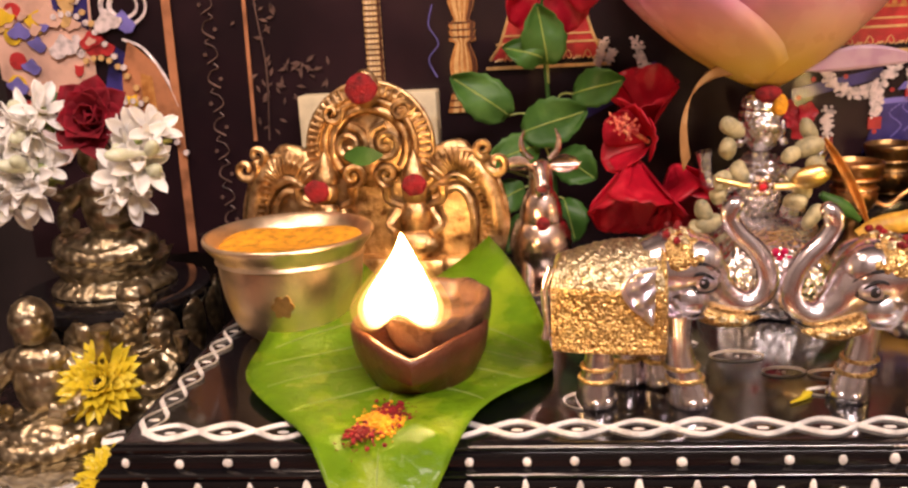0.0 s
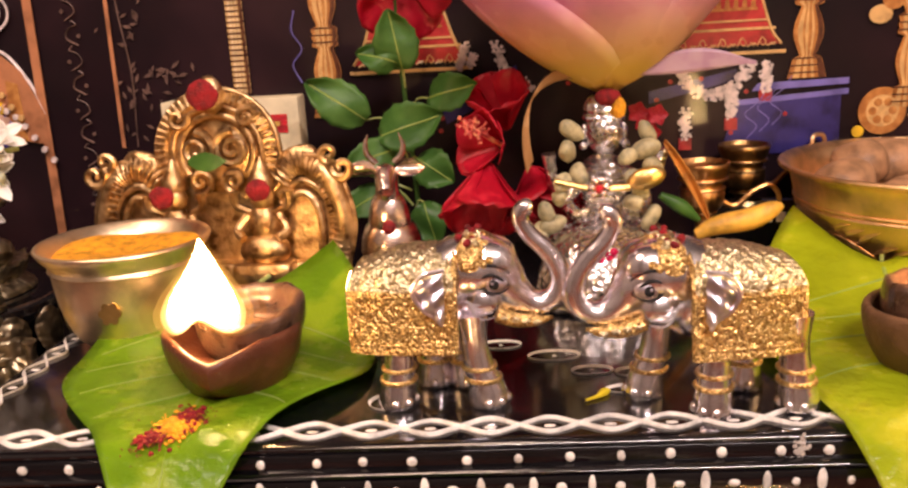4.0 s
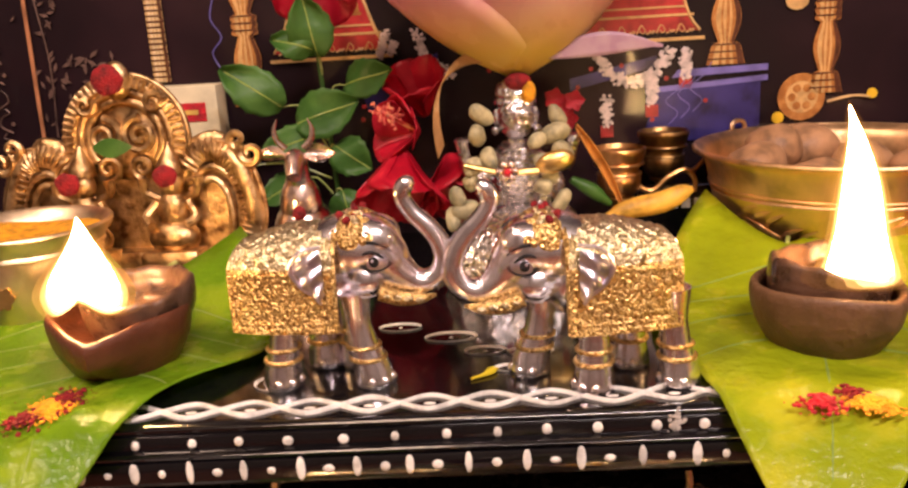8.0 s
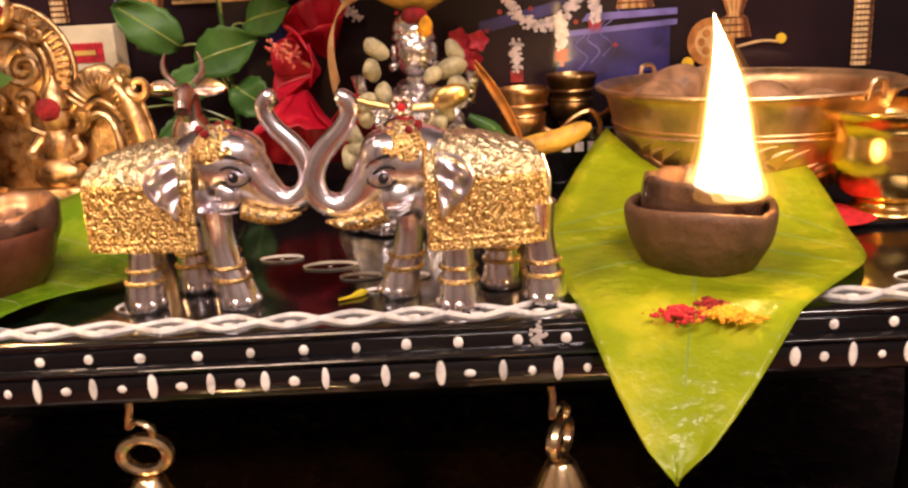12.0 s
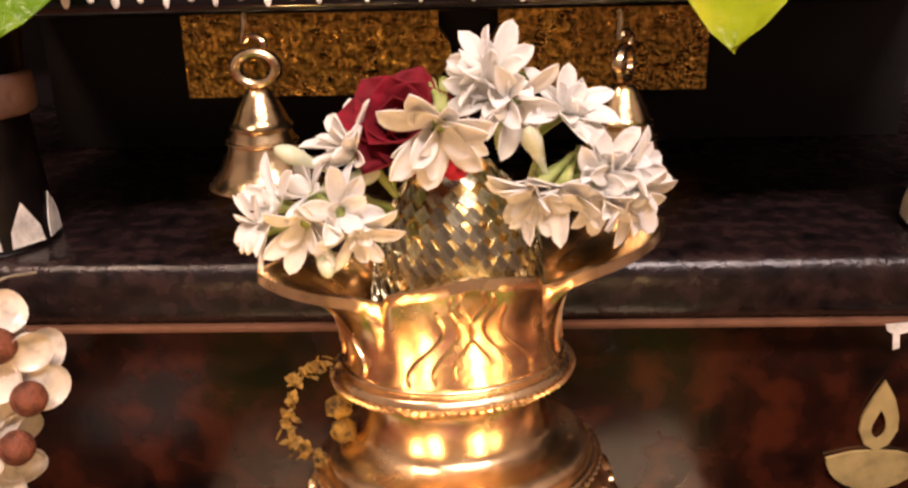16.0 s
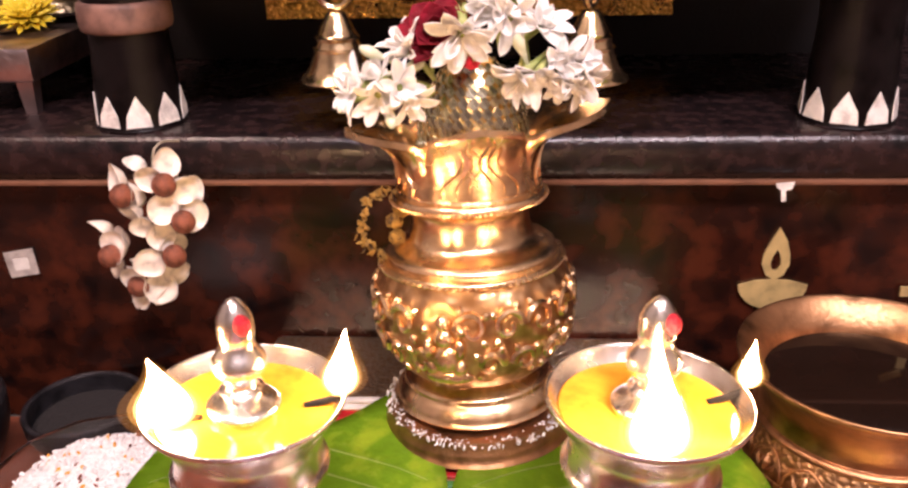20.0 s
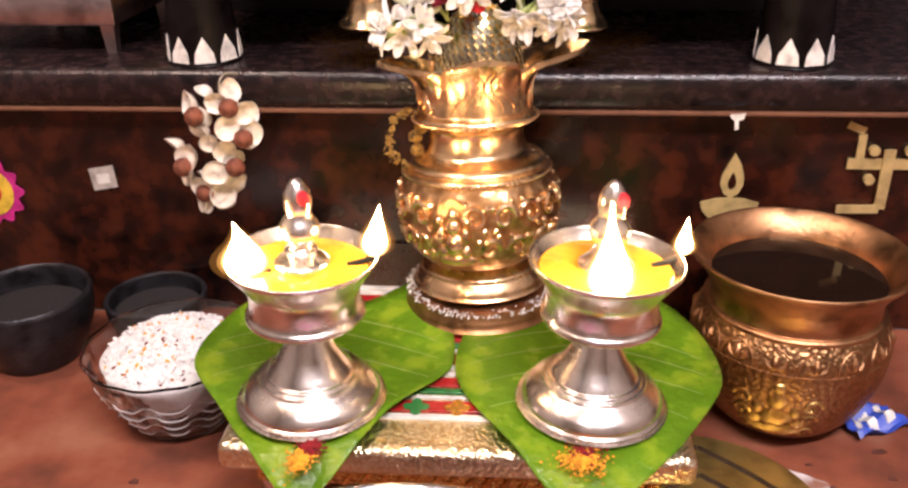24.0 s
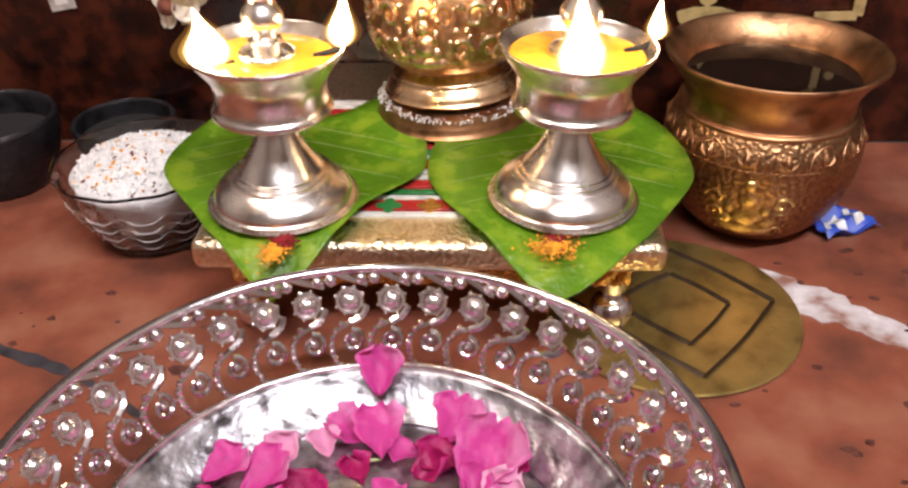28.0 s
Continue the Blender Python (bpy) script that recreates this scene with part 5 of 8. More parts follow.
def black_stool():
    e = thing("black_stool", (0.0, 0.0, 0.235), "black lacquered wooden stool painted with white rangoli patterns", "stool")
    z0 = -0.235
    cx, cy = (SX0 + SX1) / 2, (SY0 + SY1) / 2
    prof = [(0.0105, 0.3700), (0.0085, 0.3699), (0.0068, 0.3693), (0.0060, 0.3682), (0.0062, 0.3670), (0.0066, 0.3663), (0.0052, 0.3655), (0.0048, 0.3635), (0.0046, 0.3612), (0.0034, 0.3608), (0.0018, 0.3602), (0.0010, 0.3592), (0.0013, 0.3582), (0.0024, 0.3576), (0.0012, 0.3570), (0.0005, 0.3555), (0.0004, 0.3500), (0.0008, 0.3480), (0.0030, 0.3460), (0.0200, 0.3440)]
    rings = []
    for inset, z in prof:
        rings.append([(SX0 + inset, SY0 + inset, z + z0), (SX1 - inset, SY0 + inset, z + z0), (SX1 - inset, SY1 - inset, z + z0), (SX0 + inset, SY1 - inset, z + z0)])
    bm = bmesh.new()
    strip(bm, rings)
    part("top", bm, LACQUER, e, smooth=38)
    for x in (-0.085, 0.397):
        for y in (0.318, 0.600):
            leg = part("leg", lathe(profile([(0.003, 0.0), (0.029, 0.0), (0.030, 0.004), (0.028, 0.030), (0.026, 0.060), (0.027, 0.085), (0.030, 0.1085)], 4), 32, pose(x, y, 0)), LEG_BLACK, e)
            for k in range(9 if y < 0.4 else 0):
                a = 360 * k / 9 + 8
                pts = [(-0.0085, 0.003), (0.0085, 0.003), (0.0075, 0.011), (0.0035, 0.018), (0.0, 0.024), (-0.0035, 0.018), (-0.0075, 0.011)]
                bm = slab(pts, 0.0, 0.0006, pose(x, y, 0, 0, 0, a) @ pose(0.0297, 0, 0.0, 0, 0, 90) @ pose(0, 0, 0, 87, 0, 0))
                part("painted_petal", bm, CHALK, leg, "white painted petal")
            if y < 0.4 and x < 0.0:
                part("painted_band", lathe(profile([(0.0272, 0.064), (0.0300, 0.066), (0.0308, 0.074), (0.0300, 0.082), (0.0275, 0.084)], 3), 40, pose(x, y, 0)), PEACH, leg, "dull peach painted band")
    # carved gilded board under the top
    for x0, x1, near in ((-0.036, 0.142, 0.142), (0.163, 0.309, 0.163)):
        q = 0.012 if near == x0 else -0.012
        far = x0 if near == x1 else x1
        outline = [(far, 0.039), (near + 0.85 * q, 0.039), (near + 0.80 * q, 0.050), (near + 0.05 * q, 0.058), (near + 0.15 * q, 0.072), (near + 0.75 * q, 0.082), (near + 0.8 * q, 0.108), (far, 0.108)]
        part("gilded_board", slab(outline, -0.006, 0.006, pose(0, 0.500, 0, 90, 0, 0)), GOLD_FOIL, e, "embossed gilded board", smooth=0)
    # added black sheet that stands in for the deep shade under the stool
    part("shade_sheet", block((0.155, 0.520, 0.0545), (0.590, 0.008, 0.1085), 0.001), MATT_BLACK, e, "black sheet for the shade under the stool")
    return e


STOOL = black_stool()
rnd = random.Random(31)


def chalk_line(pts, r, name="rangoli_line", lift=0.0):
    z = STOP - 0.235 + lift
    return part(name, tube([(x, y, z + 0.0002, r * rnd.uniform(0.85, 1.15)) for x, y in pts], 6, steps=4, flat=0.28), CHALK, STOOL, "chalk-white painted line")


def braid(p, q, n, amp, r=0.0016):
    """Two crossing wavy lines with a dot in each eye."""
    p, q = Vector(p), Vector(q)
    d = (q - p).normalized()
    s = Vector((-d.y, d.x))
    L = (q - p).length
    for sign in (1, -1):
        pts = []
        for k in range(2 * n + 1):
            t = k / (2 * n)
            o = p + d * (L * t) + s * (sign * amp * math.sin(math.pi * n * t))
            pts.append((o.x, o.y))
        chalk_line(pts, r)
    for k in range(n):
        o = p + d * (L * (k + 0.5) / n)
        part("rangoli_dot", ball((o.x, o.y, STOP - 0.235), (0.0026, 0.0013, 0.0004), u=8, v=5), CHALK, STOOL)


braid((-0.127, 0.2985), (0.440, 0.2985), 24, 0.0062, 0.0015)
braid((-0.127, 0.300), (-0.127, 0.470), 8, 0.0052)
chalk_line([(-0.133, 0.294), (-0.140, 0.291), (-0.141, 0.296), (-0.135, 0.300)], 0.0012)
for cx, cy, sx, sy in ((0.056, 0.324, 0.010, 0.008), (0.143, 0.351, 0.009, 0.005), (0.127, 0.370, 0.012, 0.006), (0.102, 0.386, 0.010, 0.005), (0.163, 0.348, 0.010, 0.005), (0.156, 0.330, 0.009, 0.004), (0.240, 0.330, 0.010, 0.006), (0.370, 0.315, 0.012, 0.007), (0.395, 0.330, 0.010, 0.006)):
    chalk_line([(cx + sx * math.cos(a), cy + sy * math.sin(a)) for a in np.linspace(0, 2 * math.pi, 11)], 0.0009, "rangoli_loop")
    part("rangoli_dot", ball((cx, cy, STOP - 0.235), (0.0011, 0.0011, 0.0004), u=8, v=5), CHALK, STOOL)
for k in range(30):
    x = -0.128 + k * 0.0196 + rnd.uniform(-0.0015, 0.0015)
    part("painted_dot", ball((x, SY0 + 0.0044, 0.3633 - 0.235 + rnd.uniform(-0.0006, 0.0006)), (0.0020 * rnd.uniform(0.8, 1.1), 0.0009, 0.0022 * rnd.uniform(0.85, 1.1)), u=10, v=6), CHALK, STOOL)
for k in range(27):
    x = -0.120 + k * 0.0213 + rnd.uniform(-0.001, 0.001)
    part("painted_dash", ball((x, SY0 + 0.0002, 0.3535 - 0.235), (0.0017 * rnd.uniform(0.8, 1.2), 0.0007, 0.0045 * rnd.uniform(0.8, 1.1)), u=10, v=8), CHALK, STOOL)
    part("painted_dot", ball((x + 0.0106, SY0 + 0.0002, 0.3530 - 0.235), (0.0019 * rnd.uniform(0.7, 1.2), 0.0007, 0.0017 * rnd.uniform(0.8, 1.2)), u=8, v=6), CHALK, STOOL)
bm = bmesh.new()
for k in range(46):
    a, r = rnd.uniform(0, 6.28), abs(rnd.gauss(0, 0.5))
    bmesh.ops.create_icosphere(bm, subdivisions=1, radius=rnd.uniform(0.0004, 0.0011), matrix=Matrix.Translation((0.2136 + 0.0045 * r * math.cos(a), SY0 + 0.0040, 0.3640 - 0.235 + 0.006 * r * math.sin(a))) @ Matrix.Diagonal((1, 0.3, 1, 1)))
part("ash_smudge", bm, GREY_CARD, STOOL, "grey ash smudge")
e = thing("flower_bit", (0.142, 0.322, STOP), "tiny yellow-green flower bud lying on the stool", "bud", rz=35)
part("bud", tube([(-0.006, 0, 0.001, 0.0005), (0, 0, 0.001, 0.0009), (0.005, 0.001, 0.0012, 0.0018), (0.008, 0.001, 0.0012, 0.0005)], 7), MARIGOLD, e)


def bell(x, y, z, rz):
    e = thing("brass_bell", (x, y, z), "small conical brass bell hanging on a hook from the stool", "bell", "hanging bells", rz=rz)
    body = profile([(0.0025, 0.0), (0.004, -0.001), (0.0062, -0.006), (0.0095, -0.0150), (0.0097, -0.0165), (0.0098, -0.018), (0.0110, -0.0220), (0.0113, -0.0230), (0.0114, -0.0240), (0.0130, -0.030), (0.0158, -0.037), (0.0182, -0.0405), (0.0190, -0.042), (0.0180, -0.0425), (0.0145, -0.038), (0.0115, -0.028), (0.004, -0.004), (0.0003, -0.003)], 4)
    part("body", lathe(body, 36, wave=lambda a, r, zz: (r + (0.0007 if abs(zz + 0.0165) < 0.0012 or abs(zz + 0.023) < 0.001 else 0), zz)), BELL_BRASS, e)
    m = pose(0, 0, 0.0085, 90, 0, 0)
    part("ring", torus(0.0066, 0.0, 0.0021, 28, m), BELL_BRASS, e, "thick brass ring")
    part("hook", tube([(0.002, 0, 0.0135, 0.0012), (0.0035, -0.001, 0.019, 0.0012), (-0.001, 0, 0.022, 0.0012), (-0.004, 0.001, 0.019, 0.0012), (-0.003, 0.001, 0.026, 0.0012), (-0.003, 0.0015, 0.031, 0.0012)], 8), BELL_BRASS, e, "bent brass wire hook")
    part("clapper", ball((0, 0, -0.040), (0.004, 0.004, 0.005)), BELL_BRASS, e)
    e.scale = (1.34, 1.34, 1.02)
    return e


BELL_BRASS = material("bell_brass", (0.74, 0.55, 0.32), 0.22, 1.0, 0.18, 70, 0.1, 350)
bell(0.0625, 0.2885, 0.3140, 0)
bell(0.2215, 0.2885, 0.3130, 65)


# ---- figures: each statue is one plain mesh ----


def elephant(place, rz, mirror, legs, label):
    """A trunk-up elephant with an embossed blanket, walking to +x; mirror turns it to -x; legs: (x, y, step)."""
    bm = bmesh.new()

    def cloth(u, v):
        """Blanket: straight hems, flat flanks, rounded back and rump, with pressed scrolls between plain borders."""
        s = 2 * v - 1
        hw = 0.0205 * (1 - 0.22 * (1 - u) ** 4)
        top = 0.0655 + 0.0022 * math.sin(math.pi * u) - 0.0050 * (1 - u) ** 3
        flank = 0.56
        if abs(s) > flank:
            y, z = math.copysign(hw, s), 0.0262 + (0.0480 - 0.0262) * (1 - abs(s)) / (1 - flank)
        else:
            b = s / flank * math.pi / 2
            y, z = hw * math.sin(b), 0.0480 + (top - 0.0480) * math.cos(b) ** 0.85
        rise = max(0.0, (z - 0.050) / 0.016)
        rear = -0.0212 + 0.0075 * rise * rise
        x = rear + (0.0232 - rear) * u
        n = Vector((0, y, z - 0.040)).normalized()
        q = Vector((x, y, z))
        hem, side = abs(s), min(u, 1 - u)
        if hem > 0.955 or side < 0.030:
            d = 0.0007
        elif 0.905 < hem < 0.925 or 0.52 < hem < 0.545 or 0.060 < side < 0.078:
            d = 0.0006
        elif hem > 0.925 or 0.545 < hem < 0.575:
            d = -0.0002 + 0.0006 * max(0.0, math.sin(x * 2600))
        elif hem < 0.52:
            d = 0.0005 * math.sin(x * 900 + 2 * math.sin(s * 14)) * math.sin(s * 26) + 0.0004 * noise.noise(q * 420)
        else:
            w = noise.noise_vector(q * 150)
            d = 0.0005 * math.sin(q.x * 1150 + 3.2 * w.x) * math.sin(q.z * 1150 + 3.2 * w.z) + 0.0003 * noise.noise(q * 520)
        return (x, y + n.y * d, z + n.z * d)
    # rump, belly and chest
    ball((-0.001, 0, 0.0450), (0.0205, 0.0180, 0.0185), bm=bm, mat=1, u=24, v=16)
    ball((0.0215, 0, 0.0445), (0.0090, 0.0150, 0.0150), bm=bm, mat=1, u=20, v=14)
    # legs with cuffs and toes
    for x, y, f in legs:
        tube([(x, y, 0.040, 0.0070), (x + 0.1 * f, y, 0.028, 0.0056), (x + 0.4 * f, y, 0.0165, 0.0064), (x + 0.7 * f, y, 0.0110, 0.0070), (x + 0.9 * f, y, 0.0062, 0.0078), (x + f, y, 0.0015, 0.0084), (x + f, y, 0.0002, 0.0078)], 18, bm=bm, mat=1)
        merge(bm, _tinted(torus(0.0071, 0.0120, 0.0010, 20, pose(x + 0.65 * f, y, 0)), 0))
        merge(bm, _tinted(torus(0.0068, 0.0172, 0.0008, 20, pose(x + 0.4 * f, y, 0)), 0))
        for k in (-1, 0, 1):
            a = -0.75 + 0.75 * k
            ball((x + f + 0.0070 * math.cos(a), y + 0.0070 * math.sin(a), 0.0026), (0.0026, 0.0026, 0.0030), bm=bm, u=8, v=6, mat=1)
    # head and trunk in one sweep
    tube([(0.0180, 0, 0.0520, 0.0150), (0.0260, 0, 0.0560, 0.0152), (0.0335, 0, 0.0550, 0.0150), (0.0400, 0, 0.0500, 0.0122), (0.0455, 0, 0.0450, 0.0088), (0.0520, 0, 0.0412, 0.0062), (0.0580, 0, 0.0408, 0.0052), (0.0632, 0, 0.0442, 0.0047), (0.0652, 0, 0.0505, 0.0044), (0.0635, 0, 0.0575, 0.0042), (0.0590, 0, 0.0640, 0.0040), (0.0535, 0, 0.0695, 0.0037), (0.0500, 0, 0.0750, 0.0035), (0.0500, 0, 0.0795, 0.0037), (0.0525, 0, 0.0820, 0.0034), (0.0545, 0, 0.0826, 0.0016)], 20, bm=bm, mat=1, steps=6)
    for side in (-1, 1):
        ball((0.0370, side * 0.0052, 0.0600), (0.0100, 0.0078, 0.0090), bm=bm, u=16, v=12, mat=1)
        ball((0.0335, side * 0.0085, 0.0445), (0.0085, 0.0068, 0.0080), bm=bm, u=14, v=10, mat=1)

        def ear(u, v, side=side):
            """Small folded ear with deep pressed ridges."""
            w = 0.0130 * math.sin(math.pi * (0.20 + 0.78 * u)) ** 0.6 * (1 - 0.42 * u)
            return (0.0195 - w * v, side * (0.0216 + 0.0034 * math.sin(math.pi * v) + 0.0009 * math.sin(17 * u - 3 * v)), 0.0610 - 0.0190 * u - 0.0035 * v)
        sheet(ear, 24, 14, 0.0012 * side, bm=bm, mat=5)
        tube([(0.0200, side * 0.0218, 0.0618, 0.0009), (0.0120, side * 0.0238, 0.0605, 0.0010), (0.0072, side * 0.0228, 0.0535, 0.0010), (0.0105, side * 0.0228, 0.0465, 0.0009), (0.0165, side * 0.0222, 0.0418, 0.0008)], 6, bm=bm, mat=5, steps=4)
        # gilt blanket edge beside the head
        tube([(0.0228, side * 0.0060, 0.0675, 0.0010), (0.0232, side * 0.0150, 0.0620, 0.0011), (0.0234, side * 0.0205, 0.0500, 0.0011), (0.0234, side * 0.0207, 0.0380, 0.0011), (0.0232, side * 0.0207, 0.0265, 0.0010)], 8, bm=bm, mat=0, steps=5)
        # eye, lids and brow
        ball((0.0385, side * 0.0118, 0.0530), (0.0058, 0.0024, 0.0036), bm=bm, u=14, v=10, mat=5)
        ball((0.0388, side * 0.0140, 0.0530), (0.0021, 0.0008, 0.0022), bm=bm, u=10, v=8, mat=2)
        ball((0.0382, side * 0.0147, 0.0537), (0.0007, 0.0003, 0.0007), bm=bm, u=6, v=5, mat=5)
        tube([(0.0318, side * 0.0136, 0.0540, 0.0003), (0.0350, side * 0.0145, 0.0566, 0.0006), (0.0395, side * 0.0143, 0.0568, 0.0007), (0.0450, side * 0.0112, 0.0518, 0.0003)], 6, bm=bm, mat=2)
        tube([(0.0325, side * 0.0140, 0.0528, 0.0003), (0.0365, side * 0.0144, 0.0500, 0.0005), (0.0410, side * 0.0136, 0.0496, 0.0005), (0.0450, side * 0.0110, 0.0512, 0.0003)], 6, bm=bm, mat=2)
        tube([(0.0310, side * 0.0132, 0.0592, 0.0003), (0.0360, side * 0.0136, 0.0610, 0.0007), (0.0420, side * 0.0112, 0.0592, 0.0006), (0.0455, side * 0.0086, 0.0555, 0.0003)], 6, bm=bm, mat=2)
        for k in range(4):
            tube([(0.0270 + 0.001 * k, side * 0.0152, 0.0470 - 0.002 * k, 0.0004), (0.0310 + 0.001 * k, side * 0.0154, 0.0450 - 0.002 * k, 0.0005), (0.0360 + 0.001 * k, side * 0.0140, 0.0455 - 0.002 * k, 0.0003)], 5, bm=bm, mat=1)
        # gilt lip with leaf ridges
        tube([(0.0390, side * 0.0078, 0.0385, 0.0034), (0.0470, side * 0.0074, 0.0358, 0.0032), (0.0550, side * 0.0060, 0.0352, 0.0024), (0.0615, side * 0.0045, 0.0360, 0.0006)], 10, bm=bm, mat=0)
        for k in range(4):
            ball((0.0420 + 0.0045 * k, side * 0.0104, 0.0375 - 0.0006 * k), (0.0020, 0.0008, 0.0012), bm=bm, u=8, v=6, mat=4)
    # gilt cap with pressed leaves, and a red dab on its crown
    ball((0.0290, 0, 0.0598), (0.0126, 0.0152, 0.0116), bm=bm, u=28, v=20, mat=0)
    for k in range(26):
        a, t = 2.4 * k, 0.25 + 0.65 * (k % 5) / 5
        p = Vector((0.0300 + 0.0110 * math.cos(a) * t, 0.0142 * math.sin(a) * t, 0.0600 + 0.0112 * math.sqrt(max(0.0, 1 - t * t))))
        ball(p, (0.0019, 0.0019, 0.0013), bm=bm, u=8, v=6, mat=4 if k % 3 else 0)
    for k in range(9):
        a = math.pi * (k - 4) / 9
        ball((0.0335 + 0.0075 * math.cos(a), 0.0132 * math.sin(a), 0.0655 - 0.0040 * math.sin(a) ** 2), (0.0019, 0.0022, 0.0021), bm=bm, u=8, v=6, mat=0)
    rnd = random.Random(5)
    for k in range(16):
        ball((0.0285 + rnd.gauss(0, 0.0034), rnd.gauss(0, 0.0050), 0.0702 + rnd.uniform(-0.0006, 0.0010)), rnd.uniform(0.0008, 0.0018), bm=bm, u=6, v=5, mat=3)
    ball((0.0475, 0, 0.0535), (0.0022, 0.0030, 0.0026), bm=bm, u=8, v=6, mat=3)
    tube([(-0.0215, 0, 0.056, 0.0018), (-0.0245, 0, 0.046, 0.0015), (-0.0240, 0.001, 0.032, 0.0013), (-0.0245, 0.001, 0.024, 0.0022)], 8, bm=bm, mat=1)
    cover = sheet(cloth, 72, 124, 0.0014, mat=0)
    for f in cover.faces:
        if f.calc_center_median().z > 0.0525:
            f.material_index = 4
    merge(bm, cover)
    if mirror:
        bmesh.ops.transform(bm, matrix=Matrix.Diagonal((-1, 1, 1, 1)), verts=bm.verts)
        bmesh.ops.reverse_faces(bm, faces=bm.faces)
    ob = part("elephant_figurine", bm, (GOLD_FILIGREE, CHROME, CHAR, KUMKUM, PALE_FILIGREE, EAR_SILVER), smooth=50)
    ob.matrix_basis = pose(*place, 0, 0, rz)
    return tagged(ob, label, "figurine", "elephant figurines")


def _tinted(bm, index):
    for f in bm.faces:
        f.material_index = index
    return bm


elephant((0.0635, 0.3330, STOP), -4, False, ((-0.0015, -0.0115, -0.0025), (0.0090, 0.0115, 0.0), (0.0285, -0.0100, 0.0060), (0.0220, 0.0105, 0.0020)), "silver elephant figurine with raised trunk and gold embossed blanket")
elephant((0.1975, 0.3180, STOP), 5, True, ((0.0125, -0.0115, 0.0005), (0.0290, 0.0105, 0.0060), (-0.0185, -0.0115, -0.0025), (-0.0070, 0.0115, 0.0)), "silver elephant figurine facing its twin, in a gold blanket")


def clay_lamp(place, label, glaze, spout, inner_mat, rz, inner):
    """Two stacked hand-made bowls; the outer one is pinched to a spout on its -y side."""
    e = thing("clay_lamp", place, label, "clay lamp", "clay lamps", rz=rz)
    def pinch(a, r, z):
        d = abs((a + math.pi / 2 + math.pi) % (2 * math.pi) - math.pi)
        k = max(0.0, 1 - d / 0.75) ** 1.5 * min(1, z / 0.016) * spout
        return r * (1 + 0.30 * k + 0.02 * math.sin(3 * a + 1)), z - 0.0045 * k * min(1, z / 0.02) + 0.0008 * math.sin(2 * a)
    part("bowl", lathe(profile([(0.003, 0.0), (0.019, 0.0), (0.0225, 0.002), (0.0280, 0.012), (0.0300, 0.020), (0.0304, 0.0255), (0.0290, 0.0280), (0.0265, 0.0265), (0.0245, 0.018), (0.003, 0.014)], 4), 80, wave=pinch), glaze, e, "baked clay bowl")
    part("inner_bowl", lathe(profile([(0.003, 0.015), (0.018, 0.015), (0.0235, 0.023), (0.0243, 0.034), (0.0228, 0.0375), (0.0195, 0.036), (0.017, 0.030), (0.003, 0.029)], 4), 56, pose(*inner, 0, 6, 3, 0), wave=lambda a, r, z: (r * (1 + 0.03 * math.sin(3 * a) + 0.02 * math.sin(7 * a)), z + 0.0014 * math.sin(2 * a + 1) + 0.0006 * math.sin(9 * a))), inner_mat, e, "smaller oily clay bowl stacked inside")
    part("wick", tube([(inner[0] - 0.001, inner[1], 0.0320, 0.002), (-0.004, -0.010, 0.0350, 0.0024), (-0.005, -0.019, 0.0370, 0.0018)], 8), CHAR, e, "charred wick")
    return e


clay_lamp((-0.0165, 0.3440, STOP + 0.0035), "glazed terracotta lamp burning on a betel leaf", TERRACOTTA, 1.0, SOOT, 2, (0.006, 0.007))
clay_lamp((0.2860, 0.3350, STOP + 0.0035), "brown clay lamp burning on a betel leaf", CLAY, 0.35, SOOT, 30, (-0.002, 0.002))
flame((-0.0205, 0.3240, STOP + 0.0335), 0.041, 0.0195, (0.001, 0.0), "broad bright yellow flame of the clay lamp", BROAD, 0.5, 0.20, 5)
flame((0.2915, 0.3180, STOP + 0.0345), 0.069, 0.0165, (-0.007, 0.0), "tall bright yellow-white flame of the clay lamp", TALL, 0.6, 0.0, 6)

betel("betel_leaf", (-0.030, 0.4160, STOP + 0.0058), 2, 0.174, 0.142, bend(0.135, 0.044, rise=0.016, power=1.25), 0.0020, 11, BETEL, "bright green betel leaf under the clay lamp, tip hanging down", slim=0.33)
betel("betel_leaf", (0.3035, 0.4380, STOP + 0.0058), -14, 0.212, 0.142, bend(0.160, 0.040, rise=0.014, power=1.25), 0.0020, 14, BETEL_PALE, "yellow-green betel leaf under the clay lamp, tip hanging down", slim=0.14, skew=0.04)
powder("powder_mark", (-0.026, 0.296, STOP + 0.006), (0.008, 0.012), 0.002, [(KUMKUM, "kumkum", 0.002, 0.004, 130), (TURMERIC, "turmeric", -0.001, -0.002, 260), (KUMKUM, "kumkum", -0.007, -0.012, 70)], "streak of red kumkum over orange turmeric on the leaf", 3, 0.0012)
powder("powder_mark", (0.272, 0.276, STOP + 0.004), (0.008, 0.008), 0.002, [(KUMKUM_BRIGHT, "kumkum", -0.009, 0.0, 110), (TURMERIC, "turmeric", 0.008, -0.002, 300), (KUMKUM, "kumkum", 0.004, 0.007, 70)], "dabs of red kumkum and orange turmeric on the leaf", 4, 0.0012)


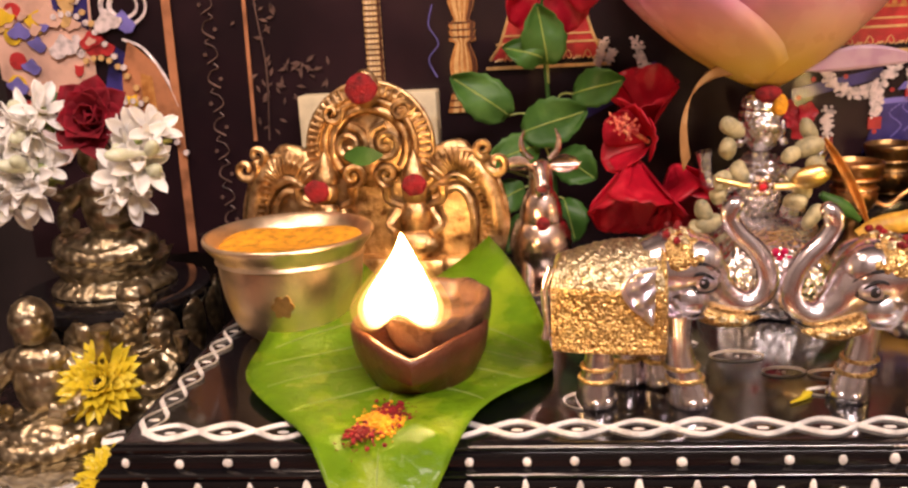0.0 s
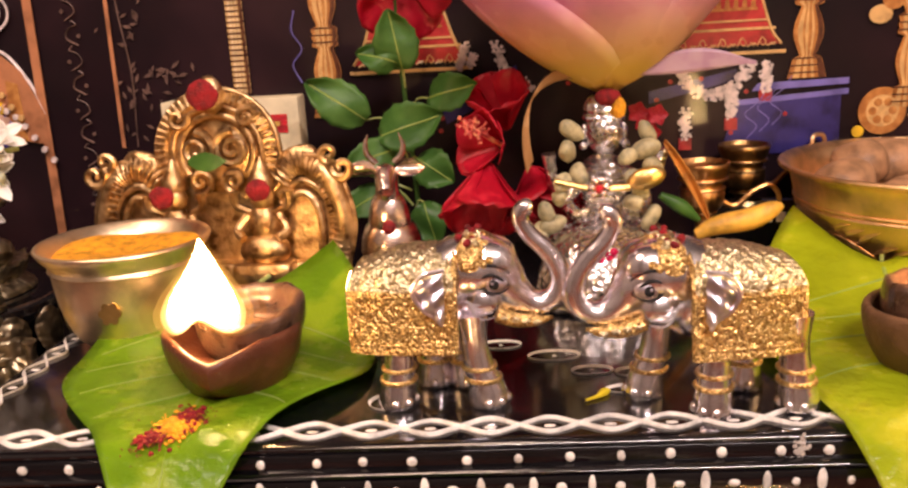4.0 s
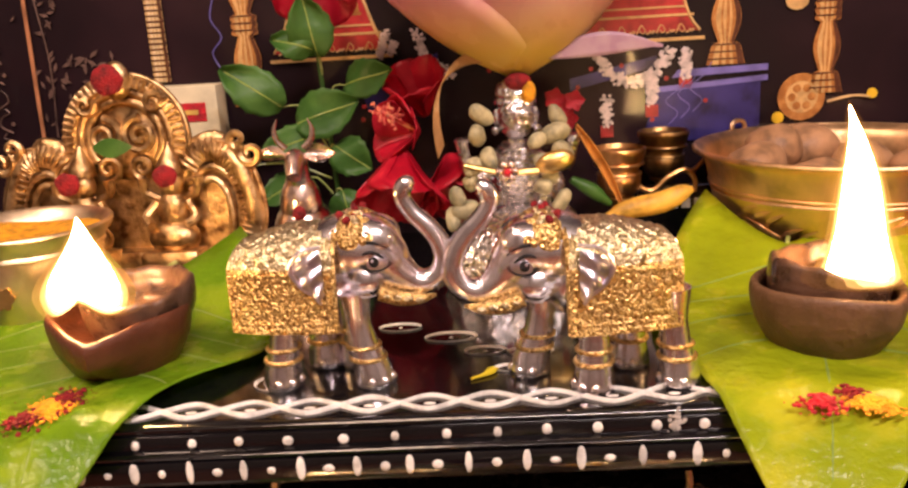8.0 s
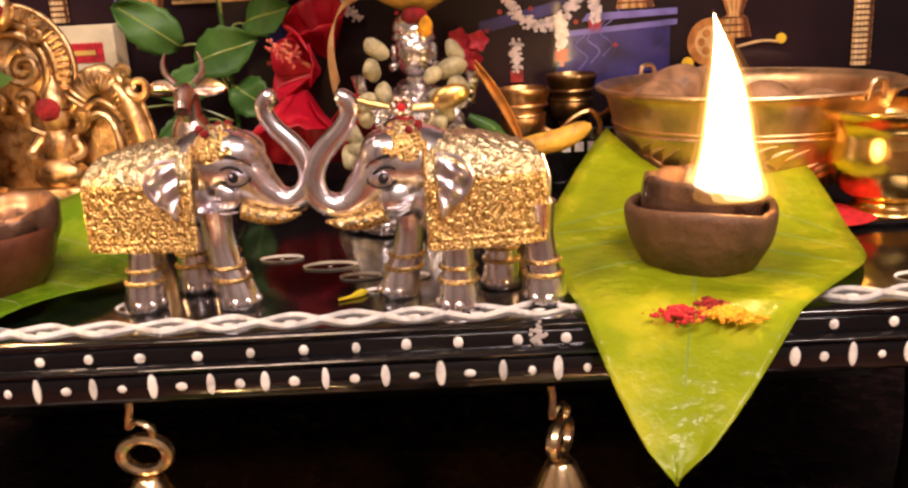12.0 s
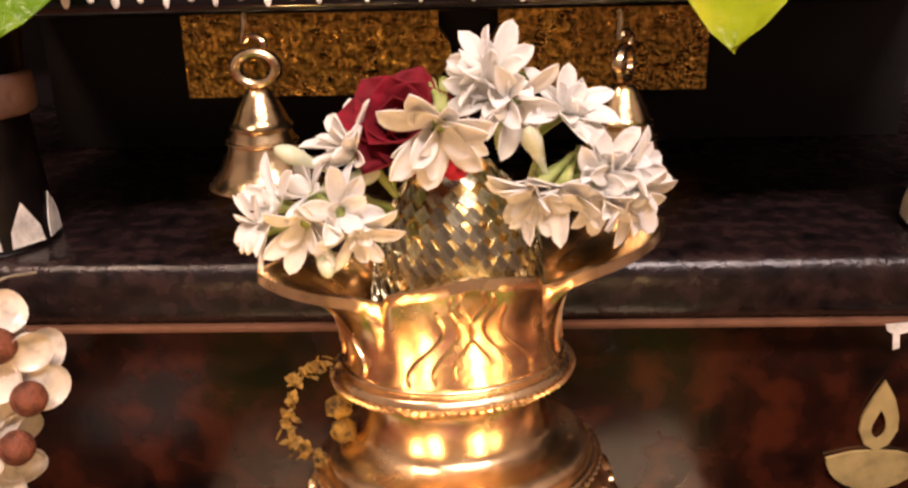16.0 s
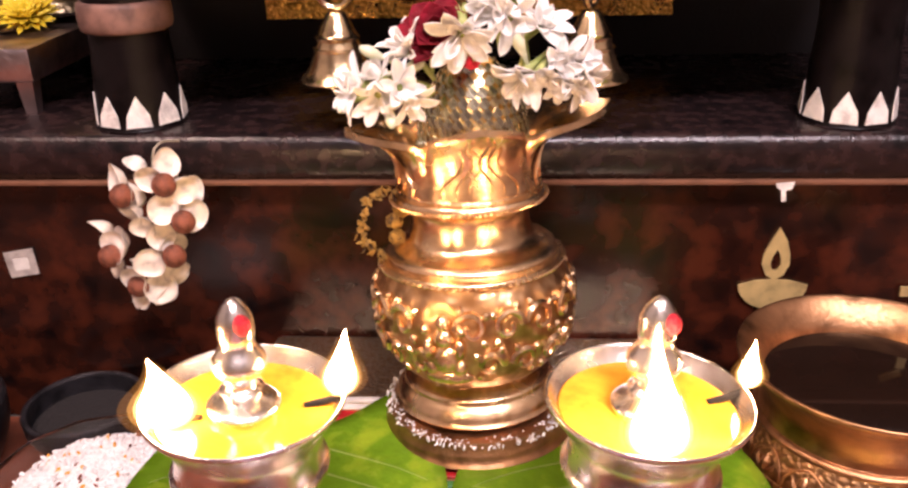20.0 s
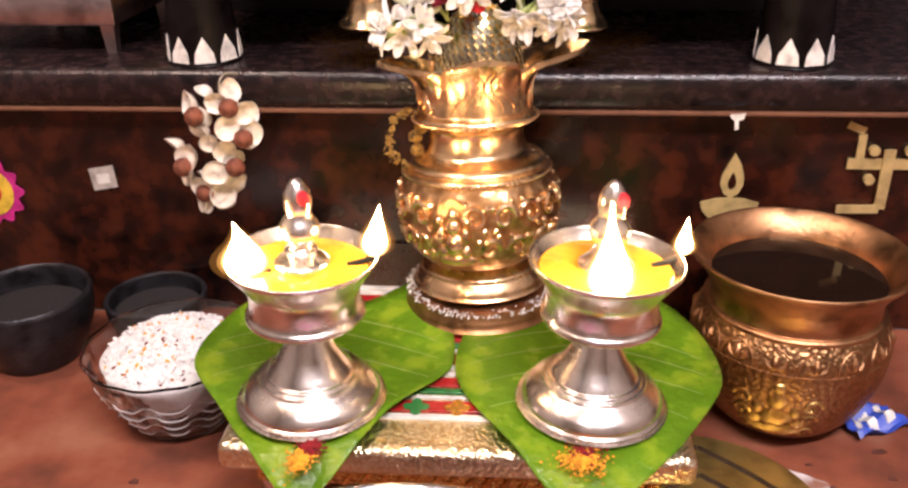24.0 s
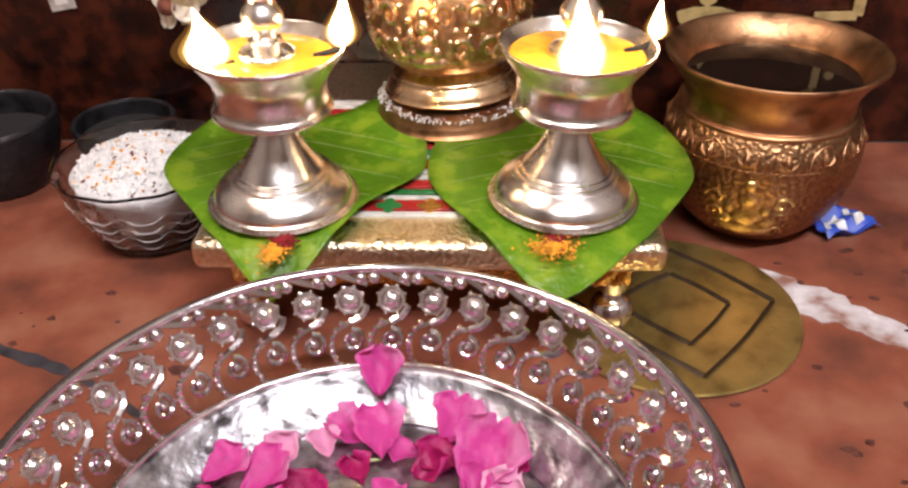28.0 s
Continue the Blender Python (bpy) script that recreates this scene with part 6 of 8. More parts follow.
def turmeric_bowl():
    e = thing("turmeric_bowl", (-0.0910, 0.4150, STOP), "silver-gold bowl full of orange turmeric powder", "bowl")
    part("bowl", lathe(profile([(0.003, 0.004), (0.020, 0.0), (0.023, 0.002), (0.0300, 0.008), (0.0350, 0.022), (0.0370, 0.036), (0.0380, 0.045), (0.0430, 0.0520), (0.0440, 0.0545), (0.0420, 0.0552), (0.0365, 0.0485), (0.0365, 0.042), (0.003, 0.040)], 4), 64), BOWL_METAL, e)
    part("flower_mark", slab([(r * math.cos(a), r * math.sin(a)) for a in np.linspace(0, 2 * math.pi, 41)[:-1] for r in (0.006 * (0.7 + 0.3 * abs(math.cos(3 * a))),)], 0, 0.0008, pose(0.004, -0.0362, 0.026, 84, 0, 0)), BRASS, e, "pressed flower emblem")
    part("powder", lathe(profile([(0.0362, 0.044), (0.0372, 0.0492), (0.024, 0.0512), (0.010, 0.0485), (0.0005, 0.0480)], 3), 48, wave=lambda a, r, z: (r, z + 0.0015 * math.sin(3 * a) * r / 0.03)), TURMERIC, e, "orange turmeric powder")
    return e


BOWL_METAL = material("pale_brass", (0.88, 0.67, 0.44), 0.36, 1.0, 0.15, 50, 0.1, 300)
turmeric_bowl()


def arch_plaque():
    """Brass plaque of three scrolled arches with two seated figures, as one plain mesh."""
    bm = bmesh.new()
    block((0, 0.006, 0.012), (0.130, 0.024, 0.024), 0.003, bm=bm)
    block((0, 0.010, 0.045), (0.085, 0.006, 0.080), 0.002, bm=bm)
    def arch(cx, cz, r, tube_r, a0, a1, y=0.0, ridges=0):
        pts = [(cx + r * math.cos(a), y, cz + r * math.sin(a), tube_r) for a in np.linspace(a0, a1, 26)]
        tube(pts, 10, bm=bm, steps=2)
        if ridges:
            for a in np.linspace(a0, a1, ridges):
                tube([(cx + (r - 0.002) * math.cos(a), y - 0.0040, cz + (r - 0.002) * math.sin(a), 0.0012), (cx + (r + 0.0045) * math.cos(a), y - 0.003, cz + (r + 0.0045) * math.sin(a), 0.0014)], 6, bm=bm, steps=0)
    def scroll(cx, cz, r, turn, start, y=-0.004, w=0.0022):
        pts = [(cx + r * (1 - t * 0.85) * math.cos(start + turn * t), y - 0.002 * t, cz + r * (1 - t * 0.85) * math.sin(start + turn * t), w * (1 - 0.4 * t)) for t in np.linspace(0, 1, 22)]
        tube(pts, 7, bm=bm, steps=2)
    # crown of the middle arch
    arch(0.0, 0.088, 0.0315, 0.0034, -0.5, math.pi + 0.5, ridges=37)
    arch(0.0, 0.088, 0.0365, 0.0016, -0.45, math.pi + 0.45, 0.001)
    arch(0.0, 0.088, 0.0265, 0.0028, -0.55, math.pi + 0.55)
    arch(0.0, 0.088, 0.0215, 0.0030, -0.6, math.pi + 0.6)
    ball((0, 0.004, 0.090), (0.026, 0.005, 0.026), bm=bm)
    for s in (-1, 1):
        scroll(s * 0.0105, 0.090, 0.0105, s * 10.5, math.pi / 2, w=0.0026)
        scroll(s * 0.010, 0.072, 0.007, -s * 9, -math.pi / 2)
        scroll(s * 0.020, 0.108, 0.006, s * 8, 0.3)
        # side arches
        pts = [(s * 0.030, 0, 0.064, 0.0040), (s * 0.046, 0, 0.079, 0.0045), (s * 0.062, -0.002, 0.075, 0.0052), (s * 0.0715, -0.002, 0.050, 0.0058), (s * 0.068, 0, 0.026, 0.0062), (s * 0.060, 0, 0.010, 0.0060)]
        tube(pts, 12, bm=bm, steps=6)
        path = curve(pts, 7)
        for i in range(3, len(path) - 1):
            p = path[i]
            way = Vector((path[i + 1][0] - path[i - 1][0], 0, path[i + 1][2] - path[i - 1][2])).normalized()
            out = Vector((-way.z, 0, way.x)) * (-s)
            out = out if out.x * s > 0 or out.z > 0.5 else -out
            a, b = Vector((p[0], -0.004, p[2])) - out * 0.0075, Vector((p[0], -0.0035, p[2])) + out * 0.0042
            tube([(*a, 0.0008), (*(a * 0.5 + b * 0.5 + Vector((0, -0.0024, 0))), 0.0012), (*b, 0.0017)], 6, bm=bm, steps=3)
            ball((p[0] - out.x * 0.003, 0.003, p[2] - out.z * 0.003), (0.0085, 0.004, 0.0085), bm=bm, u=8, v=6)
        tube([(s * 0.036, 0, 0.073, 0.0012), (s * 0.050, 0, 0.0850, 0.0015), (s * 0.0675, -0.001, 0.0785, 0.0016), (s * 0.0775, -0.001, 0.050, 0.0016), (s * 0.0735, 0, 0.025, 0.0016), (s * 0.066, 0, 0.009, 0.0014)], 8, bm=bm, steps=5)
        inner = [(s * 0.036, -0.003, 0.058, 0.0022), (s * 0.050, -0.003, 0.064, 0.0022), (s * 0.058, -0.003, 0.052, 0.0022), (s * 0.058, -0.003, 0.030, 0.0022), (s * 0.052, -0.003, 0.014, 0.0022)]
        tube(inner, 8, bm=bm, steps=5)
        ball((s * 0.046, 0.006, 0.040), (0.024, 0.005, 0.034), bm=bm)
        tube([(s * 0.034, -0.001, 0.062, 0.0026), (s * 0.049, -0.001, 0.071, 0.0028), (s * 0.0625, -0.001, 0.060, 0.0028), (s * 0.064, -0.001, 0.036, 0.0028), (s * 0.057, -0.001, 0.012, 0.0026)], 8, bm=bm, steps=5)
        scroll(s * 0.073, 0.0775, 0.0075, s * 8, math.pi / 2 + s * 0.8, w=0.0030)
        scroll(s * 0.066, 0.0855, 0.0055, -s * 7, -math.pi / 2, w=0.0026)
        # seated plain figure
        x = s * 0.026
        ball((x, -0.008, 0.032), (0.015, 0.010, 0.010), bm=bm)
        ball((x, -0.006, 0.046), (0.0095, 0.007, 0.013), bm=bm)
        ball((x, -0.006, 0.0625), (0.0075, 0.0065, 0.0085), bm=bm)
        lathe(profile([(0.008, 0.0), (0.0072, 0.006), (0.003, 0.013), (0.0005, 0.018)], 3), 14, pose(x, -0.005, 0.068), bm)
        for q in (-1, 1):
            tube([(x + q * 0.009, -0.006, 0.052, 0.0030), (x + q * 0.0145, -0.010, 0.044, 0.0028), (x + q * 0.010, -0.015, 0.040, 0.0026)], 8, bm=bm, steps=3)
            tube([(x + q * 0.008, -0.004, 0.054, 0.0026), (x + q * 0.0155, -0.006, 0.058, 0.0024), (x + q * 0.0160, -0.007, 0.066, 0.0032)], 8, bm=bm, steps=3)
        block((x, -0.010, 0.020), (0.034, 0.022, 0.012), 0.003, bm=bm)
    ball((0, -0.004, 0.121), (0.008, 0.005, 0.011), bm=bm)
    ob = part("arch_plaque", bm, PLAQUE)
    ob.matrix_basis = pose(-0.0570, 0.4720, STOP, -4, 0, -3)
    return tagged(ob, "antique brass triple-arch plaque with scrolls and two plain figures", "plaque")


PLAQUE = material("antique_brass", (0.56, 0.36, 0.17), 0.36, 1.0, 0.28, 130, 0.35, 420, dark=(0.18, 0.09, 0.035), tone=(0.72, 0.50, 0.27))
arch_plaque()
for x, y, z, r, mt, lb in ((-0.0565, 0.4630, 0.492, 0.0088, KUMKUM, "red"), (-0.0845, 0.4570, 0.437, 0.0070, KUMKUM, "red"), (-0.0300, 0.4570, 0.439, 0.0070, KUMKUM, "red")):
    e = thing("kumkum_mark", (x, y, z), "round dab of dark red kumkum pressed on the brass plaque", "powder mark", "kumkum marks")
    bm = ball((0, 0, 0), (r, 0.0022, r * 0.95), u=24, v=14)
    for v in bm.verts:
        v.co += noise.noise_vector((v.co + Vector((x, 0, z))) * 170) * 0.0012
    part("dab", bm, mt, e)
e = thing("green_leaf_bit", (-0.057, 0.4590, 0.4560), "small green leaf stuck on the brass plaque", "leaf")
part("leaf", sheet(lambda u, v: ((u - 0.5) * 0.022, -0.002 * math.sin(3 * u), (v - 0.5) * 0.011 * math.sin(math.pi * min(1, u * 0.9 + 0.08))), 8, 4, 0.0004), PLANT, e)


def cow():
    bm = bmesh.new()
    ball((0, 0, 0.026), (0.0185, 0.020, 0.024), bm=bm)
    ball((0, -0.004, 0.044), (0.0125, 0.012, 0.020), bm=bm)
    tube([(0, -0.004, 0.050, 0.0075), (0, -0.007, 0.063, 0.0070), (0, -0.011, 0.072, 0.0068), (0, -0.018, 0.069, 0.0050), (0, -0.023, 0.064, 0.0042)], 14, bm=bm)
    for s in (-1, 1):
        petal(0.0165, 0.0095, 0.6, 0.05, 0.8, pose(s * 0.006, -0.009, 0.0745, 65, 0, 0 if s > 0 else 180), bm, thick=0.0012)
        tube([(s * 0.005, -0.009, 0.078, 0.0020), (s * 0.0095, -0.009, 0.083, 0.0018), (s * 0.0105, -0.009, 0.089, 0.0013), (s * 0.0085, -0.009, 0.0950, 0.0004)], 8, bm=bm)
        tube([(s * 0.008, -0.010, 0.020, 0.0055), (s * 0.009, -0.016, 0.008, 0.0042), (s * 0.009, -0.018, 0.0003, 0.0046)], 10, bm=bm)
        ball((s * 0.0045, -0.015, 0.0725), 0.0011, bm=bm, u=8, v=6)
    ball((0, -0.0165, 0.0425), (0.004, 0.003, 0.004), bm=bm, u=10, v=8, mat=1)
    block((0, 0, 0.0015), (0.036, 0.044, 0.003), 0.001, bm=bm)
    ob = part("cow_figurine", bm, (COW, KUMKUM))
    ob.matrix_basis = pose(0.0395, 0.4820, STOP, 0, 0, 4)
    return tagged(ob, "rosy silver seated cow figurine with upright horns", "figurine")


COW = material("rosy_silver", (0.74, 0.56, 0.48), 0.24, 1.0, 0.2, 90, 0.2, 300)
cow()


def seated_idol(place, s, mat, label, rz=0.0, crown=True, base=True, name="seated_figure"):
    """A plain seated figure on a lotus seat."""
    bm = bmesh.new()
    z = 0.0
    if base:
        lathe(profile([(0.004, 0.0), (0.036, 0.0), (0.038, 0.004), (0.031, 0.010), (0.036, 0.016), (0.034, 0.020), (0.004, 0.021)], 3), 32, bm=bm)
        for k in range(14):
            petal(0.016, 0.013, 0.5, 0.1, 0.7, pose(0, 0, 0.008, 0, 0, 360 * k / 14) @ pose(0.030, 0, 0, 0, -55, 0), bm, thick=0.0012)
        z = 0.018
    ball((0, -0.002, z + 0.010), (0.031, 0.022, 0.011), bm=bm)
    for q in (-1, 1):
        tube([(q * 0.012, 0.0, z + 0.012, 0.009), (q * 0.028, -0.006, z + 0.010, 0.008), (q * 0.010, -0.022, z + 0.006, 0.006), (-q * 0.006, -0.023, z + 0.005, 0.005)], 10, bm=bm)
        tube([(q * 0.012, 0, z + 0.045, 0.0055), (q * 0.024, -0.004, z + 0.033, 0.0048), (q * 0.018, -0.018, z + 0.026, 0.0042), (q * 0.010, -0.022, z + 0.028, 0.0044)], 9, bm=bm)
        tube([(q * 0.013, 0.002, z + 0.047, 0.0048), (q * 0.029, 0.0, z + 0.042, 0.0042), (q * 0.033, -0.004, z + 0.054, 0.0038), (q * 0.034, -0.005, z + 0.062, 0.0052)], 9, bm=bm)
    ball((0, 0, z + 0.034), (0.0145, 0.0105, 0.020), bm=bm)
    ball((0, -0.002, z + 0.047), (0.0165, 0.009, 0.008), bm=bm)
    if crown:
        tube([(0, 0, z + 0.050, 0.0060), (0, 0, z + 0.060, 0.0062)], 14, bm=bm, steps=0)
        ball((0, -0.003, z + 0.0745), (0.0118, 0.0115, 0.0150), bm=bm, u=24, v=18)
        ball((0, -0.0142, z + 0.0735), (0.0016, 0.0020, 0.0034), bm=bm, u=10, v=8)
        for q in (-1, 1):
            ball((q * 0.0046, -0.0128, z + 0.0768), (0.0026, 0.0012, 0.0010), bm=bm, u=10, v=6)
            ball((q * 0.0120, -0.003, z + 0.0740), (0.0022, 0.0030, 0.0052), bm=bm, u=10, v=8)
            ball((q * 0.0128, -0.004, z + 0.0660), 0.0028, bm=bm, u=10, v=8)
        ball((0, -0.0134, z + 0.0682), (0.0030, 0.0012, 0.0010), bm=bm, u=10, v=6)
        lathe(profile([(0.0118, 0.0), (0.0130, 0.0015), (0.0126, 0.0040), (0.0118, 0.0048), (0.0122, 0.0075), (0.0112, 0.0115), (0.0085, 0.0150), (0.001, 0.0165)], 3), 32, pose(0, 0, z + 0.080), bm, wave=lambda a, r, h: (r * (1 + 0.035 * math.sin(14 * a)), h))
        for k in range(3):
            merge(bm, torus(0.0105 + 0.0030 * k, z + 0.0575 - 0.0035 * k, 0.0011, 28, pose(0, -0.002, 0), wave=lambda a, r, h: (r + 0.0004 * math.cos(22 * a), h - 0.003 * (1 - math.sin(a)) * 0.5)))
    else:
        ball((0, -0.002, z + 0.0665), (0.0105, 0.0105, 0.0125), bm=bm)
    bmesh.ops.transform(bm, matrix=Matrix.Scale(s, 4), verts=bm.verts)
    ob = part(name, bm, mat)
    ob.matrix_basis = pose(*place, 0, 0, rz)
    return tagged(ob, label, "statue")


seated_idol((0.1655, 0.4960, STOP), 0.95, SILVER_RELIEF, "bright silver seated figure on a lotus seat holding a lute", name="silver_figure")

# ---- flowers, bowls and small lamps behind the elephants ----


def lotus():
    e = thing("lotus_flower", (0.168, 0.500, 0.4800), "large pink lotus with a yellow heart resting on the silver figure", "lotus")
    rnd = random.Random(5)
    rows = [(a, 26, 0.118, 0.074, 0.30) for a in (-158, 172, 130, 92, 55, 12, -24)] + [(a, 44, 0.108, 0.068, 0.22) for a in (-150, -35, 150, 30, 110, 70)] + [(-94, 30, 0.106, 0.098, 0.34), (-128, 40, 0.108, 0.080, 0.26), (-58, 40, 0.108, 0.080, 0.26), (90, 62, 0.09, 0.06, 0.1)]
    for a, tilt, ln, wd, cl in rows:
        m = pose(0, 0, 0.0, 0, 0, a + rnd.uniform(-5, 5)) @ pose(0.006, 0, 0.0, 0, -tilt + rnd.uniform(-4, 4), 0)
        part("petal", petal(ln * rnd.uniform(0.94, 1.06), wd * rnd.uniform(0.94, 1.06), 0.50, cl, 0.72, m, nu=12, nv=10, thick=0.0006, blunt=0.58), LOTUS, e, smooth=180)
    part("sepal", sheet(lambda u, v: (-0.012 - 0.036 * math.sin(1.9 * u) + 0.004 * (v - 0.5), -0.012 - 0.008 * u, 0.012 + 0.004 * math.sin(3 * u) - 0.052 * u * u + 0.008 * (v - 0.5)), 12, 4, 0.0005), DRY_PETAL, e, "dry brown curled petal", smooth=180)
    part("sepal", sheet(lambda u, v: (0.012 + 0.066 * u, -0.014 - 0.010 * u, 0.010 + 0.006 * math.sin(2.6 * u) + 0.013 * (v - 0.5) * math.sin(3.0 * min(1, u + 0.05))), 12, 5, 0.0005), MAUVE, e, "drooping mauve petal", smooth=180)
    return e


MAUVE = leafy("mauve_petal", (0.50, 0.30, 0.42), (0.60, 0.42, 0.50), 40, 0.3)
lotus()


def hibiscus(place, label, seed, size=0.05, way=(0, -0.8, -0.3), stamen=True, close=40):
    """Five broad overlapping petals; close: how far they fold towards the flower's way."""
    rnd = random.Random(seed)
    e = thing("hibiscus", place, label, "hibiscus", "red hibiscus flowers")
    base = facing(0, 0, 0, way)
    for i in range(5):
        m = base @ pose(0, 0, 0, 0, 0, 72 * i + rnd.uniform(-10, 10)) @ pose(0.003, 0, 0, 0, -close + rnd.uniform(-9, 9), 0)
        ln, wd, ph = size * rnd.uniform(0.9, 1.08), size * rnd.uniform(0.92, 1.05), rnd.uniform(0, 6)

        def f(u, v, ln=ln, wd=wd, ph=ph):
            s = 2 * v - 1
            w = 0.5 * wd * min(1.0, 0.16 + 1.15 * u ** 0.9) * (1 - 0.55 * max(0.0, (u - 0.72) / 0.28) ** 2)
            return (ln * (u - 0.05 * s * s * u), w * s, ln * (-0.10 * u * u) + 0.28 * w * s * s + 0.025 * ln * u * math.sin(7 * s + ph))
        part("petal", sheet(f, 12, 12, 0.0005, m), HIBISCUS, e, smooth=180)
    if stamen:
        w = Vector(way).normalized()
        tip = w * size * 1.0 + Vector((0, 0, 0.012))
        bm = tube([(0, 0, 0, 0.0016), (*(tip * 0.6), 0.0013), (*tip, 0.0010)], 7)
        for k in range(46):
            t = rnd.uniform(0.55, 1.0)
            d = Vector((rnd.gauss(0, 1), rnd.gauss(0, 1), rnd.gauss(0, 1))).normalized() * rnd.uniform(0.004, 0.008)
            p = tip * t
            tube([(*p, 0.0003), (*(p + d), 0.0002)], 4, bm=bm, steps=0)
            ball(p + d, 0.0009, bm=bm, u=6, v=4)
        part("stamen", bm, STAMEN, e, "pinkish red stamen with pollen dots")
    return e


STAMEN = material("stamen_pink", (0.75, 0.12, 0.10), 0.6, 0.0, 0.3, 300, 0.1, tone=(0.85, 0.42, 0.20))
hibiscus((0.097, 0.512, 0.4380), "drooping bright red hibiscus flower", 1, 0.042, (-0.10, -0.50, -0.85), False, 62)
hibiscus((0.106, 0.522, 0.4480), "red hibiscus flower with a dotted stamen", 2, 0.028, (-0.75, -0.6, 0.15), True, 55)
hibiscus((0.124, 0.535, 0.4300), "dark red hibiscus flower behind the silver figure", 3, 0.040, (0.25, -0.6, -0.75), False, 60)
hibiscus((0.110, 0.545, 0.4560), "red hibiscus flower half open, pointing up", 6, 0.034, (-0.25, -0.45, 0.85), False, 66)
hibiscus((0.050, 0.545, 0.5500), "red hibiscus flower above the green leaves", 4, 0.034, (0.1, -0.8, -0.5), True)


def plant():
    e = thing("leafy_sprig", (0.050, 0.540, STOP), "sprig of fresh green leaves standing behind the cow", "plant")
    part("stem", tube([(0.002, 0, 0.0, 0.0016), (0.0, 0.002, 0.05, 0.0016), (-0.003, 0.003, 0.10, 0.0014), (-0.006, 0.004, 0.150, 0.0010), (-0.004, 0.0, 0.19, 0.0007)], 7), PLANT, e)
    rnd = random.Random(8)
    spots = [((0.047, 0.496), (0.041, 0.532), 0.026), ((0.022, 0.466), (-0.012, 0.492), 0.026), ((0.030, 0.455), (0.070, 0.468), 0.028), ((0.062, 0.477), (0.092, 0.486), 0.022), ((0.044, 0.500), (0.020, 0.508), 0.018), ((0.040, 0.447), (0.008, 0.438), 0.022), ((0.052, 0.440), (0.075, 0.425), 0.024), ((0.030, 0.420), (0.004, 0.408), 0.020), ((0.055, 0.412), (0.062, 0.385), 0.022), ((0.034, 0.400), (0.018, 0.380), 0.020), ((-0.005, 0.430), (-0.022, 0.415), 0.016)]
    for k, ((x0, z0), (x1, z1), w) in enumerate(spots):
        a, b = Vector((x0 - 0.050, -0.004 - 0.002 * (k % 3), z0 - STOP)), Vector((x1 - 0.050, -0.012 - 0.004 * (k % 2), z1 - STOP))
        d = b - a
        side = d.cross(Vector((0, -1, 0.25))).normalized()
        up = side.cross(d).normalized()
        def f(u, v, a=a, d=d, side=side, up=up, w=w):
            s = 2 * v - 1
            q = 0.54 * w * (math.sin(math.pi * min(1, 0.06 + 0.92 * u ** 0.85)) ** 0.7) * (1 + 0.05 * math.sin(34 * u))
            return a + d * u + side * (q * s) + up * (0.25 * q * s * s + 0.003 * math.sin(5 * u + 2 * s))
        leaf = part("leaf", sheet(f, 10, 8, 0.0004), PLANT, e, smooth=180)
        part("vein", tube([(*(f(u, 0.5) + up * 0.0003), 0.0006) for u in np.linspace(0.02, 0.94, 6)], 5, steps=2), LEAF_VEIN, leaf)
        part("leaf_stalk", tube([(*a, 0.0006), (*(a * 0.5 + Vector((-0.003, 0.002, a.z)) * 0.5), 0.0007), (-0.003, 0.003, max(0.0, a.z - 0.012), 0.0008)], 5, steps=2), STEM, e)
    return e


plant()

# pale green pods round the silver figure, its lute and blossoms
POD = material("pale_green_pod", (0.33, 0.29, 0.17), 0.55, 0.0, 0.3, 160, 0.3, 300, dark=(0.18, 0.17, 0.10), island=0.3)
rnd = random.Random(12)
for x, y, z, r in ((0.143, 0.474, 0.450, 0.0066), (0.149, 0.470, 0.437, 0.0060), (0.186, 0.474, 0.449, 0.0072), (0.190, 0.470, 0.439, 0.0068), (0.178, 0.466, 0.421, 0.0062), (0.138, 0.472, 0.424, 0.0056), (0.134, 0.474, 0.408, 0.0068), (0.188, 0.482, 0.458, 0.0056), (0.146, 0.478, 0.461, 0.0064), (0.180, 0.470, 0.434, 0.0056), (0.140, 0.470, 0.433, 0.0058), (0.130, 0.472, 0.416, 0.0056), (0.182, 0.468, 0.427, 0.0060), (0.127, 0.474, 0.403, 0.0060), (0.188, 0.468, 0.411, 0.0062), (0.176, 0.470, 0.446, 0.0050)):
    e = thing("green_pod", (x, y, z), "smooth pale green seed pod heaped against the silver figure", "pod", "green pods", rz=rnd.uniform(0, 180), ry=rnd.uniform(-70, 70))
    bm = ball((0, 0, 0), (r * 1.25, r * 0.72, r * 0.80), u=16, v=12)
    for v in bm.verts:
        v.co += noise.noise_vector(v.co * 130 + Vector((x * 900, z * 900, 0))) * 0.0016
    part("pod", bm, POD, e)
e = thing("lute", (0.168, 0.462, 0.428), "small gilt lute lying across the silver figure", "lute", ry=-16)
part("body", ball((0.018, 0, 0.002), (0.011, 0.004, 0.0062)), BRASS, e)
part("neck", tube([(0.008, 0, 0.0, 0.0022), (-0.012, 0, 0.006, 0.0018), (-0.030, 0.002, 0.016, 0.0016)], 8), BRASS, e)
e = thing("pink_blossom", (0.1585, 0.459, 0.431), "tiny pinkish metal flower on the silver figure", "blossom")
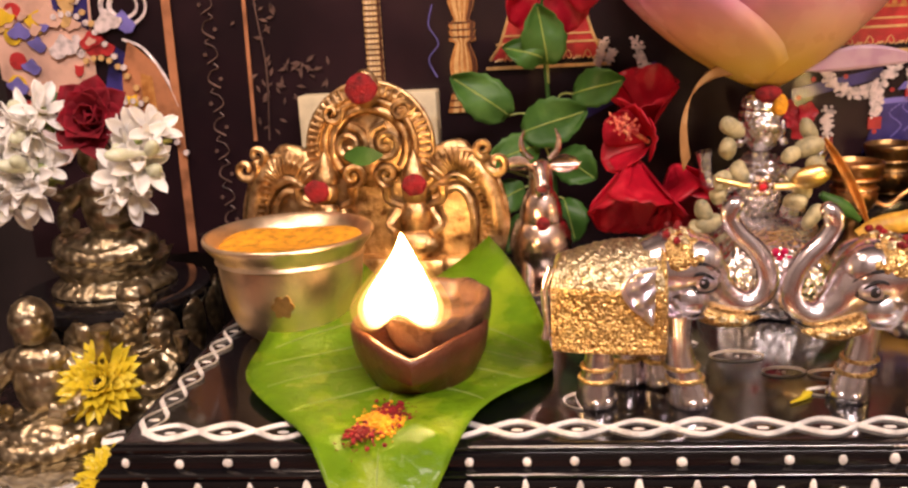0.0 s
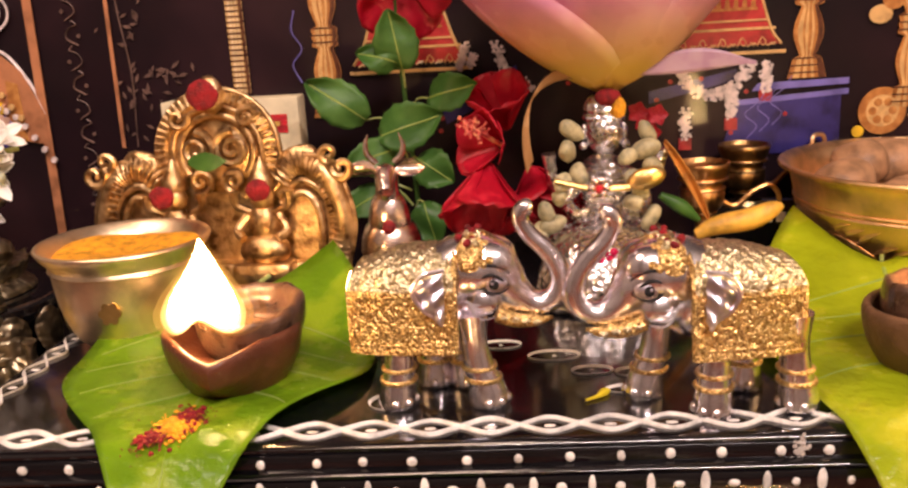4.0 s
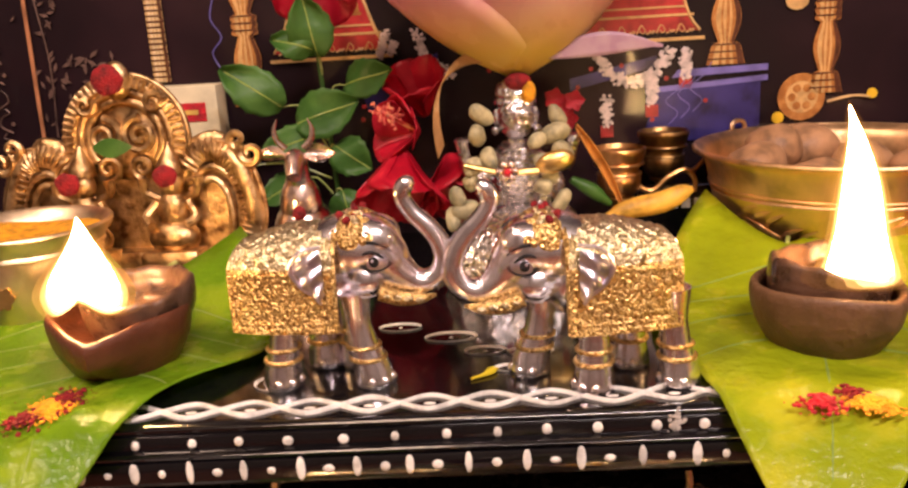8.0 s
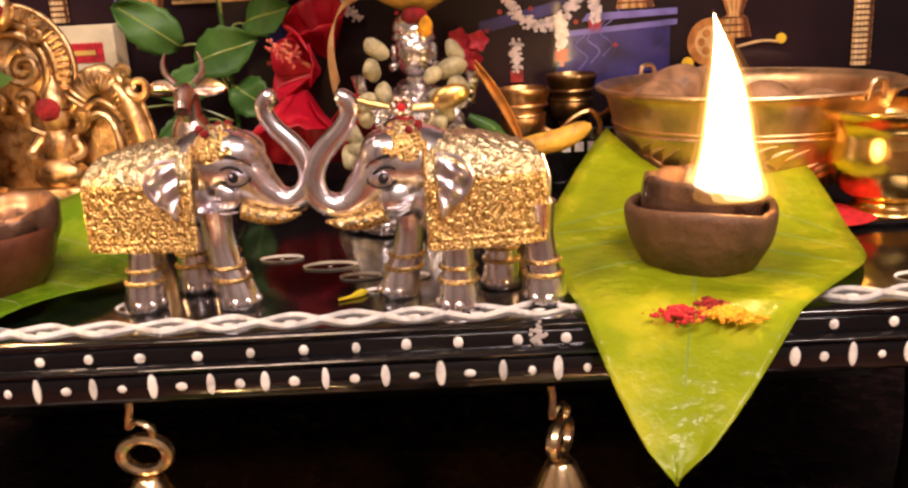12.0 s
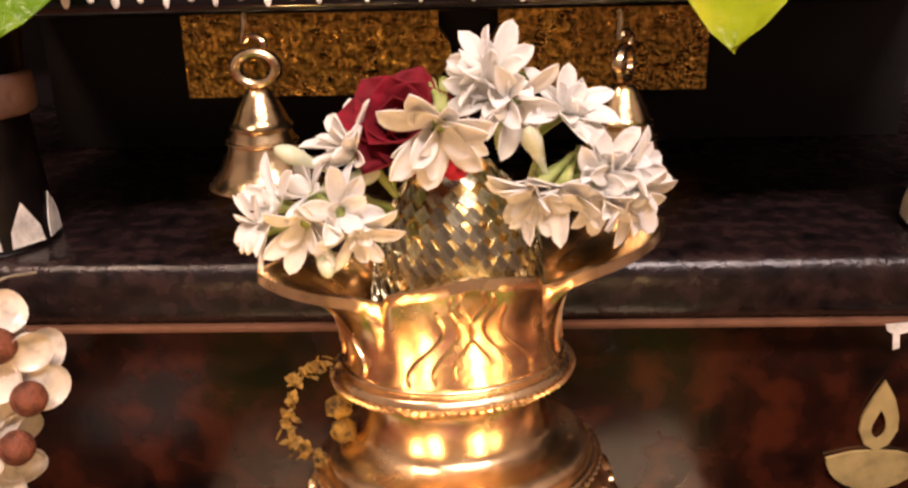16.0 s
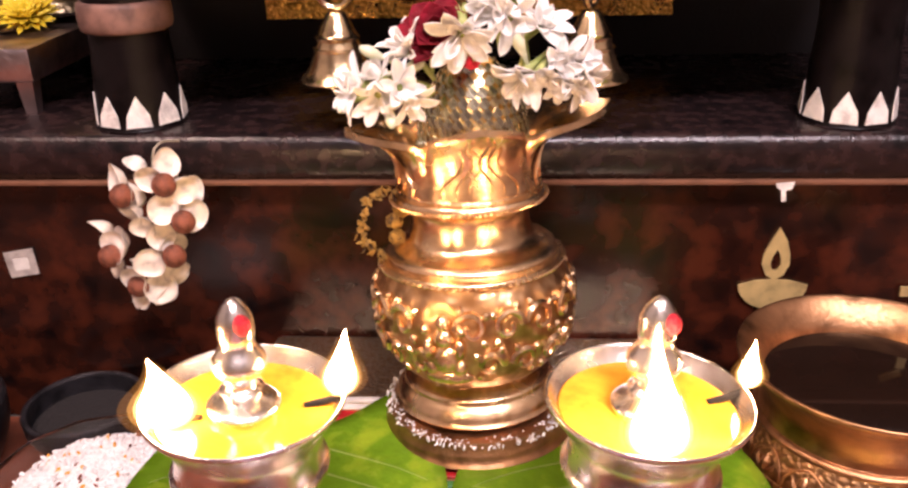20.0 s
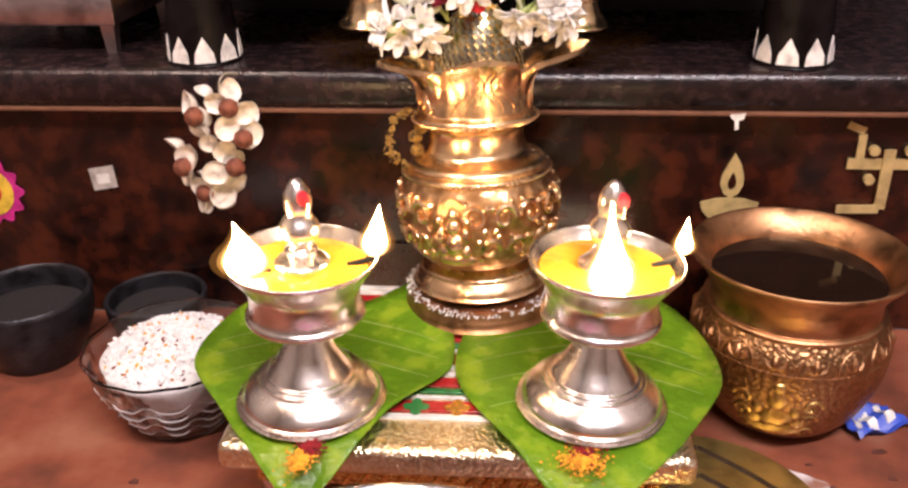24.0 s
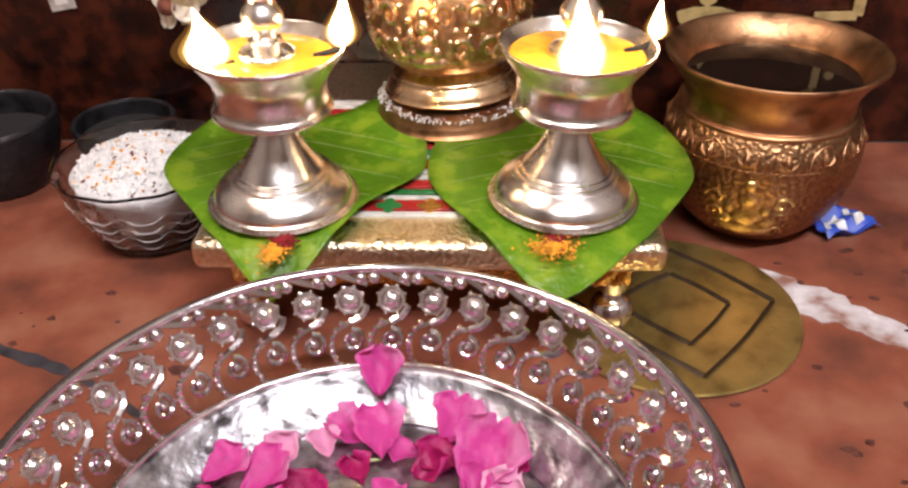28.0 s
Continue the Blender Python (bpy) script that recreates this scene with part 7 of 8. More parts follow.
for k in range(6):
    part("petal", ball((0.0042 * math.cos(k * 1.047), 0, 0.0042 * math.sin(k * 1.047)), (0.0024, 0.0015, 0.0024), u=10, v=6), COW, e)
part("centre", ball((0, -0.0012, 0), 0.002, u=8, v=6), KUMKUM_BRIGHT, e)
e = thing("jewelled_lap", (0.1600, 0.4520, STOP), "silver jewelled lotus cushion set with a red stone", "cushion")
bm = lathe(profile([(0.002, 0.0), (0.034, 0.0), (0.037, 0.008), (0.033, 0.022), (0.024, 0.034), (0.010, 0.040), (0.001, 0.041)], 4), 36, wave=lambda a, r, z: (r * (1 + 0.05 * math.sin(12 * a)), z))
part("cushion", bm, SILVER_RELIEF, e)
GEM = material("red_stone_gem", (0.45, 0.01, 0.06), 0.08, 0.0, 0.1, 200, 0.0, coat=0.8)
for k in range(7):
    c = (0.0, 0.0) if k == 6 else (0.0045 * math.cos(k * 1.047), 0.0045 * math.sin(k * 1.047))
    part("stone", ball((c[0], -0.0262, 0.0300 + c[1]), 0.0022, u=8, v=6), GEM, e, "red glass stone")
e = thing("kumkum_mark", (0.168, 0.4870, 0.4775), "dab of red kumkum and turmeric on the silver figure's crown", "powder mark", "kumkum marks")
part("dab", ball((-0.001, 0, 0), (0.0075, 0.006, 0.0050)), KUMKUM, e)
part("dab", ball((0.005, -0.003, -0.006), (0.004, 0.003, 0.006)), TURMERIC, e)
for x, z in ((0.195, 0.456), (0.203, 0.460), (0.199, 0.449), (0.191, 0.462)):
    e = thing("red_blossom", (x, 0.535, z), "small red blossom behind the silver figure", "blossom", "small red blossoms")
    bm = bmesh.new()
    for k in range(5):
        petal(0.007, 0.006, 0.3, 0.1, 0.9, facing(0, 0, 0, (0.1, -1, 0.2), 72 * k), bm, 4, 3)
    part("petals", bm, HIBISCUS, e)
e = thing("banana_root", (0.238, 0.472, 0.4030), "yellow-orange turmeric root leaning on the lamps", "root")
part("root", tube([(-0.024, 0, -0.004, 0.003), (-0.012, 0, 0.001, 0.0055), (0.006, 0, 0.004, 0.0062), (0.018, 0, 0.009, 0.0048), (0.024, 0, 0.011, 0.0015)], 12), material("turmeric_root", (0.62, 0.34, 0.05), 0.5, 0.0, 0.25, 90, 0.4, 300), e)
e = thing("green_chilli", (0.206, 0.476, 0.4140), "short green bean leaning beside the silver figure", "bean", ry=35)
part("bean", tube([(-0.014, 0, 0, 0.002), (0, 0, 0.001, 0.0042), (0.013, 0, 0, 0.0015)], 10), PLANT, e)
e = thing("dry_leaf", (0.2115, 0.492, 0.4100), "curled dry orange leaf standing beside the small lamp", "leaf")
part("blade", sheet(lambda u, v: (-0.012 + 0.022 * u + 0.006 * math.sin(2 * u), -0.004 * (2 * v - 1) ** 2, 0.052 * (1 - u) - 0.012 + 0.010 * (v - 0.5) * math.sin(math.pi * (0.1 + 0.85 * u))), 10, 5, 0.0005), material("dry_orange_leaf", (0.50, 0.20, 0.04), 0.45, 0.0, 0.25, 80, 0.2), e, smooth=180)


DARK_BRASS = material("blackened_brass", (0.34, 0.20, 0.08), 0.32, 1.0, 0.3, 70, 0.2, 350, dark=(0.10, 0.055, 0.02))
RED_BRASS = material("reddish_brass", (0.66, 0.36, 0.14), 0.32, 1.0, 0.25, 70, 0.2, 350, dark=(0.26, 0.12, 0.05))


def spouted_lamp(place, rz, label, metal):
    e = thing("spouted_lamp", place, label, "brass lamp", "small spouted lamps", rz=rz)
    part("base", lathe(profile([(0.002, 0), (0.014, 0), (0.0145, 0.003), (0.011, 0.008), (0.005, 0.014), (0.0045, 0.026), (0.009, 0.031), (0.004, 0.033)], 4), 28), metal, e)
    part("cup", lathe(profile([(0.004, 0.031), (0.011, 0.034), (0.0135, 0.042), (0.0120, 0.048), (0.0145, 0.054), (0.0165, 0.060), (0.0155, 0.062), (0.0130, 0.058), (0.002, 0.055)], 4), 32), metal, e)
    for z, r in ((0.046, 0.0130), (0.052, 0.0145)):
        part("ring", torus(r, z, 0.0010, 28), metal, e)
    part("handle", tube([(0.010, 0, 0.038, 0.0018), (0.020, 0, 0.034, 0.0018), (0.030, 0, 0.042, 0.0018), (0.040, 0, 0.046, 0.0016), (0.046, 0, 0.040, 0.0016), (0.046, 0, 0.032, 0.0016)], 8), metal, e, "curled brass handle")
    return e


spouted_lamp((0.2280, 0.520, STOP), 0, "small antique brass lamp with a curled handle", RED_BRASS)
spouted_lamp((0.2620, 0.556, STOP + 0.004), 10, "small antique brass lamp with a burnt wick", DARK_BRASS)
e = thing("black_packet", (0.268, 0.536, STOP), "black incense packet with pale print standing behind", "packet")
part("box", block((0, 0, 0.017), (0.056, 0.012, 0.034), 0.001), LACQUER, e)
for k in range(4):
    part("print_bar", block((-0.013 + 0.008 * k, -0.0063, 0.023), (0.0055, 0.0006, 0.006)), CHALK, e)


def pebble_bowl():
    e = thing("bronze_bowl", (0.354, 0.4945, STOP), "wide bronze bowl with a leafy relief, holding brown stones", "bowl")
    part("bowl", lathe(profile([(0.003, 0.002), (0.036, 0.0), (0.044, 0.002), (0.0585, 0.012), (0.0690, 0.025), (0.0742, 0.036), (0.0750, 0.0385), (0.0742, 0.0400), (0.0752, 0.0415), (0.0790, 0.0560), (0.0835, 0.060), (0.0834, 0.0620), (0.0815, 0.0612), (0.0770, 0.0560), (0.0730, 0.040), (0.0670, 0.026), (0.056, 0.014), (0.003, 0.007)], 4), 96), BOWL_BRONZE, e)
    part("rim", torus(0.0838, 0.061, 0.0016, 90), BOWL_BRONZE, e)
    part("ridge", torus(0.0756, 0.0415, 0.0007, 90), BOWL_BRONZE, e)

    def on(a, z, lift=0.0):
        r = float(np.interp(z, (0.0, 0.002, 0.012, 0.025, 0.036, 0.0385), (0.036, 0.044, 0.0585, 0.0690, 0.0742, 0.0750))) + lift
        return (r * math.cos(a), r * math.sin(a), z)
    # wavy stem with long leaf blades on both sides, repeated round the belly
    n = 7
    for i in range(n):
        a0 = 2 * math.pi * i / n - 0.25
        w = 2 * math.pi / n
        bm = tube([(*on(a0 + w * t, 0.0205 + 0.0065 * math.sin(2 * math.pi * t), 0.0003), 0.0009) for t in np.linspace(0, 1, 13)], 6, steps=2)
        for k in range(8):
            t0 = (k + 0.5) / 8
            z0 = 0.0205 + 0.0065 * math.sin(2 * math.pi * t0)
            for side in (-1, 1):
                up = side * (0.0105 if k % 2 else 0.0075)
                tube([(*on(a0 + w * (t0 + 0.24 * q), min(0.0360, max(0.0035, z0 + up * q ** 0.7)), 0.0002), wide) for q, wide in ((0.0, 0.0006), (0.3, 0.0016), (0.65, 0.0015), (1.0, 0.0003))], 6, bm=bm, steps=2)
        part("embossed_leaf_spray", bm, BOWL_BRONZE, e)
    for a in (-62, 118):
        q = radians(a)
        part("lug", tube([(0.0850 * math.cos(q - 0.07), 0.0850 * math.sin(q - 0.07), 0.0575, 0.0016), (0.0862 * math.cos(q - 0.05), 0.0862 * math.sin(q - 0.05), 0.0665, 0.0016), (0.0862 * math.cos(q + 0.05), 0.0862 * math.sin(q + 0.05), 0.0665, 0.0016), (0.0850 * math.cos(q + 0.07), 0.0850 * math.sin(q + 0.07), 0.0575, 0.0016)], 8), BOWL_BRONZE, e)
    return e


BOWL_BRONZE = material("warm_bronze", (0.78, 0.50, 0.27), 0.40, 1.0, 0.18, 50, 0.15, 250)
pebble_bowl()
PEBBLE = material("brown_stone", (0.38, 0.20, 0.10), 0.55, 0.0, 0.25, 60, 0.3, 300, island=0.2)
rnd = random.Random(3)
for i, (dx, dy, dz) in enumerate(((-0.056, -0.004, 0.040), (-0.036, 0.026, 0.046), (-0.034, -0.030, 0.034), (-0.010, 0.044, 0.042), (-0.012, 0.004, 0.030), (0.022, 0.030, 0.034), (0.016, -0.030, 0.026), (0.048, 0.004, 0.032), (-0.046, 0.030, 0.024), (0.040, -0.034, 0.024), (0.0, -0.050, 0.024))):
    e = thing("brown_stone", (0.354 + 0.92 * dx, 0.4945 + 0.92 * dy, STOP + dz + 0.011), "smooth brown river stone lying in the bronze bowl", "stone", "stones in the bowl", rz=rnd.uniform(0, 180))
    s = rnd.uniform(0.014, 0.019)
    bm = ball((0, 0, 0), (s * 1.2, s, s * 0.85), u=16, v=12)
    for v in bm.verts:
        v.co += noise.noise_vector(v.co * 60 + Vector((i, 0, 0))) * 0.0018
    part("stone", bm, PEBBLE, e)
e = thing("gold_bowl", (0.402, 0.416, STOP), "small golden brass bowl with a flared rim and red dots", "bowl")
part("bowl", lathe(profile([(0.003, 0.0), (0.018, 0.0), (0.020, 0.003), (0.016, 0.008), (0.024, 0.014), (0.030, 0.028), (0.029, 0.044), (0.034, 0.051), (0.0355, 0.0535), (0.034, 0.0545), (0.0275, 0.047), (0.026, 0.030), (0.003, 0.022)], 4), 56), GOLD, e)
part("emblem", slab([(r * math.cos(a), r * math.sin(a)) for a in np.linspace(0, 2 * math.pi, 41)[:-1] for r in (0.006 * (0.7 + 0.3 * abs(math.cos(3 * a))),)], 0, 0.0012, pose(-0.010, -0.0275, 0.032, 90, 0, -20)), GOLD, e)
for a in (-95, -60):
    part("red_dot", ball((0.0302 * math.cos(radians(a)), 0.0302 * math.sin(radians(a)), 0.034), (0.002, 0.002, 0.003), u=8, v=6), KUMKUM_BRIGHT, e)
e = thing("red_powder_tray", (0.345, 0.412, STOP), "dark tray with spilled red kumkum beside the bowls", "tray")
part("tray", block((0.02, 0, 0.0015), (0.10, 0.04, 0.003), 0.001), LACQUER, e)
part("kumkum", lathe(profile([(0.026, 0.003), (0.018, 0.0045), (0.0005, 0.006)], 3), 24, pose(0.022, 0, 0)), KUMKUM_BRIGHT, e)

# ---- the printed picture behind the altar: flat coloured shapes ----
BY = 0.580
PM = pose(0, BY, 0, 90, 0, 0)
P_DARK = material("picture_dark_plum", (0.013, 0.0045, 0.007), 0.42, 0.0, 0.35, 9, 0.02, 100, dark=(0.006, 0.003, 0.005), tone=(0.026, 0.009, 0.012), ior=1.3)
P_GOLD = material("printed_gold", (0.42, 0.17, 0.045), 0.35, 0.0, 0.15, 200, 0.02, 100, dark=(0.30, 0.11, 0.03), tone=(0.52, 0.24, 0.07))
P_PALEGOLD = material("printed_pale_gold", (0.60, 0.37, 0.15), 0.35, 0.0, 0.12, 160, 0.02, 100)
P_CREAM = material("printed_cream", (0.74, 0.56, 0.32), 0.35, 0.0, 0.15, 160, 0.02, 100)
P_RUST = material("printed_rust", (0.10, 0.03, 0.012), 0.4, 0.0, 0.2, 120, 0.02, 100)
P_RED = material("printed_red", (0.42, 0.03, 0.03), 0.35, 0.0, 0.2, 120, 0.02, 100)
P_BLUE = material("printed_blue", (0.030, 0.024, 0.14), 0.35, 0.0, 0.3, 60, 0.02, 100)
P_BLUE_LIGHT = material("printed_light_blue", (0.16, 0.14, 0.42), 0.35, 0.0, 0.2, 60, 0.02, 100)
P_WHITE = material("printed_white", (0.66, 0.56, 0.54), 0.4, 0.0, 0.2, 200, 0.02, 100)
P_SKIN = material("printed_peach", (0.66, 0.40, 0.30), 0.35, 0.0, 0.15, 40, 0.02, 100)
P_GREEN = material("printed_green", (0.05, 0.18, 0.06), 0.35, 0.0, 0.2, 60, 0.02, 100)
P_COPPER = material("copper_edge", (0.42, 0.17, 0.08), 0.4, 0.0, 0.2, 60, 0.1, 200)
P_TWIG = material("printed_twig", (0.13, 0.075, 0.06), 0.35, 0.0, 0.3, 90, 0.02, 100)
P_YELLOW = material("printed_yellow", (0.70, 0.44, 0.03), 0.35, 0.0, 0.2, 60, 0.02, 100)

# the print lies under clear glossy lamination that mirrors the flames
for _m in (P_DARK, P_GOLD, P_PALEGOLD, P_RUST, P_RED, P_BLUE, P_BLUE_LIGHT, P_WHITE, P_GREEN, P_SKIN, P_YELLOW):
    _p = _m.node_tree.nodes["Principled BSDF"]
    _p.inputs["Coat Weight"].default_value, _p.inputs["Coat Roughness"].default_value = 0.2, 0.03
picture = thing("printed_backdrop", (0.13, 0.0, STOP), "dark glossy printed picture of gilded temple pillars behind the altar", "picture")
# it hangs a little forward of the wall
picture.matrix_basis = pose(0.13, BY, STOP, 0.5, 0, 0) @ pose(0, -BY, 0)


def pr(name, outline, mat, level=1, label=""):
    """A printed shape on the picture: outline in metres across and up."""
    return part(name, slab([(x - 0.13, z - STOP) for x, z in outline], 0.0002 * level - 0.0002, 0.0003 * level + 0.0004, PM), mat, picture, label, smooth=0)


def pr_line(name, pts, r, mat, label=""):
    return part(name, tube([(x - 0.13, BY - 0.0006, z - STOP, r) for x, z in pts], 5, steps=4, flat=0.5), mat, picture, label)


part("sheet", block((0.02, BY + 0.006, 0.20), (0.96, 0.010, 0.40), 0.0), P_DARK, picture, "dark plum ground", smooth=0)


def printed_pillar(x, z0, z1, w, mat, fancy):
    """A printed turned pillar: stacked rings, or balusters between ring mouldings, with a pale shine down one side."""
    n = max(40, int((z1 - z0) / 0.0012))

    def half(z):
        t = (z - z0) / 0.046
        k = t % 1.0
        if not fancy:
            return 0.5 * w * (0.88 + 0.12 * abs(math.sin(math.pi * (z - z0) / 0.0036)))
        if z - z0 < 0.012:
            return 0.5 * w * (1.25 - 25 * (z - z0))
        if k < 0.30:
            return 0.5 * w * (0.80 + 0.14 * abs(math.sin(math.pi * k / 0.10)))
        return 0.5 * w * (0.50 + 0.46 * math.sin(math.pi * (k - 0.30) / 0.70) ** 1.3)
    zs = [z0 + (z1 - z0) * i / n for i in range(n + 1)]
    pr("pillar", [(x + half(z), z) for z in zs] + [(x - half(z), z) for z in zs[::-1]], mat, 2)
    for c, r in ((-0.55, 0.16), (-0.12, 0.10), (0.30, 0.08)):
        pr("pillar_shine", [(x + (c + r) * half(z), z) for z in zs[::2]] + [(x + (c - r) * half(z), z) for z in zs[::2][::-1]], P_PALEGOLD if mat is P_GOLD else P_CREAM, 3)
    pr("pillar_shade", [(x + 0.96 * half(z), z) for z in zs[::2]] + [(x + 0.62 * half(z), z) for z in zs[::2][::-1]], P_RUST, 3)
    z = z0 + 0.0036
    while z < z1:
        k = ((z - z0) / 0.046) % 1.0
        if not fancy or k < 0.32:
            h = half(z)
            pr("pillar_ring", [(x - h, z - 0.0005), (x + h, z - 0.0005), (x + h, z + 0.0005), (x - h, z + 0.0005)], P_RUST, 4)
        z += 0.0036 if not fancy else 0.0046


printed_pillar(-0.0670, 0.483, 0.640, 0.0118, P_PALEGOLD, False)
printed_pillar(-0.0080, 0.464, 0.640, 0.0190, P_GOLD, True)
printed_pillar(0.3070, 0.474, 0.640, 0.0200, P_GOLD, True)
printed_pillar(0.3720, 0.452, 0.640, 0.0180, P_GOLD, True)
printed_pillar(0.4560, 0.430, 0.640, 0.0130, P_PALEGOLD, False)
for k in range(9):
    a = 0.7 * k
    pr("gilt_figure_bit", circle(0.0075 - 0.0004 * k, 12, 0.352 + 0.012 * math.sin(a), 0.512 + 0.0085 * k, 0.006), P_GOLD if k % 2 else P_PALEGOLD, 2 + 0.4 * k)


def printed_temple(x0, x1, z0, z1):
    """A red and gold temple roof: moulded plinth, scroll band, tiers and gilded edges."""
    cx = (x0 + x1) / 2
    pr("gable", [(x0, z0 + 0.006), (x0 + 0.010, z0 + 0.022), (cx - 0.010, z1), (cx + 0.010, z1), (x1 - 0.010, z0 + 0.022), (x1, z0 + 0.006)], P_RED)
    for z, grow, h in ((z0, 0.003, 0.0022), (z0 + 0.0155, -0.004, 0.0016), (z0 + 0.021, -0.008, 0.0012)):
        pr("moulding", [(x0 - grow, z), (x1 + grow, z), (x1 + grow, z + h), (x0 - grow, z + h)], P_PALEGOLD, 3)
    for k in range(11):
        xx = x0 + 0.006 + k * (x1 - x0 - 0.012) / 10
        s = 1 if k % 2 else -1
        pr_line("scrollwork", [(xx - 0.003, z0 + 0.005), (xx, z0 + 0.0085 + 0.002 * s), (xx + 0.0025, z0 + 0.0070), (xx + 0.0008, z0 + 0.0055), (xx - 0.001, z0 + 0.0075)], 0.0007, P_PALEGOLD)
    for k in range(5):
        z = z0 + 0.028 + 0.010 * k
        w = (x1 - x0) / 2 - 0.016 - 0.0050 * k
        pr("tier", [(cx - w, z), (cx + w, z), (cx + w, z + 0.0018), (cx - w, z + 0.0018)], P_GOLD, 2)
        for q in range(8 - k):
            xx = cx - w + (q + 0.5) * 2 * w / (8 - k)
            pr("carving", [(xx - 0.0016, z + 0.002), (xx + 0.0016, z + 0.002), (xx + 0.0010, z + 0.0075), (xx - 0.0010, z + 0.0075)], P_GOLD, 3)
    pr_line("edge", [(x0, z0 + 0.006), (x0 + 0.009, z0 + 0.022), (cx - 0.010, z1)], 0.0013, P_PALEGOLD)
    pr_line("edge", [(x1, z0 + 0.006), (x1 - 0.009, z0 + 0.022), (cx + 0.010, z1)], 0.0013, P_PALEGOLD)


printed_temple(0.010, 0.086, 0.491, 0.575)
printed_temple(0.214, 0.290, 0.491, 0.580)
pr("blue_plinth", [(0.252, 0.425), (0.330, 0.425), (0.330, 0.464), (0.262, 0.458)], P_BLUE)
pr("blue_slab", [(0.262, 0.458), (0.3345, 0.4625), (0.3345, 0.4660), (0.262, 0.4615)], P_BLUE_LIGHT, 2)
pr("blue_slab", [(0.272, 0.467), (0.3345, 0.4690), (0.3345, 0.4730), (0.276, 0.4720)], P_BLUE_LIGHT, 2)
pr("blue_shade", [(0.070, 0.455), (0.120, 0.480), (0.118, 0.492), (0.066, 0.470)], P_BLUE)
pr("blue_shade", [(0.205, 0.462), (0.262, 0.475), (0.262, 0.482), (0.205, 0.470)], P_BLUE)
rnd = random.Random(17)


def printed_garland(pts, r):
    for p in curve([(x, z) for x, z in pts], 5):
        for k in range(14):
            a = rnd.uniform(0, 6.28)
            d = rnd.uniform(0.0, 1.0) * r
            pr("petal_dot", circle(r * rnd.uniform(0.20, 0.34), 6, p[0] + d * math.cos(a), p[1] + d * math.sin(a)), P_WHITE, 2 + 4 * rnd.random())


printed_garland([(0.221, 0.488), (0.232, 0.472), (0.246, 0.466), (0.260, 0.470), (0.270, 0.484)], 0.0045)
printed_garland([(0.105, 0.505), (0.112, 0.488), (0.126, 0.478)], 0.0040)
for x, z in ((0.229, 0.440), (0.259, 0.452), (0.281, 0.470)):
    printed_garland([(x, z), (x, z + 0.014)], 0.0042)
    pr("red_band", [(x - 0.0042, z - 0.010), (x + 0.0042, z - 0.010), (x + 0.0042, z - 0.002), (x - 0.0042, z - 0.002)], P_RED, 2)
for x, z in ((0.080, 0.492), (0.083, 0.500), (0.088, 0.494)):
    printed_garland([(x, z), (x + 0.002, z + 0.006)], 0.003)
for k in range(16):
    pr("red_dot", circle(0.0016, 8, rnd.uniform(0.06, 0.30), rnd.uniform(0.44, 0.52)), P_RED, 2)
for k in range(3):
    x, z = 0.270 + 0.008 * k, 0.436 + 0.004 * k
    pr_line("smoke_curl", [(x, z), (x + 0.006, z + 0.008), (x - 0.002, z + 0.016), (x + 0.007, z + 0.024), (x + 0.012, z + 0.032)], 0.0007, P_BLUE_LIGHT)
pr_line("smoke_curl", [(-0.026, 0.488), (-0.031, 0.500), (-0.024, 0.510), (-0.030, 0.522), (-0.027, 0.535)], 0.0006, P_BLUE_LIGHT)
pr("wheel", circle(0.0155, 28, 0.357, 0.4500), P_GOLD, 2)
pr("wheel_hub", circle(0.0105, 24, 0.357, 0.4500), P_PALEGOLD, 3)
for k in range(6):
    pr("spoke", circle(0.0028, 8, 0.357 + 0.0065 * math.cos(k * 1.047), 0.450 + 0.0065 * math.sin(k * 1.047)), P_GOLD, 4)
pr("yellow_flower", circle(0.004, 10, 0.342, 0.437), P_YELLOW, 2)
pr_line("twig", [(0.374, 0.446), (0.390, 0.449), (0.402, 0.448)], 0.0012, P_PALEGOLD)
pr("yellow_flower", circle(0.0035, 10, 0.403, 0.450), P_YELLOW, 2)
# ornaments, cloth and jewels of the bright picture
_r = random.Random(91)
for k in range(70):
    x, z = -0.330 + 0.095 * _r.random(), 0.43 + 0.20 * _r.random()
    mt = _r.choice((P_YELLOW, P_WHITE, P_WHITE, P_SKIN, P_SKIN, P_BLUE_LIGHT, P_PALEGOLD, P_RED))
    s, a0 = _r.uniform(0.003, 0.009), _r.uniform(0, 6.28)
    pr("ornament", [(x + s * (1 + 0.35 * math.sin(2 * a + a0)) * math.cos(a), z + s * (0.8 + 0.3 * math.cos(3 * a + a0)) * math.sin(a)) for a in np.linspace(0, 2 * math.pi, 15)[:-1]], mt, 7 + 6 * k / 70)
for k in range(5):
    x, z = -0.320 + 0.018 * k, 0.60 - 0.03 * k
    for i in range(9):
        pr("jewel", circle(0.0021, 8, x + 0.0055 * i, z - 0.0035 * i + 0.010 * math.sin(0.5 * i)), P_PALEGOLD if k % 2 else P_WHITE, 14 + 0.3 * i)
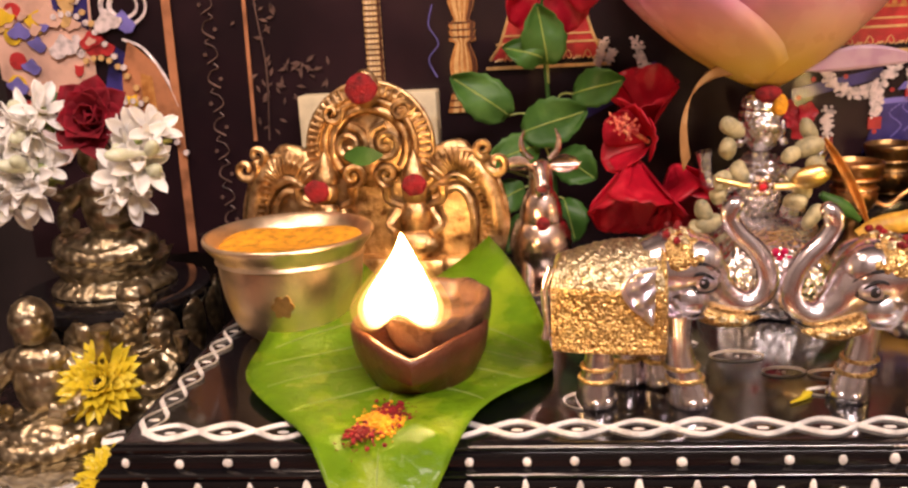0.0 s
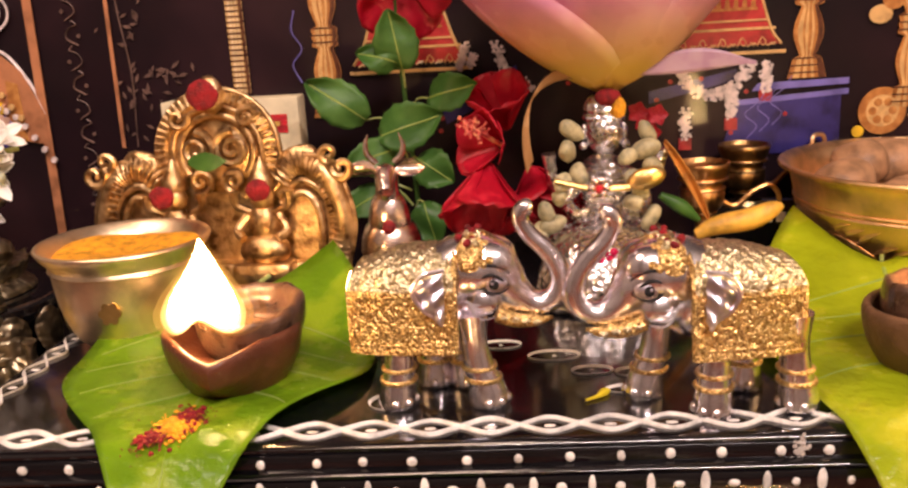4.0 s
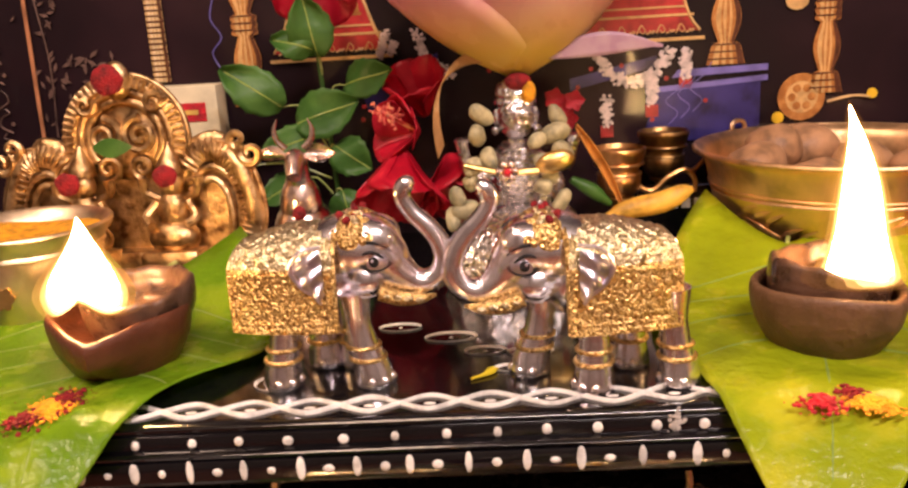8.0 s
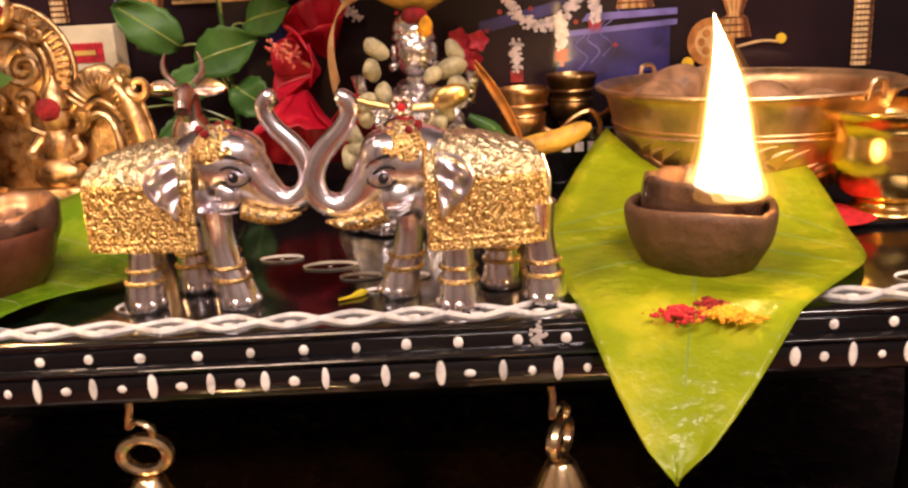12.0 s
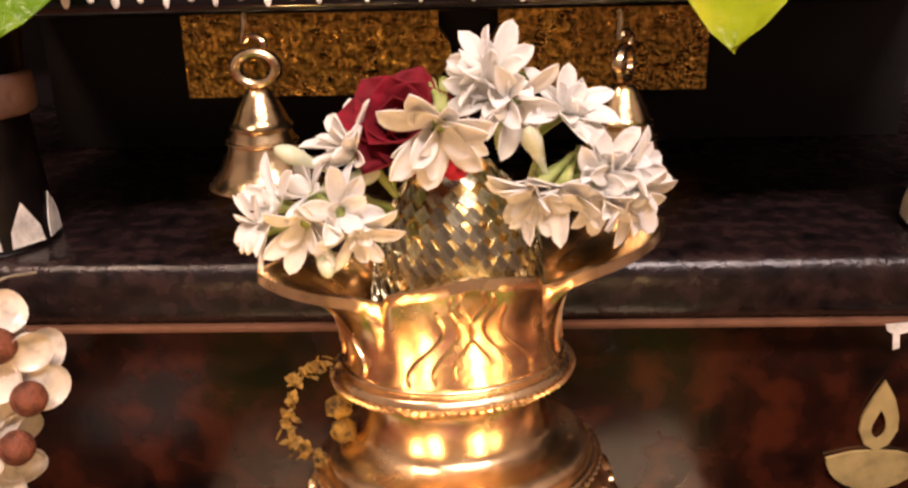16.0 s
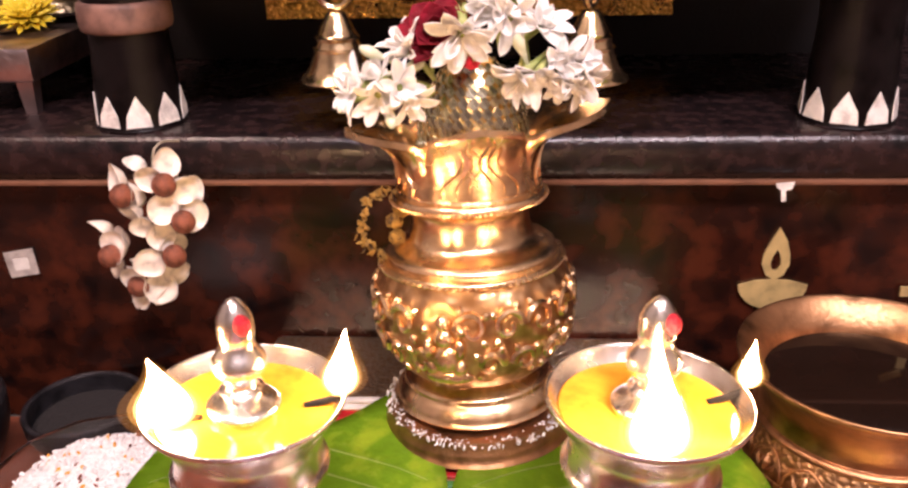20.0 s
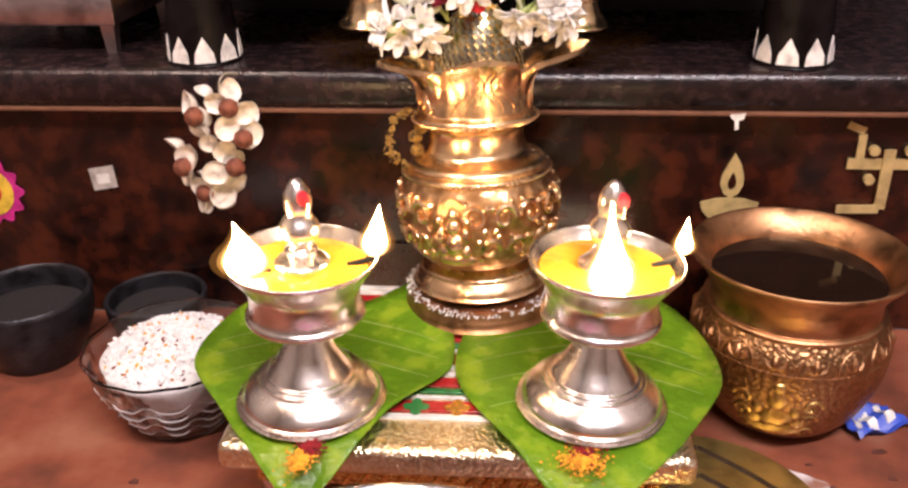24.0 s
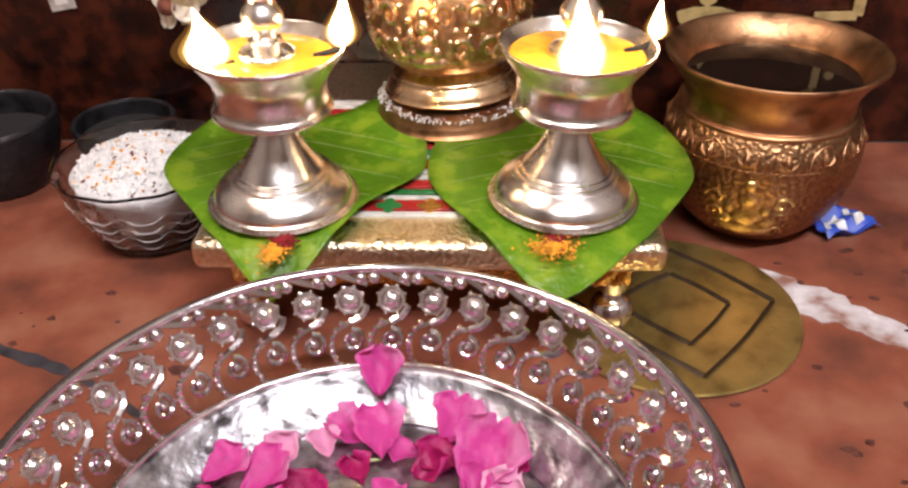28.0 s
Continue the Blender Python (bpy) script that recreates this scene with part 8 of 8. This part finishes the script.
# scroll chain, twig band and copper edges on the left part
for k in range(15):
    z = 0.372 + k * 0.0165
    s = 1 if k % 2 else -1
    pr_line("scroll", [(-0.179 + 0.0035 * s, z), (-0.179 - 0.004 * s, z + 0.005), (-0.179 - 0.002 * s, z + 0.011), (-0.179 + 0.0035 * s, z + 0.0135), (-0.179 + 0.001 * s, z + 0.0165)], 0.0007, P_TWIG)
    pr("scroll_dot", circle(0.0014, 8, -0.179 + 0.0045 * s, z + 0.006), P_TWIG, 2)
pr("copper_strip", [(-0.2125, 0.372), (-0.2065, 0.372), (-0.2015, 0.640), (-0.2075, 0.640)], P_COPPER, 3, "copper-coloured edge strip")
pr("copper_strip", [(-0.1560, 0.450), (-0.1535, 0.450), (-0.1495, 0.640), (-0.1520, 0.640)], P_COPPER, 2)
for k in range(70):
    x = -0.143 + rnd.gauss(0, 0.006) if k < 44 else -0.118 + rnd.gauss(0, 0.012)
    z = rnd.uniform(0.455, 0.60) if k < 44 else rnd.uniform(0.475, 0.505)
    a, r = rnd.uniform(0, 3.14), rnd.uniform(0.0018, 0.0042)
    pr("twig_leaf", [(x + r * math.cos(a), z + r * math.sin(a)), (x + 0.35 * r * math.cos(a + 1.57), z + 0.35 * r * math.sin(a + 1.57)), (x - r * math.cos(a), z - r * math.sin(a)), (x - 0.35 * r * math.cos(a + 1.57), z - 0.35 * r * math.sin(a + 1.57))], P_TWIG)
pr_line("twig", [(-0.145, 0.45), (-0.142, 0.50), (-0.146, 0.55), (-0.141, 0.60)], 0.0006, P_TWIG)
# the bright figure picture at the far left, as plain colour fields
pr("pale_robe", [(-0.330, 0.500), (-0.285, 0.470), (-0.262, 0.500), (-0.258, 0.560), (-0.270, 0.640), (-0.330, 0.640)], P_SKIN, 2)
pr("plum_field", [(-0.285, 0.545), (-0.262, 0.530), (-0.255, 0.600), (-0.268, 0.640), (-0.290, 0.640)], P_BLUE, 3)
pr("green_field", [(-0.318, 0.478), (-0.300, 0.492), (-0.276, 0.484), (-0.262, 0.462), (-0.285, 0.462)], P_GREEN, 4)
pr("arm_field", [(-0.325, 0.452), (-0.300, 0.470), (-0.275, 0.462), (-0.290, 0.440), (-0.325, 0.430)], P_SKIN, 5)
pr("dark_field", [(-0.262, 0.470), (-0.248, 0.520), (-0.236, 0.512), (-0.232, 0.460), (-0.250, 0.440)], P_BLUE, 3)
pr("drum", [(-0.246, 0.462), (-0.243, 0.500), (-0.236, 0.522), (-0.218, 0.505), (-0.207, 0.478), (-0.207, 0.455)], P_COPPER, 4)
pr("drum_band", [(-0.232, 0.458), (-0.230, 0.500), (-0.222, 0.497), (-0.221, 0.458)], P_GOLD, 5)
pr_line("drum_edge", [(-0.240, 0.523), (-0.226, 0.516), (-0.213, 0.496), (-0.206, 0.476)], 0.0012, P_WHITE)
for k in range(18):
    t = k / 17
    pr("pearl", circle(0.0030, 10, -0.300 + 0.030 * t, 0.600 - 0.085 * t * t), P_WHITE, 6)
    if k % 3 == 0:
        pr("gold_bead", circle(0.0065, 14, -0.318 + 0.004 * math.sin(k), 0.43 + 0.011 * k), P_YELLOW, 6)
        pr("dark_bead", circle(0.0060, 14, -0.315 + 0.003 * math.sin(k), 0.446 + 0.011 * k), P_RED, 6)
for r, t in ((0.013, 3), (0.008, 4)):
    pr_line("paisley", [(-0.236 + r * math.cos(a) * 1.2, 0.545 + r * math.sin(a)) for a in np.linspace(2.6, 7.2, 12)], 0.0018, P_WHITE)

e = thing("cream_box", (-0.071, 0.566, STOP), "cream cardboard box with a red label standing against the picture", "box", rz=-1)
part("box", block((0, 0, 0.0555), (0.092, 0.020, 0.111), 0.0012), material("cream_card", (0.66, 0.56, 0.36), 0.55, 0.0, 0.1, 60, 0.1), e)
part("label", block((0.022, -0.0104, 0.094), (0.032, 0.0006, 0.012)), KUMKUM_BRIGHT, e, "red printed label")
part("label_bar", block((0.022, -0.0108, 0.094), (0.022, 0.0006, 0.003)), material("label_gold", (0.70, 0.42, 0.10), 0.5), e)
e = thing("green_moss", (-0.112, 0.545, STOP), "dull green leaf bunch behind the brass plaque", "leaves")
for k in range(9):
    a = rnd.uniform(-0.9, 0.9)
    part("leaf", petal(0.030, 0.012, 0.3, -0.2, 0.9, pose(rnd.uniform(-0.03, 0.03), 0, 0.042 + rnd.uniform(0, 0.02), 0, 0, 0) @ facing(0, 0, 0, (math.sin(a), -0.6, 0.5), rnd.uniform(0, 360))), PLANT, e)

# ---- silver stool on the left with small figures ----
e = thing("silver_stool", (-0.232, 0.402, 0.235), "low silver-clad rectangular stool with tapering legs", "stool")
SILVER_DULL = material("dull_silver_sheet", (0.60, 0.50, 0.50), 0.30, 1.0, 0.2, 40, 0.3, 160)
part("top", block((0, 0, 0.0365), (0.136, 0.146, 0.024), 0.002), SILVER_DULL, e)
for sx in (-1, 1):
    for sy in (-1, 1):
        part("leg", lathe([(0.0005, 0.0), (0.006, 0.0), (0.0085, 0.024), (0.0005, 0.0245)], 4, pose(sx * 0.058, sy * 0.062, 0, 0, 0, 45)), SILVER_DULL, e, smooth=20)
STZ = 0.2840
e = thing("silver_dish", (-0.246, 0.372, STZ), "small silver dish of white powder", "dish")
part("dish", lathe(profile([(0.002, 0.0), (0.032, 0.0), (0.037, 0.004), (0.041, 0.014), (0.039, 0.0145), (0.035, 0.007), (0.002, 0.005)], 4), 48), SILVER, e)
part("powder", lathe([(0.0005, 0.011), (0.0378, 0.010), (0.037, 0.008), (0.0005, 0.008)], 36), RICE, e)


def chrysanthemum(place, size, label, way, seed):
    e = thing("chrysanthemum", place, label, "flower", "yellow chrysanthemums")
    rnd = random.Random(seed)
    base = facing(0, 0, 0, way)
    for n, tilt, ln in ((22, 6, 1.0), (20, 22, 0.95), (17, 38, 0.85), (14, 54, 0.70), (10, 70, 0.52), (6, 82, 0.40)):
        for i in range(n):
            m = base @ pose(0, 0, 0, 0, 0, 360 * i / n + rnd.uniform(-8, 8)) @ pose(size * 0.1, 0, 0, 0, -tilt + rnd.uniform(-6, 6), 0)
            part("petal", petal(size * ln, size * 0.26, 0.5, 0.10, 1.15, m, nu=4, nv=2, blunt=0.5), MARIGOLD, e, smooth=180)
    return e


chrysanthemum((-0.207, 0.420, 0.340), 0.023, "bright yellow chrysanthemum between the small figures", (0.1, -0.8, 0.5), 1)
chrysanthemum((-0.192, 0.392, STZ + 0.012), 0.021, "bright yellow chrysanthemum lying on the silver stool", (0.1, -0.5, 0.85), 2)
seated_idol((-0.240, 0.418, STZ), 1.12, TARNISHED, "tarnished brass seated figure on the silver stool", 8, crown=False, name="brass_figure")
seated_idol((-0.196, 0.452, STZ + 0.008), 0.85, TARNISHED, "small tarnished brass figure with folded arms", -10, name="brass_figure")
seated_idol((-0.226, 0.490, STZ + 0.092), 0.95, TARNISHED, "tarnished silver seated figure on a raised lotus seat", 0, crown=False, name="raised_figure")
e = thing("lotus_pedestal", (-0.226, 0.490, 0.235), "dark pedestal with hanging silver lotus petals", "pedestal")
part("column", lathe(profile([(0.002, 0.0), (0.040, 0.0), (0.040, 0.040), (0.034, 0.080), (0.044, 0.105), (0.056, 0.128), (0.058, 0.136), (0.050, 0.141), (0.002, 0.141)], 4), 40), LACQUER, e)
for k in range(16):
    part("lotus_petal", petal(0.034, 0.019, 0.4, 0.10, 0.75, pose(0, 0, 0.137, 0, 0, 360 * k / 16 + 4) @ pose(0.0600, 0, 0, 0, 82, 0) @ pose(0, 0, 0, 180, 0, 0), nu=6, nv=4, thick=0.0010), TARNISHED, e)
rose((-0.214, 0.470, 0.481), 0.034, "dark red rose among white blossoms", (0.1, -0.9, 0.3), 5)
for k, (x, z) in enumerate(((-0.262, 0.462), (-0.246, 0.484), (-0.268, 0.445), (-0.183, 0.470), (-0.194, 0.450), (-0.252, 0.452))):
    spray((x, 0.462, z), [((0.0, -0.006, 0.0), (rnd.uniform(-0.5, 0.5), -0.9, 0.3)), ((0.010, -0.004, 0.006), (0.6, -0.7, 0.5)), ((-0.010, -0.004, -0.004), (-0.7, -0.7, 0.0)), ((0.002, -0.006, -0.012), (0.1, -0.8, -0.5))], "white tuberose blossoms tucked behind the raised figure", (0, 0.02, -0.01), 2, 1.05, 20 + k)
# ---- cowrie and seed hanging ----
e = thing("shell_hanging", (-0.050, 0.240, 0.236), "hanging bunch of cowrie shells and brown seeds on thread", "hanging")
e.matrix_basis = e.matrix_basis @ Matrix.Diagonal((0.86, 0.86, 0.87, 1))
part("thread", tube([(0.004, 0.045, -0.004, 0.0009), (0.002, 0.010, 0.004, 0.0009), (0, 0.0, -0.012, 0.0009), (0.0, 0, -0.096, 0.0009)], 6), THREAD, e)
shell_bm = lathe(profile([(0.0005, 0.0012), (0.0050, 0.0008), (0.0088, 0.0018), (0.0108, 0.0042), (0.0112, 0.0046), (0.0100, 0.0026), (0.0060, -0.0026), (0.0025, -0.0046), (0.0005, -0.0050)], 3), 20, wave=lambda a, r, z: (r * (1 + 0.10 * math.cos(a) + 0.03 * math.sin(3 * a)), z + 0.0012 * math.cos(2 * a) * r / 0.011))
shell0 = part("shell", shell_bm, SHELL, e)
seed0 = part("seed", ball((0, 0, 0), 0.0088, u=16, v=12), SEED, e)
rnd = random.Random(6)
for k in range(36):
    t = k / 35
    a = k * 2.4
    r = (0.034 * math.sin(math.pi * (0.14 + 0.80 * t)) ** 0.8 + 0.003) * (0.35 if k % 3 == 0 else rnd.uniform(0.75, 1.0))
    way = Vector((math.cos(a) * 0.9, -0.75 + 0.55 * math.sin(a), rnd.uniform(-0.7, 0.5)))
    mm = facing(r * math.cos(a) - 0.020 * t, r * math.sin(a) * 0.5, -0.006 - 0.108 * t, way, rnd.uniform(0, 360)) @ Matrix.Scale(rnd.uniform(0.85, 1.12), 4)
    if k:
        again(shell0, mm)
    else:
        shell0.matrix_basis = mm
for k, (x, y, z) in enumerate(((-0.020, -0.016, -0.026), (0.012, -0.016, -0.018), (0.022, -0.016, -0.046), (-0.038, -0.014, -0.074), (0.012, -0.018, -0.072), (-0.022, -0.010, -0.100))):
    if k:
        again(seed0, pose(x, y, z))
    else:
        seed0.matrix_basis = pose(x, y, z)
